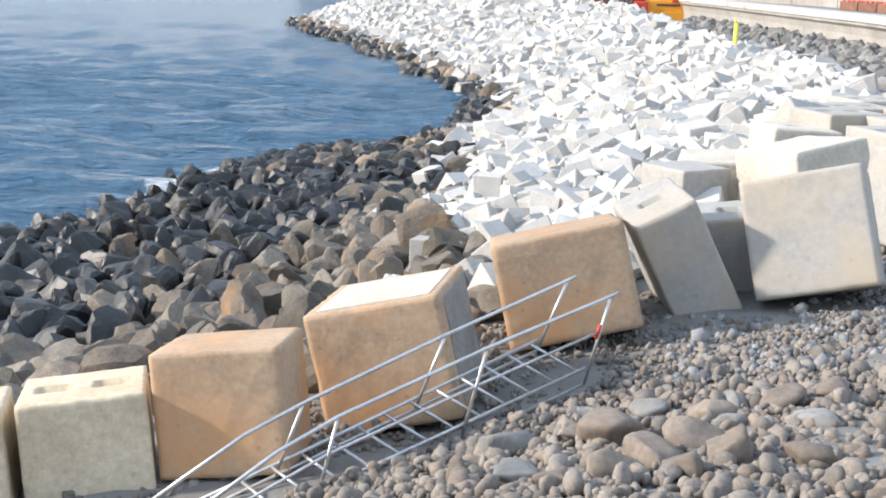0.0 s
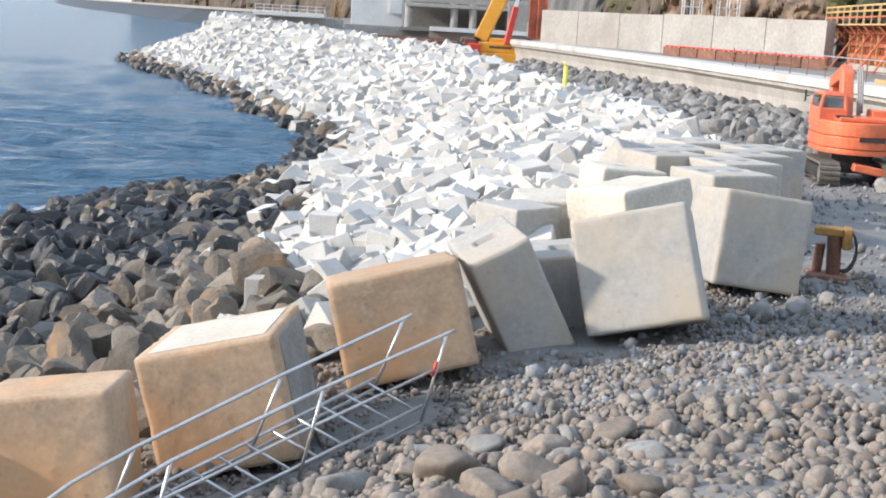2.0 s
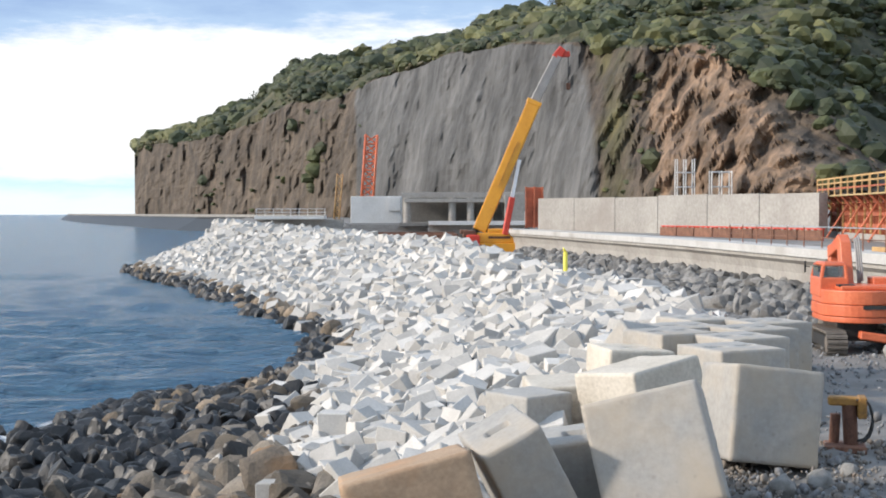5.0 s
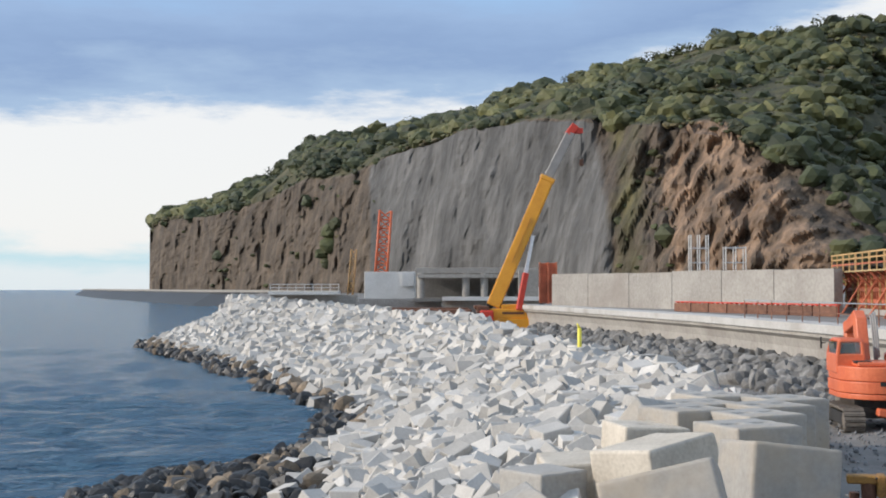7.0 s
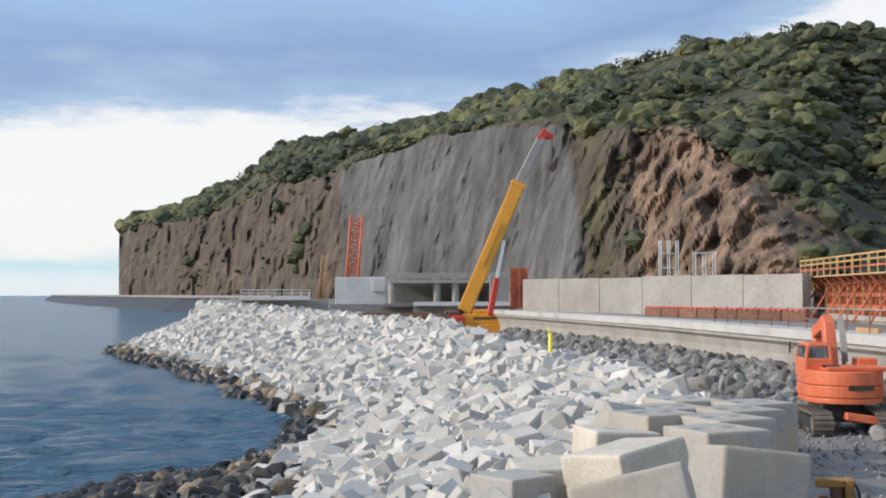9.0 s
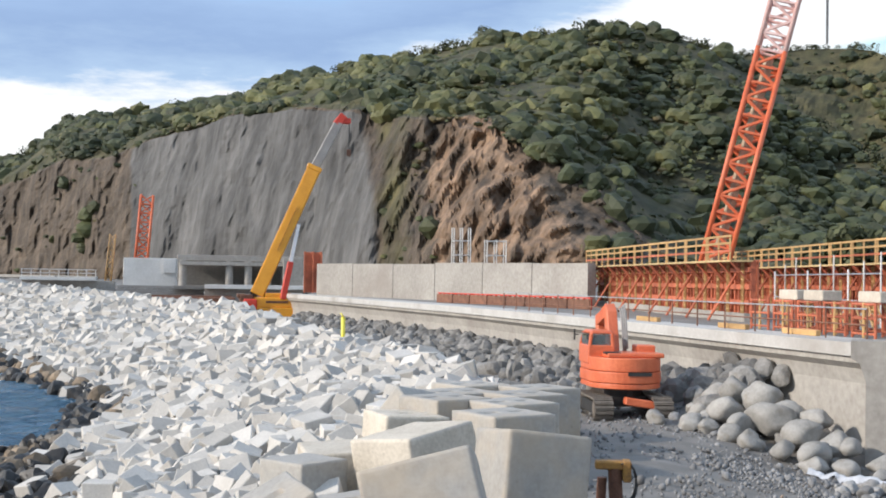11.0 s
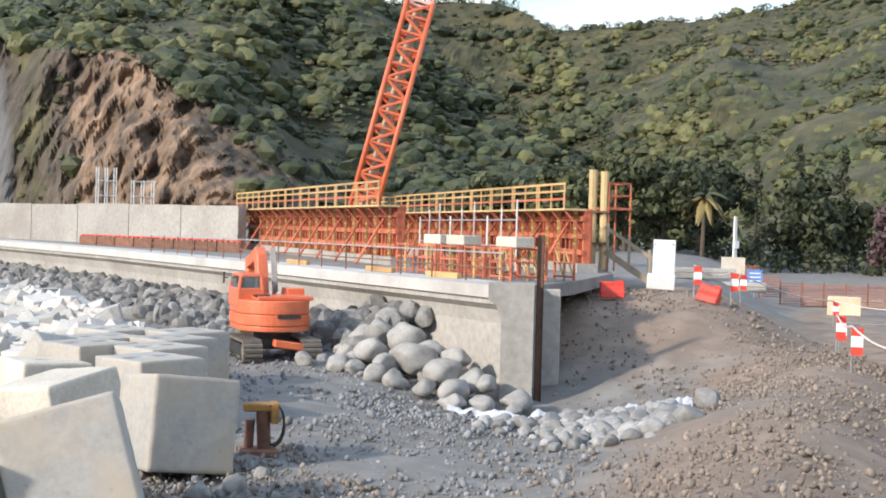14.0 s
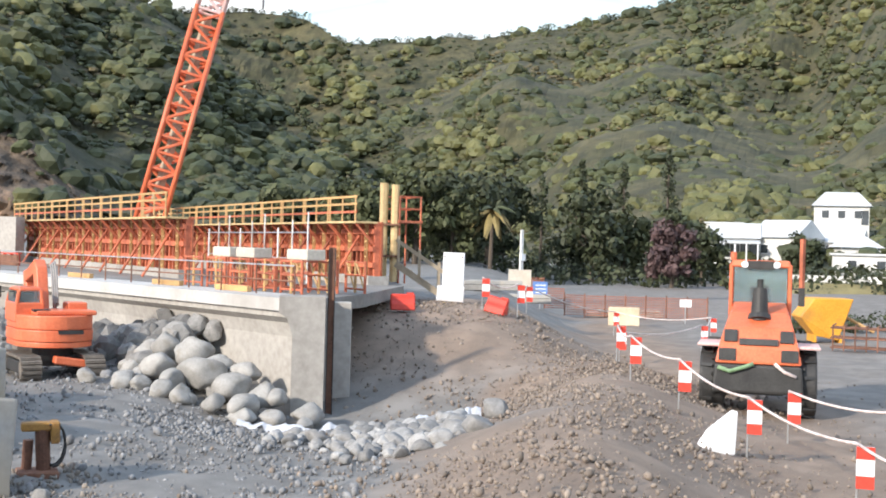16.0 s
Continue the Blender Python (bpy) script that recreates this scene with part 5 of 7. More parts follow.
# tube railing along the ledge
railing = thing("ledge_railing", "tube railing along the wall's ledge", "railing")
rp = [(x + 0.55, y) for x, y in along([(13.7, 24.6), (13.0, 36), (11.9, 50)], 1.6)]
for x, y in rp:
    part("post", Mesh().rod((x, y, 2.1), (x, y, 2.82), 0.022, sides=6), M_RUST, railing)
for z in (2.45, 2.8):
    for (x0, y0), (x1, y1) in zip(rp, rp[1:]):
        part("rail", Mesh().rod((x0, y0, z), (x1, y1, z), 0.02, sides=6), M_STEEL if z > 2.5 else M_RUST, railing)
for i, y in enumerate((27.6, 31.0, 36.5)):
    x = float(np.interp(y, LIP_Y, LIP_X)) + 0.75
    beam_ = thing("yellow_beam", "yellow painted beam lying on the ledge", "beam", pose(x, y, 2.11, 0, 0, 94), group="yellow beams")
    part("beam", Mesh().box((0, 0, 0.07), (1.5, 0.14, 0.14)), M_RAIL_YELLOW, beam_, bevel=0.01)


# stacked support frames with white concrete weights
def support_frame(x, y, turn, weight):
    m = pose(x, y, 2.10, 0, 0, turn)
    ob = thing("support_frame", "orange steel support frame standing on the deck", "steel frame", m, group="support frames")
    w, d, h = 0.95, 0.8, 0.82
    for px in (-w / 2, 0, w / 2):
        for py in (-d / 2, d / 2):
            part("upright", Mesh().rod((px, py, 0), (px, py, h), 0.035, sides=6), M_FORM if px else M_RAIL_YELLOW, ob)
    for z in (0.1, h * 0.55, h - 0.04):
        for py in (-d / 2, d / 2):
            part("crossbar", Mesh().rod((-w / 2, py, z), (w / 2, py, z), 0.03, sides=6), M_FORM, ob)
    for px in (-w / 4, w / 4):
        part("diagonal", Mesh().rod((px - w / 4, -d / 2, 0.05), (px + w / 4, -d / 2, h), 0.025, sides=6), M_RAIL_YELLOW, ob)
    if weight:
        wt = tagged(part("concrete_weight", Mesh().box((0, 0, 0.13), (0.92, 0.55, 0.26)), M_BUFF, bevel=0.02), "pale buff concrete weight lying on a support frame", "weight", "concrete weights")
        wt.matrix_world = m @ Matrix.Translation((0, 0, h))


for i in range(5):
    y = 26.2 + 1.2 * i
    support_frame(float(np.interp(y, LIP_Y, LIP_X)) + 1.9, y, 92, i not in (1, 4))
    support_frame(float(np.interp(y, LIP_Y, LIP_X)) + 3.2, y + 0.4, 88, False)

# upright timber poles with a red platform
poles = thing("timber_poles", "pair of pale upright timber poles tied together", "timber", pose(24.3, 35.9, 2.08))
part("pole", Mesh().rod((0, 0, -0.2), (0, 0, 3.45), 0.15, sides=8), M_WOOD, poles)
part("pole", Mesh().rod((0.34, -0.2, -0.2), (0.34, -0.2, 3.4), 0.14, sides=8), M_WOOD, poles)
for z in (0.9, 2.0):
    part("tie", Mesh().box((0.17, -0.1, z), (0.75, 0.45, 0.06), turn=(0, 0, -31)), M_RUST, poles)
platform = thing("red_platform", "red railed platform beside the timber poles", "platform", pose(25.2, 36.0, 4.2))
part("floor_plate", Mesh().box((0, 0, 0), (1.0, 1.0, 0.08)), M_FORM, platform)
for x in (-0.45, 0.45):
    for y in (-0.45, 0.45):
        part("post", Mesh().rod((x, y, -2.2), (x, y, 0.9), 0.035, sides=6), M_FORM, platform)
for z in (0.45, 0.88):
    part("rail", Mesh().tube([(-0.45, -0.45, z), (0.45, -0.45, z), (0.45, 0.45, z), (-0.45, 0.45, z)], 0.03, 6), M_FORM, platform)

# ---------------------------------------------------------------- cobbles and boulders on the near bank
rng = np.random.default_rng(41)
COBBLE = boulder_shapes(10, 2, 0.10, 0.5, 8)
PEBBLE = boulder_shapes(8, 1, 0.08, 0.2, 9)
cobble_bank = tagged(new("cobble_bank"), "bank of grey rounded beach cobbles", "cobbles", kind="structure")
places = []
for _ in range(20000):
    x, y = rng.uniform(-4.8, 6.5), rng.uniform(6.4, 17.5)
    if x < np.interp(y, CREST_Y, CREST_X) - 0.3 or (x > 4.2 and rng.random() < 0.6):
        continue
    s = min(0.13, 0.042 * math.exp(rng.normal(scale=0.38))) * float(np.interp(y - 0.5 * x, [9.5, 12.0], [1.1, 0.66]))
    # fewer and lower under the gangway
    across = (x - 0.0) * 0.70 - (y - 11.6) * 0.71
    if abs(across) < 0.45 and -3.4 < x < 0.3:
        if s > 0.06 or rng.random() < 0.4:
            continue
        places.append((x, y, ground_at(x, y) - 0.03, s))
        continue
    places.append((x, y, ground_at(x, y) + s * 0.25 + 0.02, s))
places.sort(key=lambda p: -p[3] / math.hypot(p[0], p[1]))
fine_ones = [p for p in places if p[3] < 0.040]
places = [p for p in places if p[3] >= 0.040]
tan_ones = [p for i, p in enumerate(places) if i % 4 == 0]
scatter("cobble", COBBLE, [p for i, p in enumerate(places) if i % 4], M_COBBLE, cobble_bank, 220, smooth=True, rng=rng, label="grey rounded cobbles")
scatter("tan_cobble", COBBLE, tan_ones, M_DIRT_STONE, cobble_bank, 80, smooth=True, rng=rng, label="tan rounded cobbles")
scatter("shingle", PEBBLE, fine_ones, M_COBBLE, cobble_bank, 0, smooth=True, rng=rng, label="fine grey shingle")

gravel_places = []
for _ in range(24000):
    x, y = rng.uniform(1.0, 15.0), 11 + 29 * rng.random() ** 1.5
    if x < np.interp(y, CREST_Y, CREST_X) + 0.2 or x > np.interp(y, LIP_Y, LIP_X):
        continue
    if x * 0.686 - y * 0.727 + 4.5 > rng.uniform(-0.8, 1.2):
        continue
    lane = abs(x - (3.6 + 0.17 * y))
    if rng.random() < 0.72 * math.exp(-(lane / 2.0) ** 2):
        continue
    s = 0.028 * math.exp(rng.normal(scale=0.5))
    gravel_places.append((x, y, ground_at(x, y) + s * 0.3 + 0.02, s))
M_BLUE_GRAVEL = mat("blue_grey_gravel", (0.13, 0.13, 0.132), (0.29, 0.288, 0.287), size=0.25, vary=0.35, bump=0.25)
gravel = tagged(new("gravel"), "loose grey gravel on the track", "gravel", kind="structure")
scatter("gravel_stone", PEBBLE, gravel_places, M_BLUE_GRAVEL, gravel, 0, smooth=True, rng=rng, label="loose grey gravel stones")

dirt_places = []
for _ in range(11000):
    t, off = rng.uniform(2, 28), rng.normal(scale=2.2)
    x, y = 4.0 + 0.727 * t + 0.686 * off, 5.0 + 0.686 * t - 0.727 * off
    if y < 5 or math.hypot(x, y) < 7:
        continue
    s = min(0.07, 0.018 * math.exp(rng.normal(scale=0.6)))
    dirt_places.append((x, y, ground_at(x, y) + s * 0.3 + 0.02, s))
for _ in range(4000):
    u, c = rng.uniform(24, 40), rng.uniform(-4.5, 5)
    x, y = 0.62 * u + 0.78 * c, 0.78 * u - 0.62 * c
    if x > 15.2:
        s = min(0.08, 0.022 * math.exp(rng.normal(scale=0.6)))
        dirt_places.append((x, y, ground_at(x, y) + s * 0.3 + 0.02, s))
dirt = tagged(new("dirt_bank"), "brown stony dirt bank beside the track", "dirt", kind="structure")
scatter("dirt_clod", PEBBLE, dirt_places, M_DIRT_STONE, dirt, 0, smooth=True, rng=rng, label="brown stones and clods in the dirt")

M_STONE_EDGE = mat("pale_round_stone", (0.18, 0.175, 0.168), (0.37, 0.36, 0.345), size=0.4, vary=0.35, bump=0.3)
M_HEAP_ROCK = mat("pale_grey_boulder_stone", (0.20, 0.192, 0.178), (0.42, 0.402, 0.373), size=0.6, vary=0.15, bump=0.9, spread=0.6, stain=(0.20, 0.17, 0.13), stain_at=0.62)
HEAP = [(v * (1.0, 1.05, 1.08), f) for v, f in boulder_shapes(10, 3, 0.11, 1.0, 33)]
BOULDER_MESHES = {}


def lay_boulder(x, y, size, material, label, group, sink=0.35, name="boulder"):
    key = (name, material.name + label[:3], int(rng.integers(len(BOULDER))))
    if key not in BOULDER_MESHES:
        v, f = (CRAGGY if "tan and grey" in label else HEAP)[key[2]]
        BOULDER_MESHES[key] = Mesh().add(v, f).data(name, material, True)
    ob = tagged(new(name, BOULDER_MESHES[key]), label, "boulder", group)
    ob.matrix_world = Matrix.Translation((x, y, ground_at(x, y) + size * sink)) @ pose(0, 0, 0, *rng.uniform(-20, 20, 2), rng.uniform(0, 360)) @ Matrix.Scale(size, 4)
    return ob


for x, y, s in ((0.70, 9.85, 0.26), (1.75, 9.75, 0.30), (0.38, 9.15, 0.40), (0.98, 8.75, 0.34), (-0.45, 9.3, 0.36), (0.62, 8.3, 0.34), (0.05, 9.45, 0.30), (1.30, 9.2, 0.2),
                (-0.05, 8.7, 0.22), (1.4, 9.9, 0.18), (0.2, 10.2, 0.16), (-0.75, 8.6, 0.24), (1.55, 8.7, 0.2), (0.9, 10.4, 0.15),
                (0.35, 8.05, 0.33), (0.85, 8.0, 0.28), (1.2, 8.3, 0.36), (-0.3, 8.2, 0.30), (-0.7, 9.0, 0.2), (1.9, 9.2, 0.26), (2.2, 10.0, 0.24), (1.15, 9.55, 0.3), (0.0, 7.9, 0.26), (1.7, 8.2, 0.3)):
    lay_boulder(x, y, s * 0.72, M_DIRT_STONE if rng.random() < 0.75 else M_GREY_ROCK, "tan and grey boulder lying on the cobble bank", "boulders on the cobble bank", 0.3)
for x, y, s in ((4.9, 15.1, 0.18), (3.9, 14.6, 0.13), (5.4, 15.6, 0.14), (4.4, 14.9, 0.2)):
    lay_boulder(x, y, s, M_GREY_ROCK, "dark grey stone beside the concrete cubes", "stones by the cubes", 0.3)

# big rounded boulders heaped at the end of the wall
for x, y, s, lift in ((13.75, 23.0, 0.50, 0.35), (13.2, 24.0, 0.62, 0.6), (12.75, 24.6, 0.58, 0.7), (12.5, 23.6, 0.55, 0.3), (13.2, 24.8, 0.45, 1.6), (12.3, 25.3, 0.62, 0.9), (12.6, 26.2, 0.55, 1.3),
                      (11.8, 25.6, 0.5, 0.3), (11.9, 26.6, 0.55, 0.5), (12.4, 27.2, 0.5, 1.0), (11.4, 25.4, 0.36, 0.15), (12.2, 27.9, 0.42, 0.5), (12.9, 27.9, 0.42, 1.0), (12.1, 28.8, 0.36, 0.3),
                      (12.9, 23.1, 0.36, 0.2), (13.4, 22.6, 0.32, 0.2), (12.1, 24.2, 0.4, 0.2), (11.7, 24.9, 0.36, 0.15), (12.8, 25.4, 0.5, 1.3), (13.3, 23.6, 0.4, 1.1)):
    ob = lay_boulder(x, y, s * 0.86, M_HEAP_ROCK, "large rounded grey boulder heaped against the wall's end", "boulders at the wall's end", 0.4)
    ob.location.z += lift * 0.36
for _ in range(26):
    t = rng.random()
    x, y = 12.9 - 1.6 * t + rng.normal(scale=0.45), 23.4 + 4.6 * t + rng.normal(scale=0.3)
    lay_boulder(x, y, rng.uniform(0.16, 0.34), M_HEAP_ROCK, "rounded grey boulder at the foot of the heap", "boulders at the wall's end", 0.45)
# smaller stones of the bank along the wall
CRAGGY_SMALL = boulder_shapes(10, 2, 0.14, 1.6, 19)
M_BANK_ROCK = mat("grey_bank_stone", (0.10, 0.097, 0.092), (0.27, 0.26, 0.245), size=0.5, vary=0.4, bump=0.5)
bank_places = []
for _ in range(1300):
    y = rng.uniform(27.5, 84)
    lip = float(np.interp(y, LIP_Y, LIP_X))
    d = rng.uniform(-0.4, 2.6 if y > 34 else 1.6)
    x = lip - d
    s = rng.uniform(0.18, 0.46)
    bank_places.append((x, y, ground_at(x, y) + 0.3 * s + (0.25 if y < 30 else 0.1) * max(0, 1.6 - d), s))
bank_places.sort(key=lambda p: p[1])
rock_bank = tagged(new("rock_bank"), "bank of grey rounded boulders along the retaining wall", "rocks", kind="structure")
scatter("boulder", CRAGGY_SMALL, bank_places, M_BANK_ROCK, rock_bank, 300, rng=rng)
# pale rounded stones edging the hollow
for _ in range(230):
    t, q = rng.random(), rng.random() ** 1.3
    x, y = 10.3 + 4.4 * t, 18.9 - 0.5 * t
    x, y = x + (10.4 - x) * q * 0.75 + rng.normal(scale=0.2), y + (14.6 - y) * q * 0.8 + rng.normal(scale=0.25)
    lay_boulder(x, y, rng.uniform(0.09, 0.25) * (0.6 + 0.65 * t), M_STONE_EDGE, "pale rounded stone edging the hollow", "stones edging the hollow", 0.5, "edging_stone")

M_CLOTH = mat("white_geotextile", (0.34, 0.36, 0.40), (0.58, 0.60, 0.64), size=0.15, bump=0.3)


# white geotextile showing between the stones
def textile(points, width, label):
    m = Mesh()
    v, f = [], []
    n = 70
    for i in range(n):
        s = i / (n - 1) * (len(points) - 1)
        k = min(int(s), len(points) - 2)
        p = Vector((*points[k], 0)).lerp(Vector((*points[k + 1], 0)), s - k)
        d = (Vector((*points[k + 1], 0)) - Vector((*points[k], 0))).normalized()
        for j in range(6):
            o = (j / 5 - 0.5) * width * (0.7 + 0.5 * noise.noise(Vector((i * 0.3, 2, 1))))
            x, y = p.x - d.y * o, p.y + d.x * o
            v.append((x, y, ground_at(x, y) + 0.13 * math.cos(math.pi * (j / 5 - 0.5)) + 0.13 + 0.16 * noise.noise(Vector((x * 3.1, y * 3.1, 5))) + 0.06 * noise.noise(Vector((x * 9, y * 9, 2)))))
    for i in range(n - 1):
        for j in range(5):
            a = i * 6 + j
            f.append((a, a + 1, a + 7, a + 6))
    m.add(v, f)
    tagged(part("geotextile", m, M_CLOTH, None, smooth=True), label, "geotextile", "geotextile")


textile([(11.7, 22.3), (12.2, 21.7), (12.7, 21.1), (13.2, 20.6)], 0.26, "strip of white geotextile between the stones")
textile([(14.0, 19.8), (14.6, 19.5), (15.3, 19.0)], 0.34, "crumpled white geotextile beside the hollow")


# ---------------------------------------------------------------- orange wheel loader
def loader():
    x, y = 21.1, 16.9
    ob = thing("wheel_loader", "orange wheel loader parked with its engine end forward", "loader", pose(x, y, ground_at(x, y) - 0.05, 0, 0, -51.4) @ Matrix.Scale(0.94, 4))
    for sx_ in (-0.98, 0.98):
        for sy_ in (-0.2, 2.9):
            w = part("wheel", Mesh().rod((sx_ - 0.27, sy_, 0.74), (sx_ + 0.27, sy_, 0.74), 0.72, sides=26), M_BLACK, ob, "black lugged tyre", bevel=0.06, segments=2)
            part("rim", Mesh().rod((sx_ - 0.285, sy_, 0.74), (sx_ + 0.285, sy_, 0.74), 0.36, sides=18), M_DUST, w)
            for i in range(24):
                a = 2 * math.pi * i / 24
                part("lug", Mesh().box((sx_ + (0.12 if i % 2 else -0.12), sy_ + 0.735 * math.sin(a), 0.74 + 0.735 * math.cos(a)), (0.28, 0.07, 0.05), turn=(-math.degrees(a), 0, 20 if i % 2 else -20)), M_BLACK, w)
    part("counterweight", Mesh().box((0, -0.75, 0.86), (1.95, 0.7, 0.62), taper=0.94), M_BLACK, ob, "black steel counterweight", bevel=0.06, segments=2)
    part("chassis", Mesh().box((0, 0.8, 0.75), (1.1, 3.2, 0.5)), M_BLACK, ob)
    hood = Mesh()
    prof = [(-1.02, 1.18, 0.92), (-0.98, 1.55, 0.86), (-0.75, 1.95, 0.74), (-0.2, 2.28, 0.63), (0.85, 2.48, 0.58), (0.9, 1.18, 0.86)]
    v = [(-hw, yy, z) for yy, z, hw in prof] + [(hw, yy, z) for yy, z, hw in prof]
    k = len(prof)
    hood.add(v, [tuple(range(k)), tuple(range(2 * k - 1, k - 1, -1))] + [((i + 1) % k, i, k + i, k + (i + 1) % k) for i in range(k)])
    bonnet = part("bonnet", hood, M_ORANGE, ob, bevel=0.05, segments=2)
    for sx_ in (-0.66, 0.66):
        part("grille", Mesh().box((sx_, -1.01, 1.38), (0.36, 0.05, 0.26), turn=(-6, 0, 0)), M_BLACK, bonnet)
        part("grille", Mesh().box((sx_ * 0.9, -0.885, 1.78), (0.28, 0.05, 0.28), turn=(-28, 0, 0)), M_BLACK, bonnet)
    part("grille", Mesh().box((0, -0.96, 1.66), (0.82, 0.05, 0.14), turn=(-20, 0, 0)), M_BLACK, bonnet)
    part("pipe_base", Mesh().rod((0, -0.35, 2.1), (0, -0.3, 2.22), 0.27, 0.24, sides=18), M_BLACK, bonnet)
    part("exhaust_pipe", Mesh().rod((0, -0.32, 2.1), (0, -0.25, 2.82), 0.2, 0.15, sides=16).rod((0, -0.25, 2.82), (0, -0.25, 3.02), 0.07, sides=10), M_BLACK, ob, "dark exhaust pipe")
    cab = part("cab", Mesh().box((0, 1.5, 1.85), (1.4, 1.5, 0.9)), M_ORANGE, ob, bevel=0.03)
    part("roof", Mesh().box((0, 1.5, 3.36), (1.36, 1.5, 0.16), taper=0.95), M_ORANGE, cab, bevel=0.03)
    for px, py in ((-0.66, 0.82), (0.66, 0.82), (-0.66, 2.15), (0.66, 2.15)):
        part("pillar", Mesh().box((px, py, 2.75), (0.09, 0.09, 1.2)), M_ORANGE, cab, bevel=0.02)
    part("window", Mesh().box((0, 0.83, 2.78), (1.2, 0.02, 0.98)), M_GLASS, cab)
    part("window", Mesh().box((-0.67, 1.5, 2.78), (0.02, 1.2, 0.95)), M_GLASS, cab)
    part("window", Mesh().box((0.67, 1.5, 2.78), (0.02, 1.2, 0.95)), M_GLASS, cab)
    part("window", Mesh().box((0, 2.17, 2.78), (1.2, 0.02, 0.98)), M_GLASS, cab)
    part("seat", Mesh().box((0, 1.55, 2.45), (0.5, 0.15, 0.75)).box((0, 1.75, 2.2), (0.5, 0.5, 0.15)), M_BLACK, cab, bevel=0.05)
    part("lamp_bar", Mesh().box((0, 0.76, 3.33), (0.62, 0.06, 0.2)), M_BLACK, cab)
    for sx_ in (-0.36, 0.36):
        part("work_lamp", Mesh().rod((sx_, 0.72, 3.34), (sx_, 0.80, 3.34), 0.08, sides=14), M_WHITE, cab, "round work lamp")
    part("mirror", Mesh().box((0.92, 0.75, 2.62), (0.14, 0.06, 0.42)).rod((0.7, 0.8, 2.8), (0.92, 0.75, 2.8), 0.02), M_BLACK, ob, bevel=0.02)
    part("beacon", Mesh().rod((-0.62, 0.9, 3.44), (-0.62, 0.9, 3.62), 0.07, sides=12), M_ORANGE, cab, "orange beacon")
    for sx_ in (-1.0, 1.0):
        part("mudguard", Mesh().box((sx_, -0.2, 1.56), (0.62, 1.3, 0.07)), M_PINK, ob, "faded mudguard", bevel=0.02)
    part("tow_rope", Mesh().tube([(-0.85, -1.12, 1.1), (-0.6, -1.14, 1.02), (-0.3, -1.14, 1.12), (-0.1, -1.12, 1.2)], 0.05, 6), mat("green_rope", (0.12, 0.22, 0.10), (0.28, 0.40, 0.24), size=0.1), ob, "green rope", smooth=True)
    part("tow_rope", Mesh().tube([(0.35, -1.12, 1.22), (0.55, -1.14, 1.05), (0.8, -1.12, 0.95)], 0.04, 6), M_ROPE, ob, "pale rope", smooth=True)


loader()


# ---------------------------------------------------------------- tape line on red and white boards
def tape_post(x, y, height=0.95, board=True, lean=0.0):
    z = ground_at(x, y)
    turn = -math.degrees(math.atan2(x, y))
    ob = thing("tape_post", "thin steel stake with a red and white board", "barrier post", pose(x, y, z - 0.05, 0, lean, turn), group="tape posts")
    part("stake", Mesh().rod((0, 0, 0), (0, 0, height + 0.05), 0.014, sides=6), M_STEEL, ob)
    if board:
        b = part("board", Mesh().box((0.10, -0.02, height - 0.24), (0.22, 0.02, 0.52)), M_WHITE, ob, "white board with red bands")
        for dz in (0.18, -0.19):
            part("red_band", Mesh().box((0.10, -0.033, height - 0.24 + dz), (0.222, 0.006, 0.16)), M_RED, b)
    return Vector((x, y, z + height))


def tape(a, b, sag=0.12):
    m = Mesh()
    pts = [a.lerp(b, s) - Vector((0, 0, 4 * sag * s * (1 - s))) for s in np.linspace(0, 1, 10)]
    tagged(part("barrier_tape", m.tube(pts, 0.022, 5), M_ROPE, None, smooth=True), "sagging pale red and white barrier tape", "tape", "barrier tape")


row = [tape_post(*p) for p in ((12.6, 7.2), (13.6, 9.3), (15.15, 12.3), (16.35, 14.8), (17.9, 17.5), (21.6, 21.6))]
for a, b in zip(row, row[1:]):
    tape(a, b)
other = [tape_post(*p) for p in ((17.7, 13.5), (17.4, 11.0), (17.6, 8.8))]
for a, b in zip(other, other[1:]):
    tape(a, b)
far_row = [tape_post(*p) for p in ((22.4, 27.9), (24.0, 28.2), (28.5, 33.0), (35.4, 35.6), (36.6, 31.6), (32.2, 28.2), (26.4, 26.3))]
for a, b in zip(far_row, far_row[1:]):
    tape(a, b, 0.2)
# white cloth tied by one of the boards
tagged(part("white_sack", Mesh().add([(14.86, 12.5, 0.0), (14.35, 12.75, 0.02), (14.55, 12.6, 0.4), (14.9, 12.42, 0.7), (15.0, 12.35, 0.68), (14.9, 12.3, 0.0), (14.4, 12.55, 0.0), (14.62, 12.45, 0.42)],
                                 [(0, 1, 2, 3), (3, 4, 0), (4, 5, 0), (5, 6, 1, 0), (6, 7, 2, 1), (7, 4, 3, 2), (5, 4, 7, 6)]), M_WHITE, None, bevel=0.02), "white plastic sheet hanging from the tape", "plastic sheet").location.z = ground_at(14.9, 12.5) - 0.02


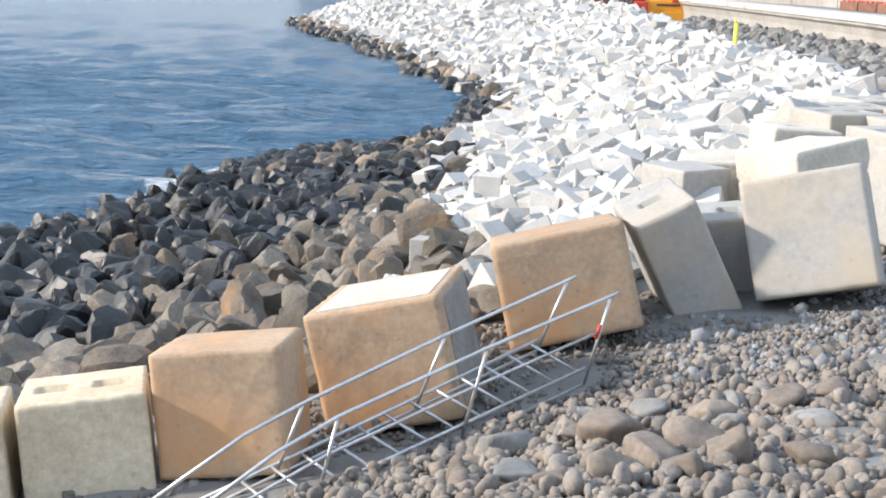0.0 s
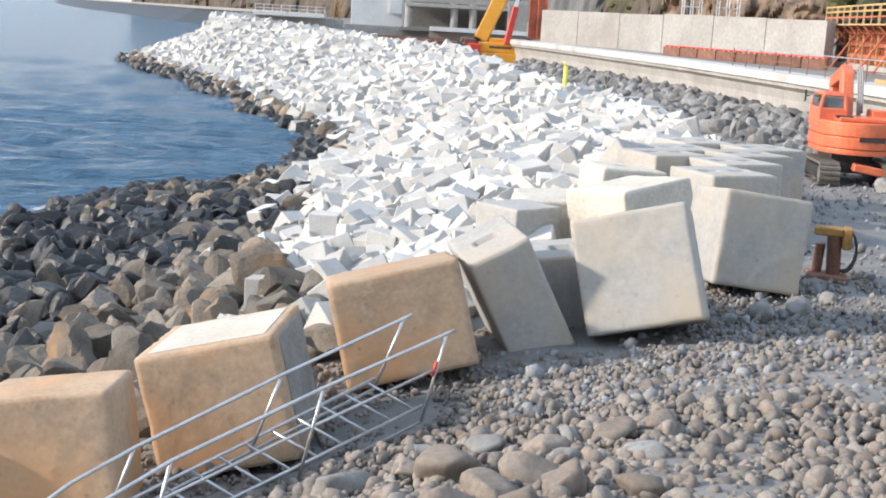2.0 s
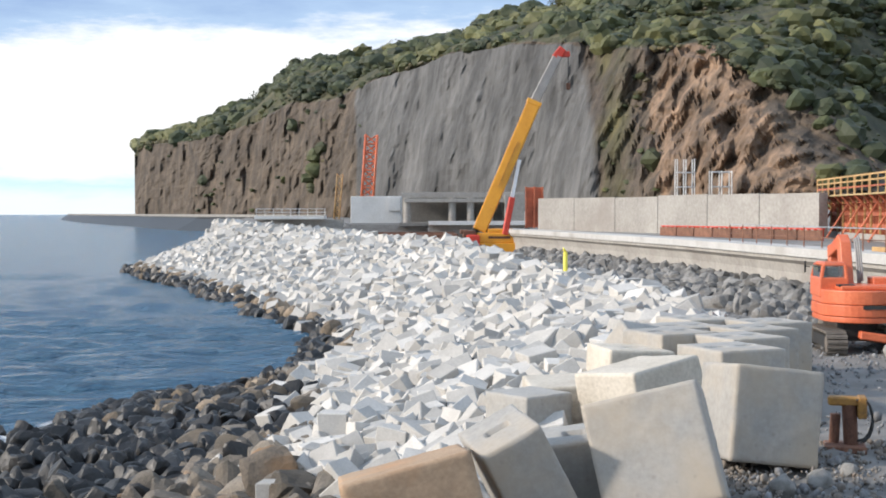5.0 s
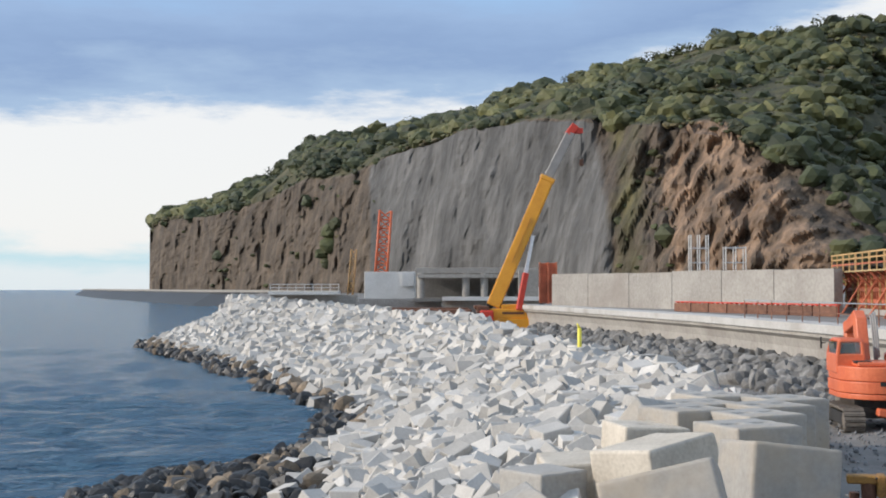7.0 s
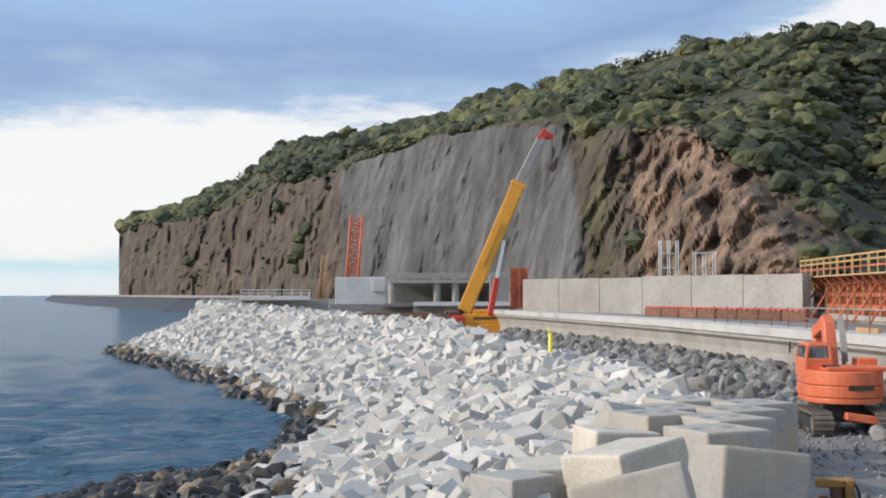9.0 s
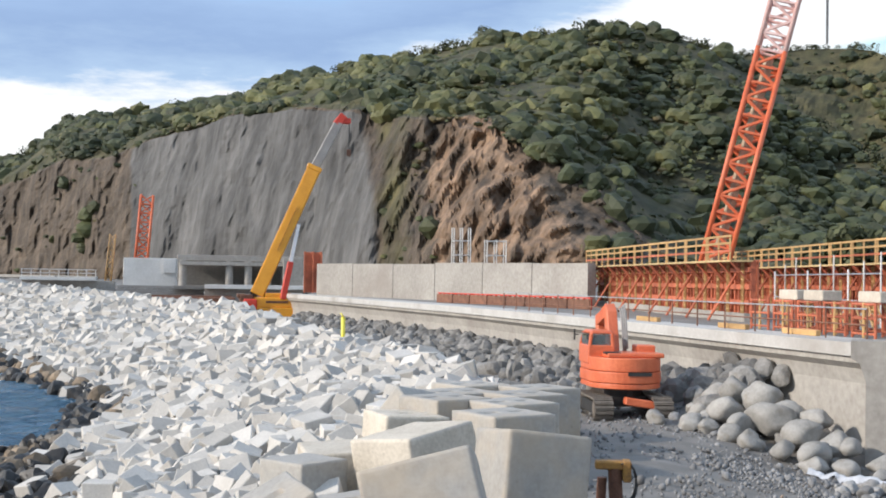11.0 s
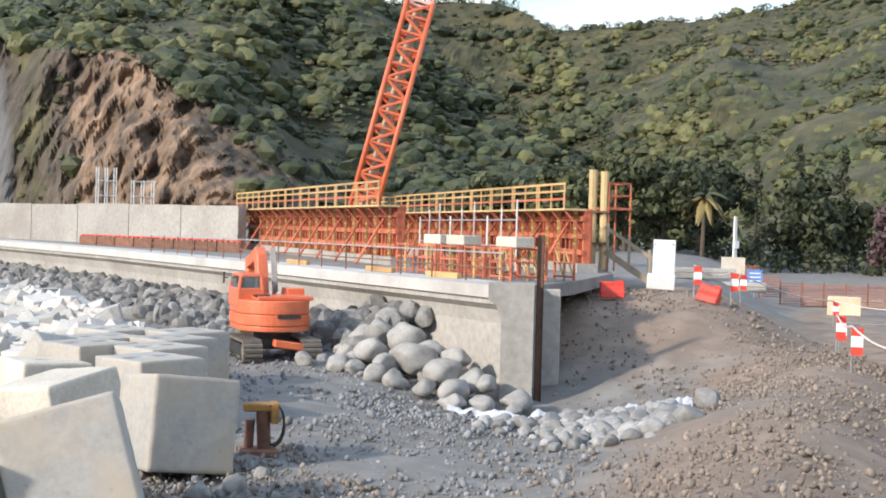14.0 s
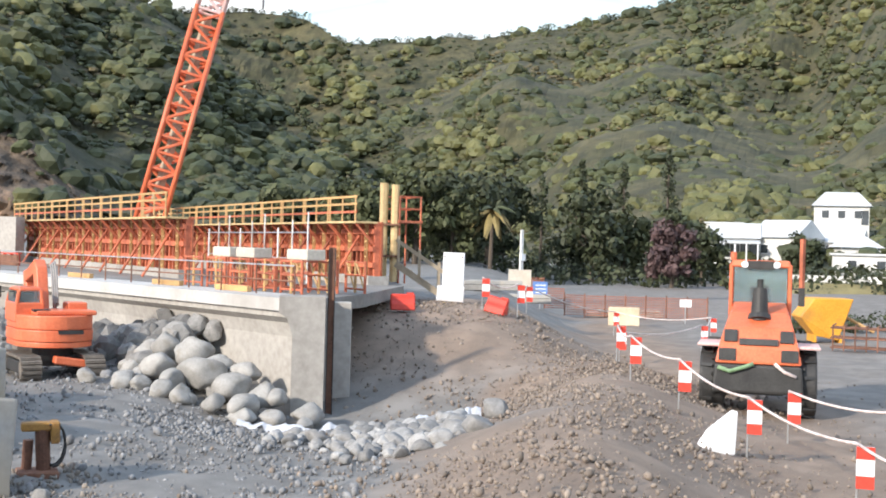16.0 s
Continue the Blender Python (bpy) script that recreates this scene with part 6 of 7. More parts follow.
# ---------------------------------------------------------------- red water-filled barriers, white panel, stair
def barrier(x, y, turn, w, tilt=0):
    ob = thing("plastic_barrier", "red water-filled plastic road barrier", "barrier", pose(x, y, ground_at(x, y), 0, tilt, turn), group="plastic barriers")
    part("body", Mesh().prism([(-0.25, 0), (0.25, 0), (0.22, 0.2), (0.12, 0.3), (0.1, 0.46), (-0.1, 0.46), (-0.12, 0.3), (-0.22, 0.2)], -w / 2, w / 2, pose(0, 0, 0, 0, 0, 90)), M_RED, ob, bevel=0.03)
    part("socket", Mesh().box((w * 0.3, 0, 0.48), (0.2, 0.12, 0.05)), M_RED, ob)


barrier(20.3, 28.9, -32, 0.7)
barrier(22.45, 27.35, -55, 0.6, 14)
panel = thing("sheet_sign", "white plastic panel with a bent lower half", "panel", pose(23.65, 31.0, 1.62, 0, 0, -37.5))
part("upper_sheet", Mesh().box((0.04, 0, 0.98), (0.68, 0.05, 1.15), turn=(0, 1, 0)), M_WHITE, panel, bevel=0.02)
part("lower_sheet", Mesh().box((-0.04, -0.08, 0.25), (0.86, 0.05, 0.5), turn=(18, 3, 0)), M_WHITE, panel, bevel=0.02)
for x in (-0.25, 0.3):
    part("fixing", Mesh().rod((x, -0.05, 1.42), (x, 0.0, 1.42), 0.03, sides=8), M_GREY_PAINT, panel)
    part("stand", Mesh().box((x, 0.1, 0.6), (0.06, 0.06, 1.3)), M_WOOD, panel)
stair = thing("timber_stair", "rough timber site stair with a handrail", "stair", pose(23.9, 33.3, 1.75, 0, 0, -35))
for i in range(6):
    part("tread", Mesh().box((-0.55 + 0.26 * i, 0, 0.95 - 0.17 * i), (0.28, 0.8, 0.05)), M_OLD_WOOD, stair)
for yy in (-0.4, 0.4):
    part("stringer", Mesh().box((0.1, yy, 0.48), (1.9, 0.06, 0.2), turn=(0, 33, 0)), M_OLD_WOOD, stair)
    part("handrail", Mesh().box((0.1, yy, 1.28), (1.9, 0.05, 0.12), turn=(0, 33, 0)), M_OLD_WOOD, stair)
    for x in (-0.6, 0.1, 0.75):
        part("baluster", Mesh().box((x, yy, 0.85 - 0.62 * x + 0.2), (0.08, 0.06, 1.0)), M_OLD_WOOD, stair)

# ---------------------------------------------------------------- beyond the tape: skip, bars, fence, signs
M_SKIP = mat("worn_yellow_skip", (0.62, 0.26, 0.02), (0.80, 0.40, 0.05), rough=0.55, size=0.9, bump=0.1, stain=(0.40, 0.20, 0.06), stain_at=0.62)
skip = thing("concrete_skip", "worn yellow concrete skip resting on the ground", "skip", pose(42.0, 30.4, ground_at(42.0, 30.4), 0, 0, -40))
part("bowl", Mesh().add([(-0.5, -0.6, 0.25), (0.4, -0.6, 0.1), (0.4, 0.6, 0.1), (-0.5, 0.6, 0.25), (-1.15, -0.85, 1.0), (0.9, -0.85, 1.75), (0.9, 0.85, 1.75), (-1.15, 0.85, 1.0), (-0.6, -0.85, 1.75), (-0.6, 0.85, 1.75)],
                        [(3, 2, 1, 0), (0, 1, 5, 8, 4), (2, 3, 7, 9, 6), (1, 2, 6, 5), (0, 4, 7, 3), (4, 8, 9, 7), (8, 5, 6, 9)]), M_SKIP, skip, bevel=0.03)
for x in (-0.5, 0.5):
    part("leg", Mesh().box((x, 0, 0.15), (0.1, 1.2, 0.3)), M_SKIP, skip)
part("arm", Mesh().rod((0.85, 0, 1.0), (1.9, -0.2, 0.45), 0.06, sides=8), M_RAIL_YELLOW, skip)
bars = thing("rebar_cage", "rusty reinforcement cage lying on the ground", "rebar", pose(39.2, 25.6, ground_at(39.2, 25.6), 0, 0, -60))
for j in range(5):
    for k in range(3):
        part("bar", Mesh().rod((-2.0, -0.5 + 0.25 * j, 0.15 + 0.35 * k), (2.0, -0.5 + 0.25 * j, 0.15 + 0.35 * k), 0.03, sides=5), M_RUST, bars)
for i in range(11):
    part("stirrup", Mesh().tube([(-1.9 + 0.38 * i, -0.55, 0.05), (-1.9 + 0.38 * i, -0.55, 0.95), (-1.9 + 0.38 * i, 0.55, 0.95)], 0.03, 5), M_RUST, bars)

M_NET = mat("orange_plastic_net", (0.28, 0.10, 0.06), (0.42, 0.17, 0.10), rough=0.7, size=0.5, bump=0.0, vary=0.2)
fence = thing("mesh_fence", "orange plastic mesh fence along the site's edge", "fence")
fa, fb = Vector((40.6, 47.2, 0)), Vector((47.2, 41.0, 0))
for i in range(10):
    p = fa.lerp(fb, i / 9)
    part("post", Mesh().rod((p.x, p.y, ground_at(p.x, p.y)), (p.x, p.y, ground_at(p.x, p.y) + 1.25), 0.03, sides=6), M_RUST, fence)
for i in range(9):
    p, q = fa.lerp(fb, i / 9), fa.lerp(fb, (i + 1) / 9)
    net = Mesh()
    z = ground_at(p.x, p.y) + 0.15
    for k in range(9):
        net.rod((p.x, p.y, z + 0.12 * k), (q.x, q.y, z + 0.12 * k), 0.018, sides=4)
    for k in range(9):
        r = p.lerp(q, (k + 0.5) / 9)
        net.rod((r.x, r.y, z), (r.x, r.y, z + 1.0), 0.016, sides=4)
    tagged(part("net", net, M_NET, fence), kind="stuff")
for x, y, z, w, h, m_, label in ((39.7, 45.0, 0.0, 0.72, 0.7, "blue", "small blue site notice board"), (44.6, 40.1, 0.0, 0.55, 0.36, "white", "small blank white sign"), (38.9, 45.6, 0.0, 1.1, 0.8, "cream", "cream board leaning at the fence")):
    mm = {"blue": mat("blue_sign", (0.08, 0.16, 0.42), (0.16, 0.28, 0.55), size=0.4, bump=0), "white": M_WHITE, "cream": M_BUFF}[m_]
    z0 = ground_at(x, y)
    ob = thing("site_sign", label, "sign", pose(x, y, z0, 0, 0, -42))
    part("plate", Mesh().box((0, 0, 1.0), (w, 0.04, h)), mm, ob)
    part("stake", Mesh().rod((0, 0.04, 0), (0, 0.04, 1.2), 0.025, sides=6), M_STEEL, ob)
    if m_ == "blue":
        for k in range(3):
            part("text_bar", Mesh().box((0.02, -0.025, 0.82 + 0.18 * k), (0.5, 0.01, 0.05)), M_WHITE, ob)
box_ = thing("precast_box", "pale brown precast concrete box", "precast box", pose(40.5, 40.1, ground_at(40.5, 40.1), 0, 0, -45))
part("shell", Mesh().box((0, 0, 0.42), (1.4, 0.9, 0.84)), M_CREAM_CONCRETE, box_, bevel=0.03)
for i, (x, y, w) in enumerate(((37.5, 43.5, 2.4), (35.0, 43.0, 3.0), (45.5, 45.0, 4.0), (33.0, 41.5, 2.0))):
    ob = thing("kerb_stack", "low stack of grey kerb stones", "kerb stones", pose(x, y, ground_at(x, y), 0, 0, -45 + 8 * i), group="kerb stacks")
    part("kerb", Mesh().box((0, 0, 0.12), (w, 0.4, 0.24)), M_WALL, ob, bevel=0.02)
    part("kerb", Mesh().box((0.2, 0.0, 0.34), (w * 0.8, 0.35, 0.18)), M_CONCRETE, ob, bevel=0.02)
mast = thing("red_mast", "red painted steel mast behind the loader", "mast", pose(48.0, 36.05, ground_at(48, 36.05)))
part("pole", Mesh().box((0, 0, 2.1), (0.18, 0.18, 4.2)), M_FORM, mast)
part("foot", Mesh().box((0, 0, 0.05), (0.8, 0.8, 0.1)), M_RUST, mast)
lamp = thing("pole_mast", "pale slotted concrete pole near the trees", "pole", pose(58.45, 68.4, ground_at(58.45, 68.4) - 0.1))
part("shaft", Mesh().box((0, 0, 2.1), (0.28, 0.2, 4.2), taper=0.7), M_PALE_WALL, lamp)
part("fitting", Mesh().box((0, -0.12, 2.2), (0.4, 0.2, 0.5)), M_WHITE, lamp)

# ---------------------------------------------------------------- trees in the mouth of the valley
M_PURPLE = leaf_material("purple_brown_leaves", (0.05, 0.028, 0.03), (0.12, 0.07, 0.065))
M_PALM = leaf_material("dry_palm_fronds", (0.10, 0.085, 0.03), (0.26, 0.19, 0.07))
rng = np.random.default_rng(91)


def broadleaf(x, y, height, radius, material, label, droop=0.0):
    z = ground_at(x, y)
    ob = thing("tree", label, "tree", Matrix.Translation((x, y, z - 0.1)), group="trees in the valley mouth")
    part("trunk", Mesh().rod((0, 0, 0), (0.1, 0, height * 0.55), 0.035 * height, 0.015 * height, sides=8), M_BARK, ob)
    crown = Mesh()
    for i in range(7):
        a, h = rng.uniform(0, 6.28), rng.uniform(0.3, 0.55) * height
        tip = (0.6 * radius * math.cos(a), 0.6 * radius * math.sin(a), h + 0.25 * height)
        part("limb", Mesh().rod((0, 0, h), tip, 0.012 * height, 0.004 * height, sides=6), M_BARK, ob)
    for i in range(34):
        a, u = rng.uniform(0, 6.28), rng.uniform(0.05, 1)
        h = height * (0.22 + 0.74 * u)
        rr = radius * math.sqrt(max(0.05, 1 - ((u - 0.4) / 0.65) ** 2)) * rng.uniform(0.35, 0.95)
        s = radius * rng.uniform(0.22, 0.42)
        leaf_cluster(crown, rng, (rr * math.cos(a), rr * math.sin(a), h - droop * rr), (s, s, s * rng.uniform(0.7, 1.2)), 60, 0.17 * radius ** 0.5)
    part("crown", crown, material, ob)


def conifer(x, y, height, radius, label):
    z = ground_at(x, y)
    ob = thing("conifer", label, "tree", Matrix.Translation((x, y, z - 0.1)), group="conifers in the valley mouth")
    part("trunk", Mesh().rod((0, 0, 0), (0, 0, height * 0.95), 0.02 * height, 0.004 * height, sides=8), M_BARK, ob)
    crown = Mesh()
    for i in range(46):
        u = (i + 0.5) / 46
        h, rr, a = height * (0.12 + 0.88 * u), radius * (1 - u) ** 0.75 * rng.uniform(0.35, 0.9), rng.uniform(0, 6.28)
        s = radius * (0.16 + 0.28 * (1 - u))
        leaf_cluster(crown, rng, (rr * math.cos(a), rr * math.sin(a), h), (s, s, s * 0.9), 34, 0.16)
    part("crown", crown, M_LEAF_DARK, ob)


def palm(x, y, height):
    z = ground_at(x, y)
    ob = thing("palm_tree", "palm tree with dry drooping yellow fronds", "palm", Matrix.Translation((x, y, z - 0.1)))
    part("trunk", Mesh().rod((0, 0, 0), (0.15, 0, height * 0.75), 0.18, 0.12, sides=8), M_BARK, ob)
    top = Vector((0.15, 0, height * 0.75))
    for i in range(26):
        a, rise = rng.uniform(0, 6.28), rng.uniform(-0.8, 1.0)
        fr = Mesh()
        pts = [top + Vector((math.cos(a) * 1.9 * s, math.sin(a) * 1.9 * s, 1.5 * rise * s - 1.5 * s * s)) for s in np.linspace(0, 1, 8)]
        side = Vector((-math.sin(a), math.cos(a), 0))
        v, f = [], []
        for k, p in enumerate(pts):
            wd = 0.28 * math.sin(math.pi * (0.12 + 0.86 * k / 7))
            v += [p - side * wd - Vector((0, 0, wd * 0.7)), p, p + side * wd - Vector((0, 0, wd * 0.7))]
        for k in range(7):
            f += [(3 * k, 3 * k + 1, 3 * k + 4, 3 * k + 3), (3 * k + 1, 3 * k + 2, 3 * k + 5, 3 * k + 4)]
        part("frond", fr.add([tuple(p) for p in v], f), M_PALM if rise < 0.5 else M_LEAF, ob)


for x, y, h, r, m_, label in ((58.3, 81.5, 7.2, 3.0, M_LEAF, "round bright green leafy tree"), (61.5, 80.8, 6.4, 2.8, M_LEAF, "round green leafy tree"), (66.5, 85.5, 7.6, 3.2, M_LEAF_DARK, "dark green leafy tree"),
                              (71.5, 88.5, 8.2, 3.4, M_LEAF_DARK, "dark leafy tree in the grove"), (76.5, 92.5, 8.4, 3.6, M_LEAF_DARK, "dark leafy tree in the grove"), (80.2, 83.8, 8.6, 3.7, M_LEAF_DARK, "large drooping dark green tree"),
                              (77.4, 71.2, 5.4, 2.1, M_PURPLE, "tree with purple-brown leaves"), (86.5, 86.0, 7.0, 3.2, M_LEAF, "green tree in the grove"), (90.6, 79.6, 5.0, 2.6, M_LEAF_DARK, "dark tree below the houses"),
                              (95.0, 86.5, 7.0, 3.0, M_LEAF_DARK, "dark tree below the houses"), (54.0, 84.0, 6.5, 3.0, M_LEAF, "green leafy tree behind the poles"),
                              (103.5, 77.5, 5.2, 2.0, M_LEAF_DARK, "dark tree before the white houses"), (63.5, 90.0, 8.0, 3.6, M_LEAF, "tall green tree in the grove"), (50.0, 88.0, 6.0, 3.2, M_LEAF, "green leafy tree behind the formwork")):
    broadleaf(x, y, h, r, m_, label, 0.25 if "drooping" in label else 0.0)
for x, y, h, r in ((89.0, 94.7, 12.4, 1.9), (92.2, 91.8, 12.2, 1.8), (95.3, 88.5, 13.6, 2.0), (90.6, 93.4, 10.6, 1.6), (85.5, 97.0, 10.5, 1.9), (81.0, 99.0, 9.0, 1.8)):
    conifer(x, y, h, r, "tall dark conifer in the grove")
palm(63.0, 77.6, 6.4)
under = Mesh()
for _ in range(420):
    az, r = radians(rng.uniform(27, 58)), rng.uniform(105, 150)
    x, y, s = r * math.sin(az), r * math.cos(az), rng.uniform(0.7, 1.8)
    leaf_cluster(under, rng, (x, y, ground_at(x, y) + s * 0.5), (s * 1.3, s * 1.3, s), 36, 0.22 * s ** 0.6)
tagged(part("valley_undergrowth", under, M_LEAF_DARK), "dark undergrowth below the trees", "undergrowth", kind="stuff")

# ---------------------------------------------------------------- white houses on the slope
M_HOUSE = mat("white_house_render", (0.55, 0.54, 0.51), (0.68, 0.67, 0.64), size=1.5, bump=0.05)
M_ROOF = mat("pale_metal_roof", (0.48, 0.49, 0.49), (0.62, 0.63, 0.63), rough=0.5, size=1.0, bump=0.05)
M_PANE = mat("dark_window_pane", (0.03, 0.035, 0.04), (0.09, 0.10, 0.11), rough=0.1, size=1.0, bump=0.0)


def house(x, y, z, w, d, h, turn, roof, label, windows=3, veranda=False):
    ob = thing("house", label, "house", pose(x, y, z, 0, 0, turn), group="houses on the slope")
    part("wall", Mesh().box((0, 0, h / 2 - 1.5), (w, d, h + 3.0)), M_HOUSE, ob)
    if roof == "flat":
        part("roof", Mesh().box((0, 0, h + 0.12), (w + 0.6, d + 0.6, 0.24)), M_ROOF, ob)
    else:
        part("roof", Mesh().add([(-w / 2 - .4, -d / 2 - .5, h), (w / 2 + .4, -d / 2 - .5, h), (w / 2 + .4, d / 2 + .5, h), (-w / 2 - .4, d / 2 + .5, h), (-w / 2 + (1.4 if roof == "hip" else -.4), 0, h + 0.32 * d), (w / 2 - (1.4 if roof == "hip" else -.4), 0, h + 0.32 * d)],
                                [(3, 2, 1, 0), (0, 1, 5, 4), (2, 3, 4, 5), (1, 2, 5), (3, 0, 4)]), M_ROOF, ob)
    for i in range(windows):
        wx_ = (i - (windows - 1) / 2) * w / (windows + 0.4)
        win = part("window", Mesh().box((wx_, -d / 2 - 0.04, h * 0.55), (1.15, 0.12, 1.25)), M_WHITE, ob)
        part("pane", Mesh().box((wx_, -d / 2 - 0.11, h * 0.55), (0.95, 0.04, 1.05)), M_PANE, win)
    part("door", Mesh().box((w * 0.42, -d / 2 - 0.05, 1.0), (0.9, 0.1, 2.0)), M_PANE, ob)
    if veranda:
        v_ = part("veranda_roof", Mesh().box((0, -d / 2 - 1.1, h * 0.82), (w + 0.6, 2.4, 0.15), turn=(8, 0, 0)), M_ROOF, ob)
        for i in range(5):
            part("veranda_post", Mesh().box((-w / 2 + i * w / 4, -d / 2 - 2.1, h * 0.38), (0.16, 0.16, h * 0.8)), M_WHITE, v_)
        # dark sheet on the wall, painted shade under the veranda roof
        part("veranda_shade", Mesh().box((0, -d / 2 - 0.03, h * 0.4), (w * 0.94, 0.03, h * 0.62)), M_PANE, v_)


house(151.0, 107.0, 8.2, 7.4, 6.5, 2.6, -54, "hip", "white two-level house high on the slope", 3, False)
house(141.0, 119.8, 6.2, 5.0, 5.0, 1.8, -50, "flat", "small white house with arched openings", 4)
house(122.8, 102.5, 3.0, 5.4, 6.0, 2.6, -50, "gable", "white house with a columned veranda", 2, True)
house(126.8, 97.6, 2.6, 5.6, 7.0, 3.2, -80, "gable", "white gabled house among the others", 2)
house(134.7, 95.2, 3.4, 5.0, 6.0, 2.0, -62, "gable", "pale house with a low metal roof", 2)
house(124.5, 84.6, 1.4, 7.5, 5.0, 2.4, -56, "flat", "low white house with a flat roof", 2)
house(131.5, 91.0, 2.2, 4.6, 5.0, 2.6, -40, "hip", "white house behind the road", 2)

# raised road with a white barrier and a dry grass bank
M_GRASS = mat("dry_grass", (0.15, 0.125, 0.05), (0.30, 0.25, 0.11), size=1.2, bump=0.5, world_space=True)
ramp_path = [(83, 68.5), (88.5, 64.5), (93.5, 58.5), (97, 50)]
tagged(part("road_embankment", swept([(-9, -1.0), (-1.2, 1.25), (6, 1.25), (12, -1.0)], ramp_path[::-1]), M_GRASS), "dry grass bank below a raised road", "embankment", kind="structure")
tagged(part("road_barrier", swept([(4.6, 1.2), (4.6, 1.85), (4.85, 1.85), (4.85, 1.2)], ramp_path[::-1]), M_PALE_WALL), "white concrete road barrier", "barrier", kind="structure")
for x, y, s in ((48.5, 33.4, 0.9), (52.0, 33.0, 1.1), (50.0, 30.5, 0.9), (46.0, 34.5, 0.8), (55, 34.5, 1.0)):
    bush = thing("bush", "low dark green bush at the track's edge", "bush", Matrix.Translation((x, y, ground_at(x, y))), group="bushes by the road")
    bm_ = Mesh()
    for k in range(6):
        leaf_cluster(bm_, rng, (rng.normal(scale=0.6 * s), rng.normal(scale=0.6 * s), 0.4 * s), (0.6 * s, 0.6 * s, 0.5 * s), 60, 0.1)
    part("leaves", bm_, M_LEAF_DARK, bush)
    part("stem", Mesh().rod((0, 0, -0.1), (0, 0, 0.4), 0.05, 0.03, sides=6), M_BARK, bush)

# ---------------------------------------------------------------- works beyond the crane
portal = tagged(new("wall_portal"), "pale concrete portal block beyond the crane", "wall", kind="structure")
part("block", Mesh().box((-4.75, 127, 2.4), (5.1, 4.0, 5.1)), M_PALE_WALL, portal, bevel=0.03)
part("panel", Mesh().box((-2.9, 124.9, 4.2), (1.2, 0.3, 1.4)), M_PALE_WALL, portal)
gallery = tagged(new("wall_gallery"), "open concrete road gallery on round columns", "gallery", kind="structure")
part("slab", Mesh().box((3.8, 119.5, 4.95), (11.6, 5.0, 0.55)), M_WALL, gallery, bevel=0.02)
part("edge_beam", Mesh().box((3.8, 116.9, 4.45), (11.2, 0.4, 0.35)), M_WALL, gallery)
part("back_wall", Mesh().box((3.8, 122.5, 3.3), (11.6, 0.4, 3.0)), M_DECK, gallery)
part("floor_slab", Mesh().box((3.8, 118.5, 2.2), (12, 8, 0.3)), M_DECK, gallery)
for x in (-1.5, 2.75, 4.5, 6.3):
    part("column", Mesh().rod((x, 117.2, 2.3), (x, 117.2, 4.7), 0.36, sides=14), M_WALL, gallery, smooth=False)
part("end_wall", Mesh().box((8.6, 118.5, 3.5), (1.8, 5.0, 2.9)), M_WALL, gallery)
part("ledge", Mesh().box((5.2, 112, 2.35), (9.4, 2.0, 0.35)), M_PALE_WALL, gallery)
part("ledge_wall", Mesh().box((5.2, 112.5, 1.0), (9.4, 1.0, 2.4)), M_WALL, gallery)
low_wall = tagged(new("wall_low"), "low concrete wall with a railed ledge in the distance", "wall", kind="structure")
part("body", Mesh().box((-14.6, 147.5, 0.6), (10.2, 2.0, 3.8)), M_WALL, low_wall)
part("ledge", Mesh().box((-15.6, 146.4, 2.75), (8.2, 3.0, 0.35)), M_PALE_WALL, low_wall)
far_rail = thing("far_railing", "thin railing on the distant ledge", "railing")
for i in range(9):
    part("post", Mesh().rod((-19.5 + i, 145.2, 2.9), (-19.5 + i, 145.2, 3.75), 0.05, sides=5), M_STEEL, far_rail)
for z in (3.35, 3.75):
    part("rail", Mesh().rod((-19.6, 145.2, z), (-11.4, 145.2, z), 0.04, sides=5), M_STEEL, far_rail)
sheets = thing("stacked_sheets", "stack of grey metal sheets beyond the crane", "metal sheets", pose(-3.6, 117.5, 0))
for k in range(7):
    part("sheet", Mesh().box((0.15 * math.sin(3 * k), 0, 1.35 + 0.15 * k), (8.6 - 0.2 * k, 2.0, 0.12)), M_GREY_PAINT, sheets)
part("dunnage", Mesh().box((0, 0, 0.6), (8.0, 1.6, 1.36)), M_RUST, sheets)
rusty = thing("rusty_pontoon", "long rusty steel pontoon behind the armour cubes", "pontoon", pose(-1.0, 110.5, 0))
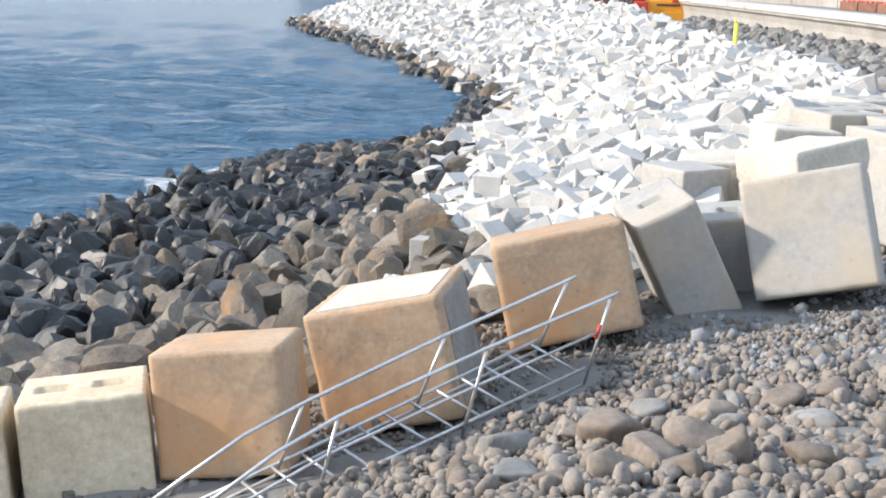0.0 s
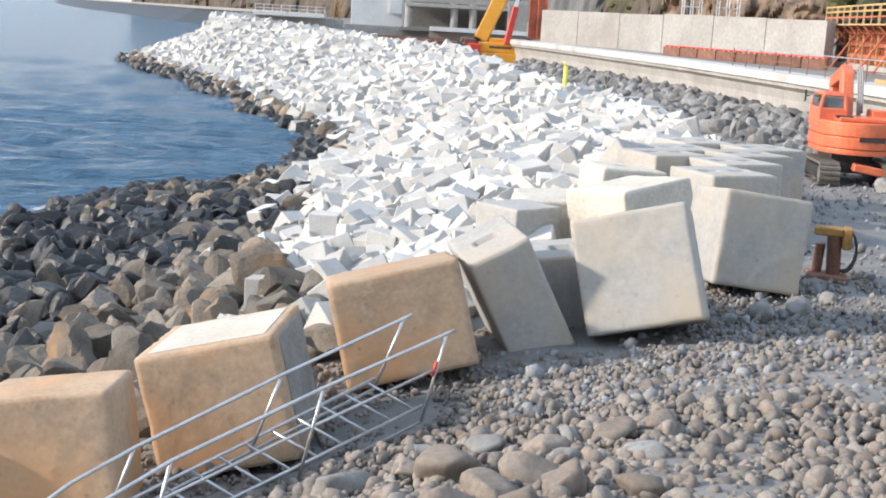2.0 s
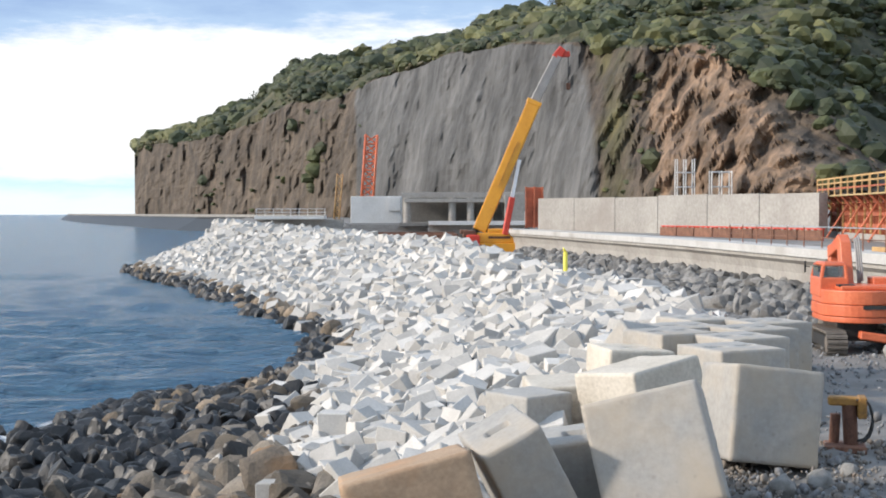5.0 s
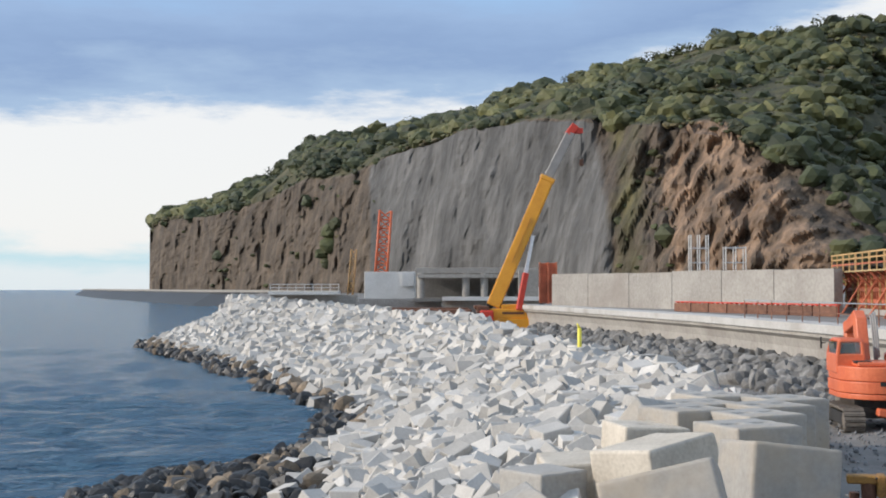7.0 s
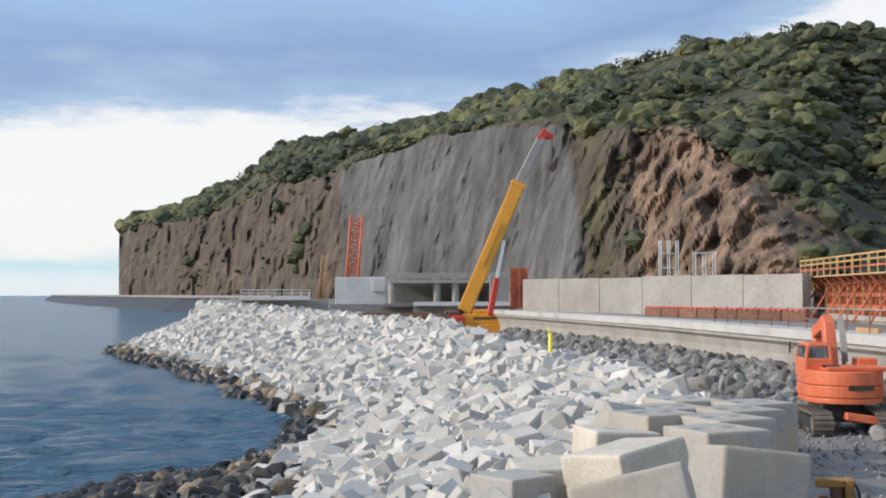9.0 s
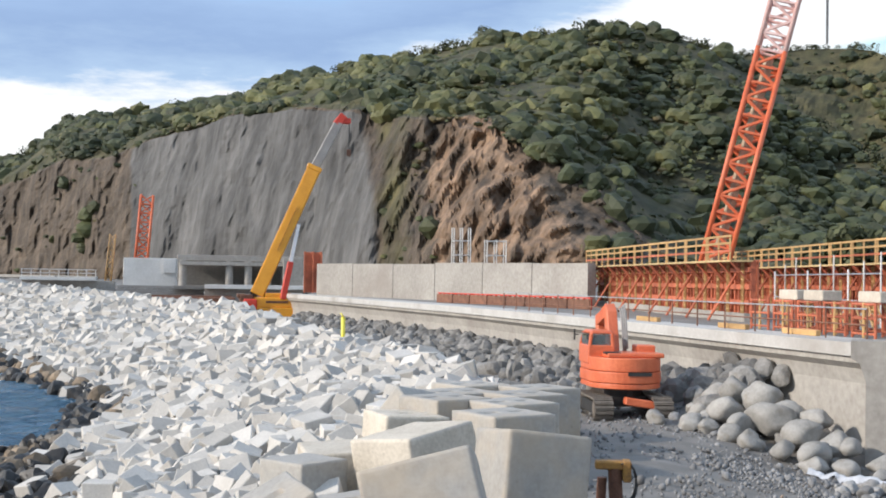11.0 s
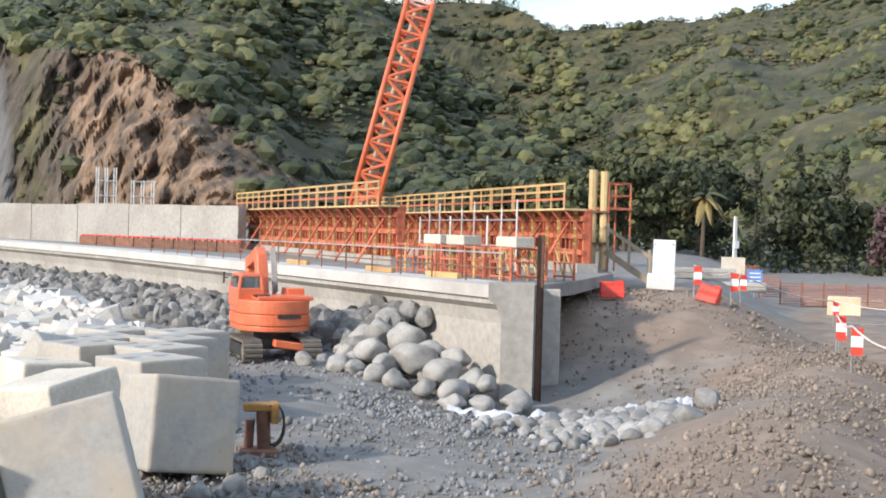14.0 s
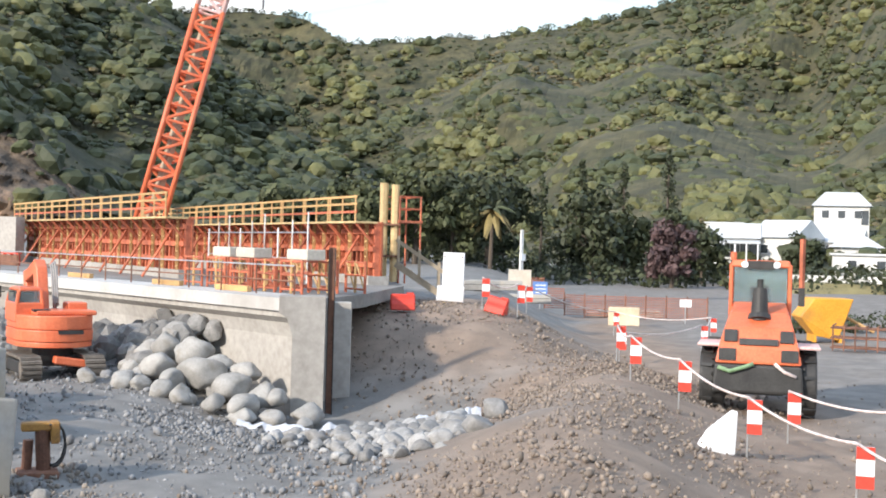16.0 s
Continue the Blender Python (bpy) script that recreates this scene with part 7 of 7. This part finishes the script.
part("hull", Mesh().box((0, 0, 0.7), (8.2, 2.2, 1.5)), M_RUST, rusty, bevel=0.08)
part("coaming", Mesh().box((0, 0, 1.5), (7.6, 1.8, 0.12)), M_RUST, rusty)
red_form = thing("formwork_panel", "tall red formwork closing the wall's far end", "formwork", pose(8.9, 99.2, 0))
part("skin", Mesh().box((0, 0, 3.7), (1.3, 0.4, 3.2)), M_FORM, red_form)
for x in (-0.65, 0.0, 0.65):
    part("rib", Mesh().box((x, -0.3, 3.7), (0.14, 0.25, 3.3)), M_FORM, red_form)
part("foot", Mesh().box((0, 0, 1.0), (1.8, 1.0, 2.0)), M_WALL, red_form)


def scaffold(x, y, w, z0, z1):
    ob = thing("scaffold_tower", "pale tube scaffold tower behind the wall", "scaffold", pose(x, y, 0), group="scaffold towers")
    for px in np.linspace(-w / 2, w / 2, 3):
        for py in (0, 0.8):
            part("standard", Mesh().rod((px, py, z0), (px, py, z1), 0.05, sides=5), M_STEEL, ob)
    for z in np.arange(z0 + 1.0, z1, 1.1):
        part("ledger", Mesh().rod((-w / 2, 0, z), (w / 2, 0, z), 0.04, sides=5), M_STEEL, ob)
        part("ledger", Mesh().rod((-w / 2, 0.8, z), (w / 2, 0.8, z), 0.04, sides=5), M_STEEL, ob)


scaffold(19.8, 93, 1.3, 2.0, 7.3)
scaffold(22.35, 92.3, 1.5, 2.0, 6.4)

# causeway that carries the old road round the cape
causeway = tagged(new("road_causeway"), "distant coast road on a causeway of dark rock", "road", kind="structure")
cw = [(-330, 1180), (-205, 800), (-128, 600), (-75, 450), (-36, 385)]
part("rock_base", swept([(-16, -4), (-7, 1.4), (-7, 1.9), (7, 1.9), (7, 1.4), (16, -4)], cw), M_BASALT, causeway)
part("parapet", swept([(6.2, 1.8), (6.2, 2.7), (6.9, 2.7), (6.9, 1.8)], cw), M_GREY_ROCK, causeway)
part("parapet", swept([(-6.9, 1.8), (-6.9, 2.7), (-6.2, 2.7), (-6.2, 1.8)], cw), M_GREY_ROCK, causeway)
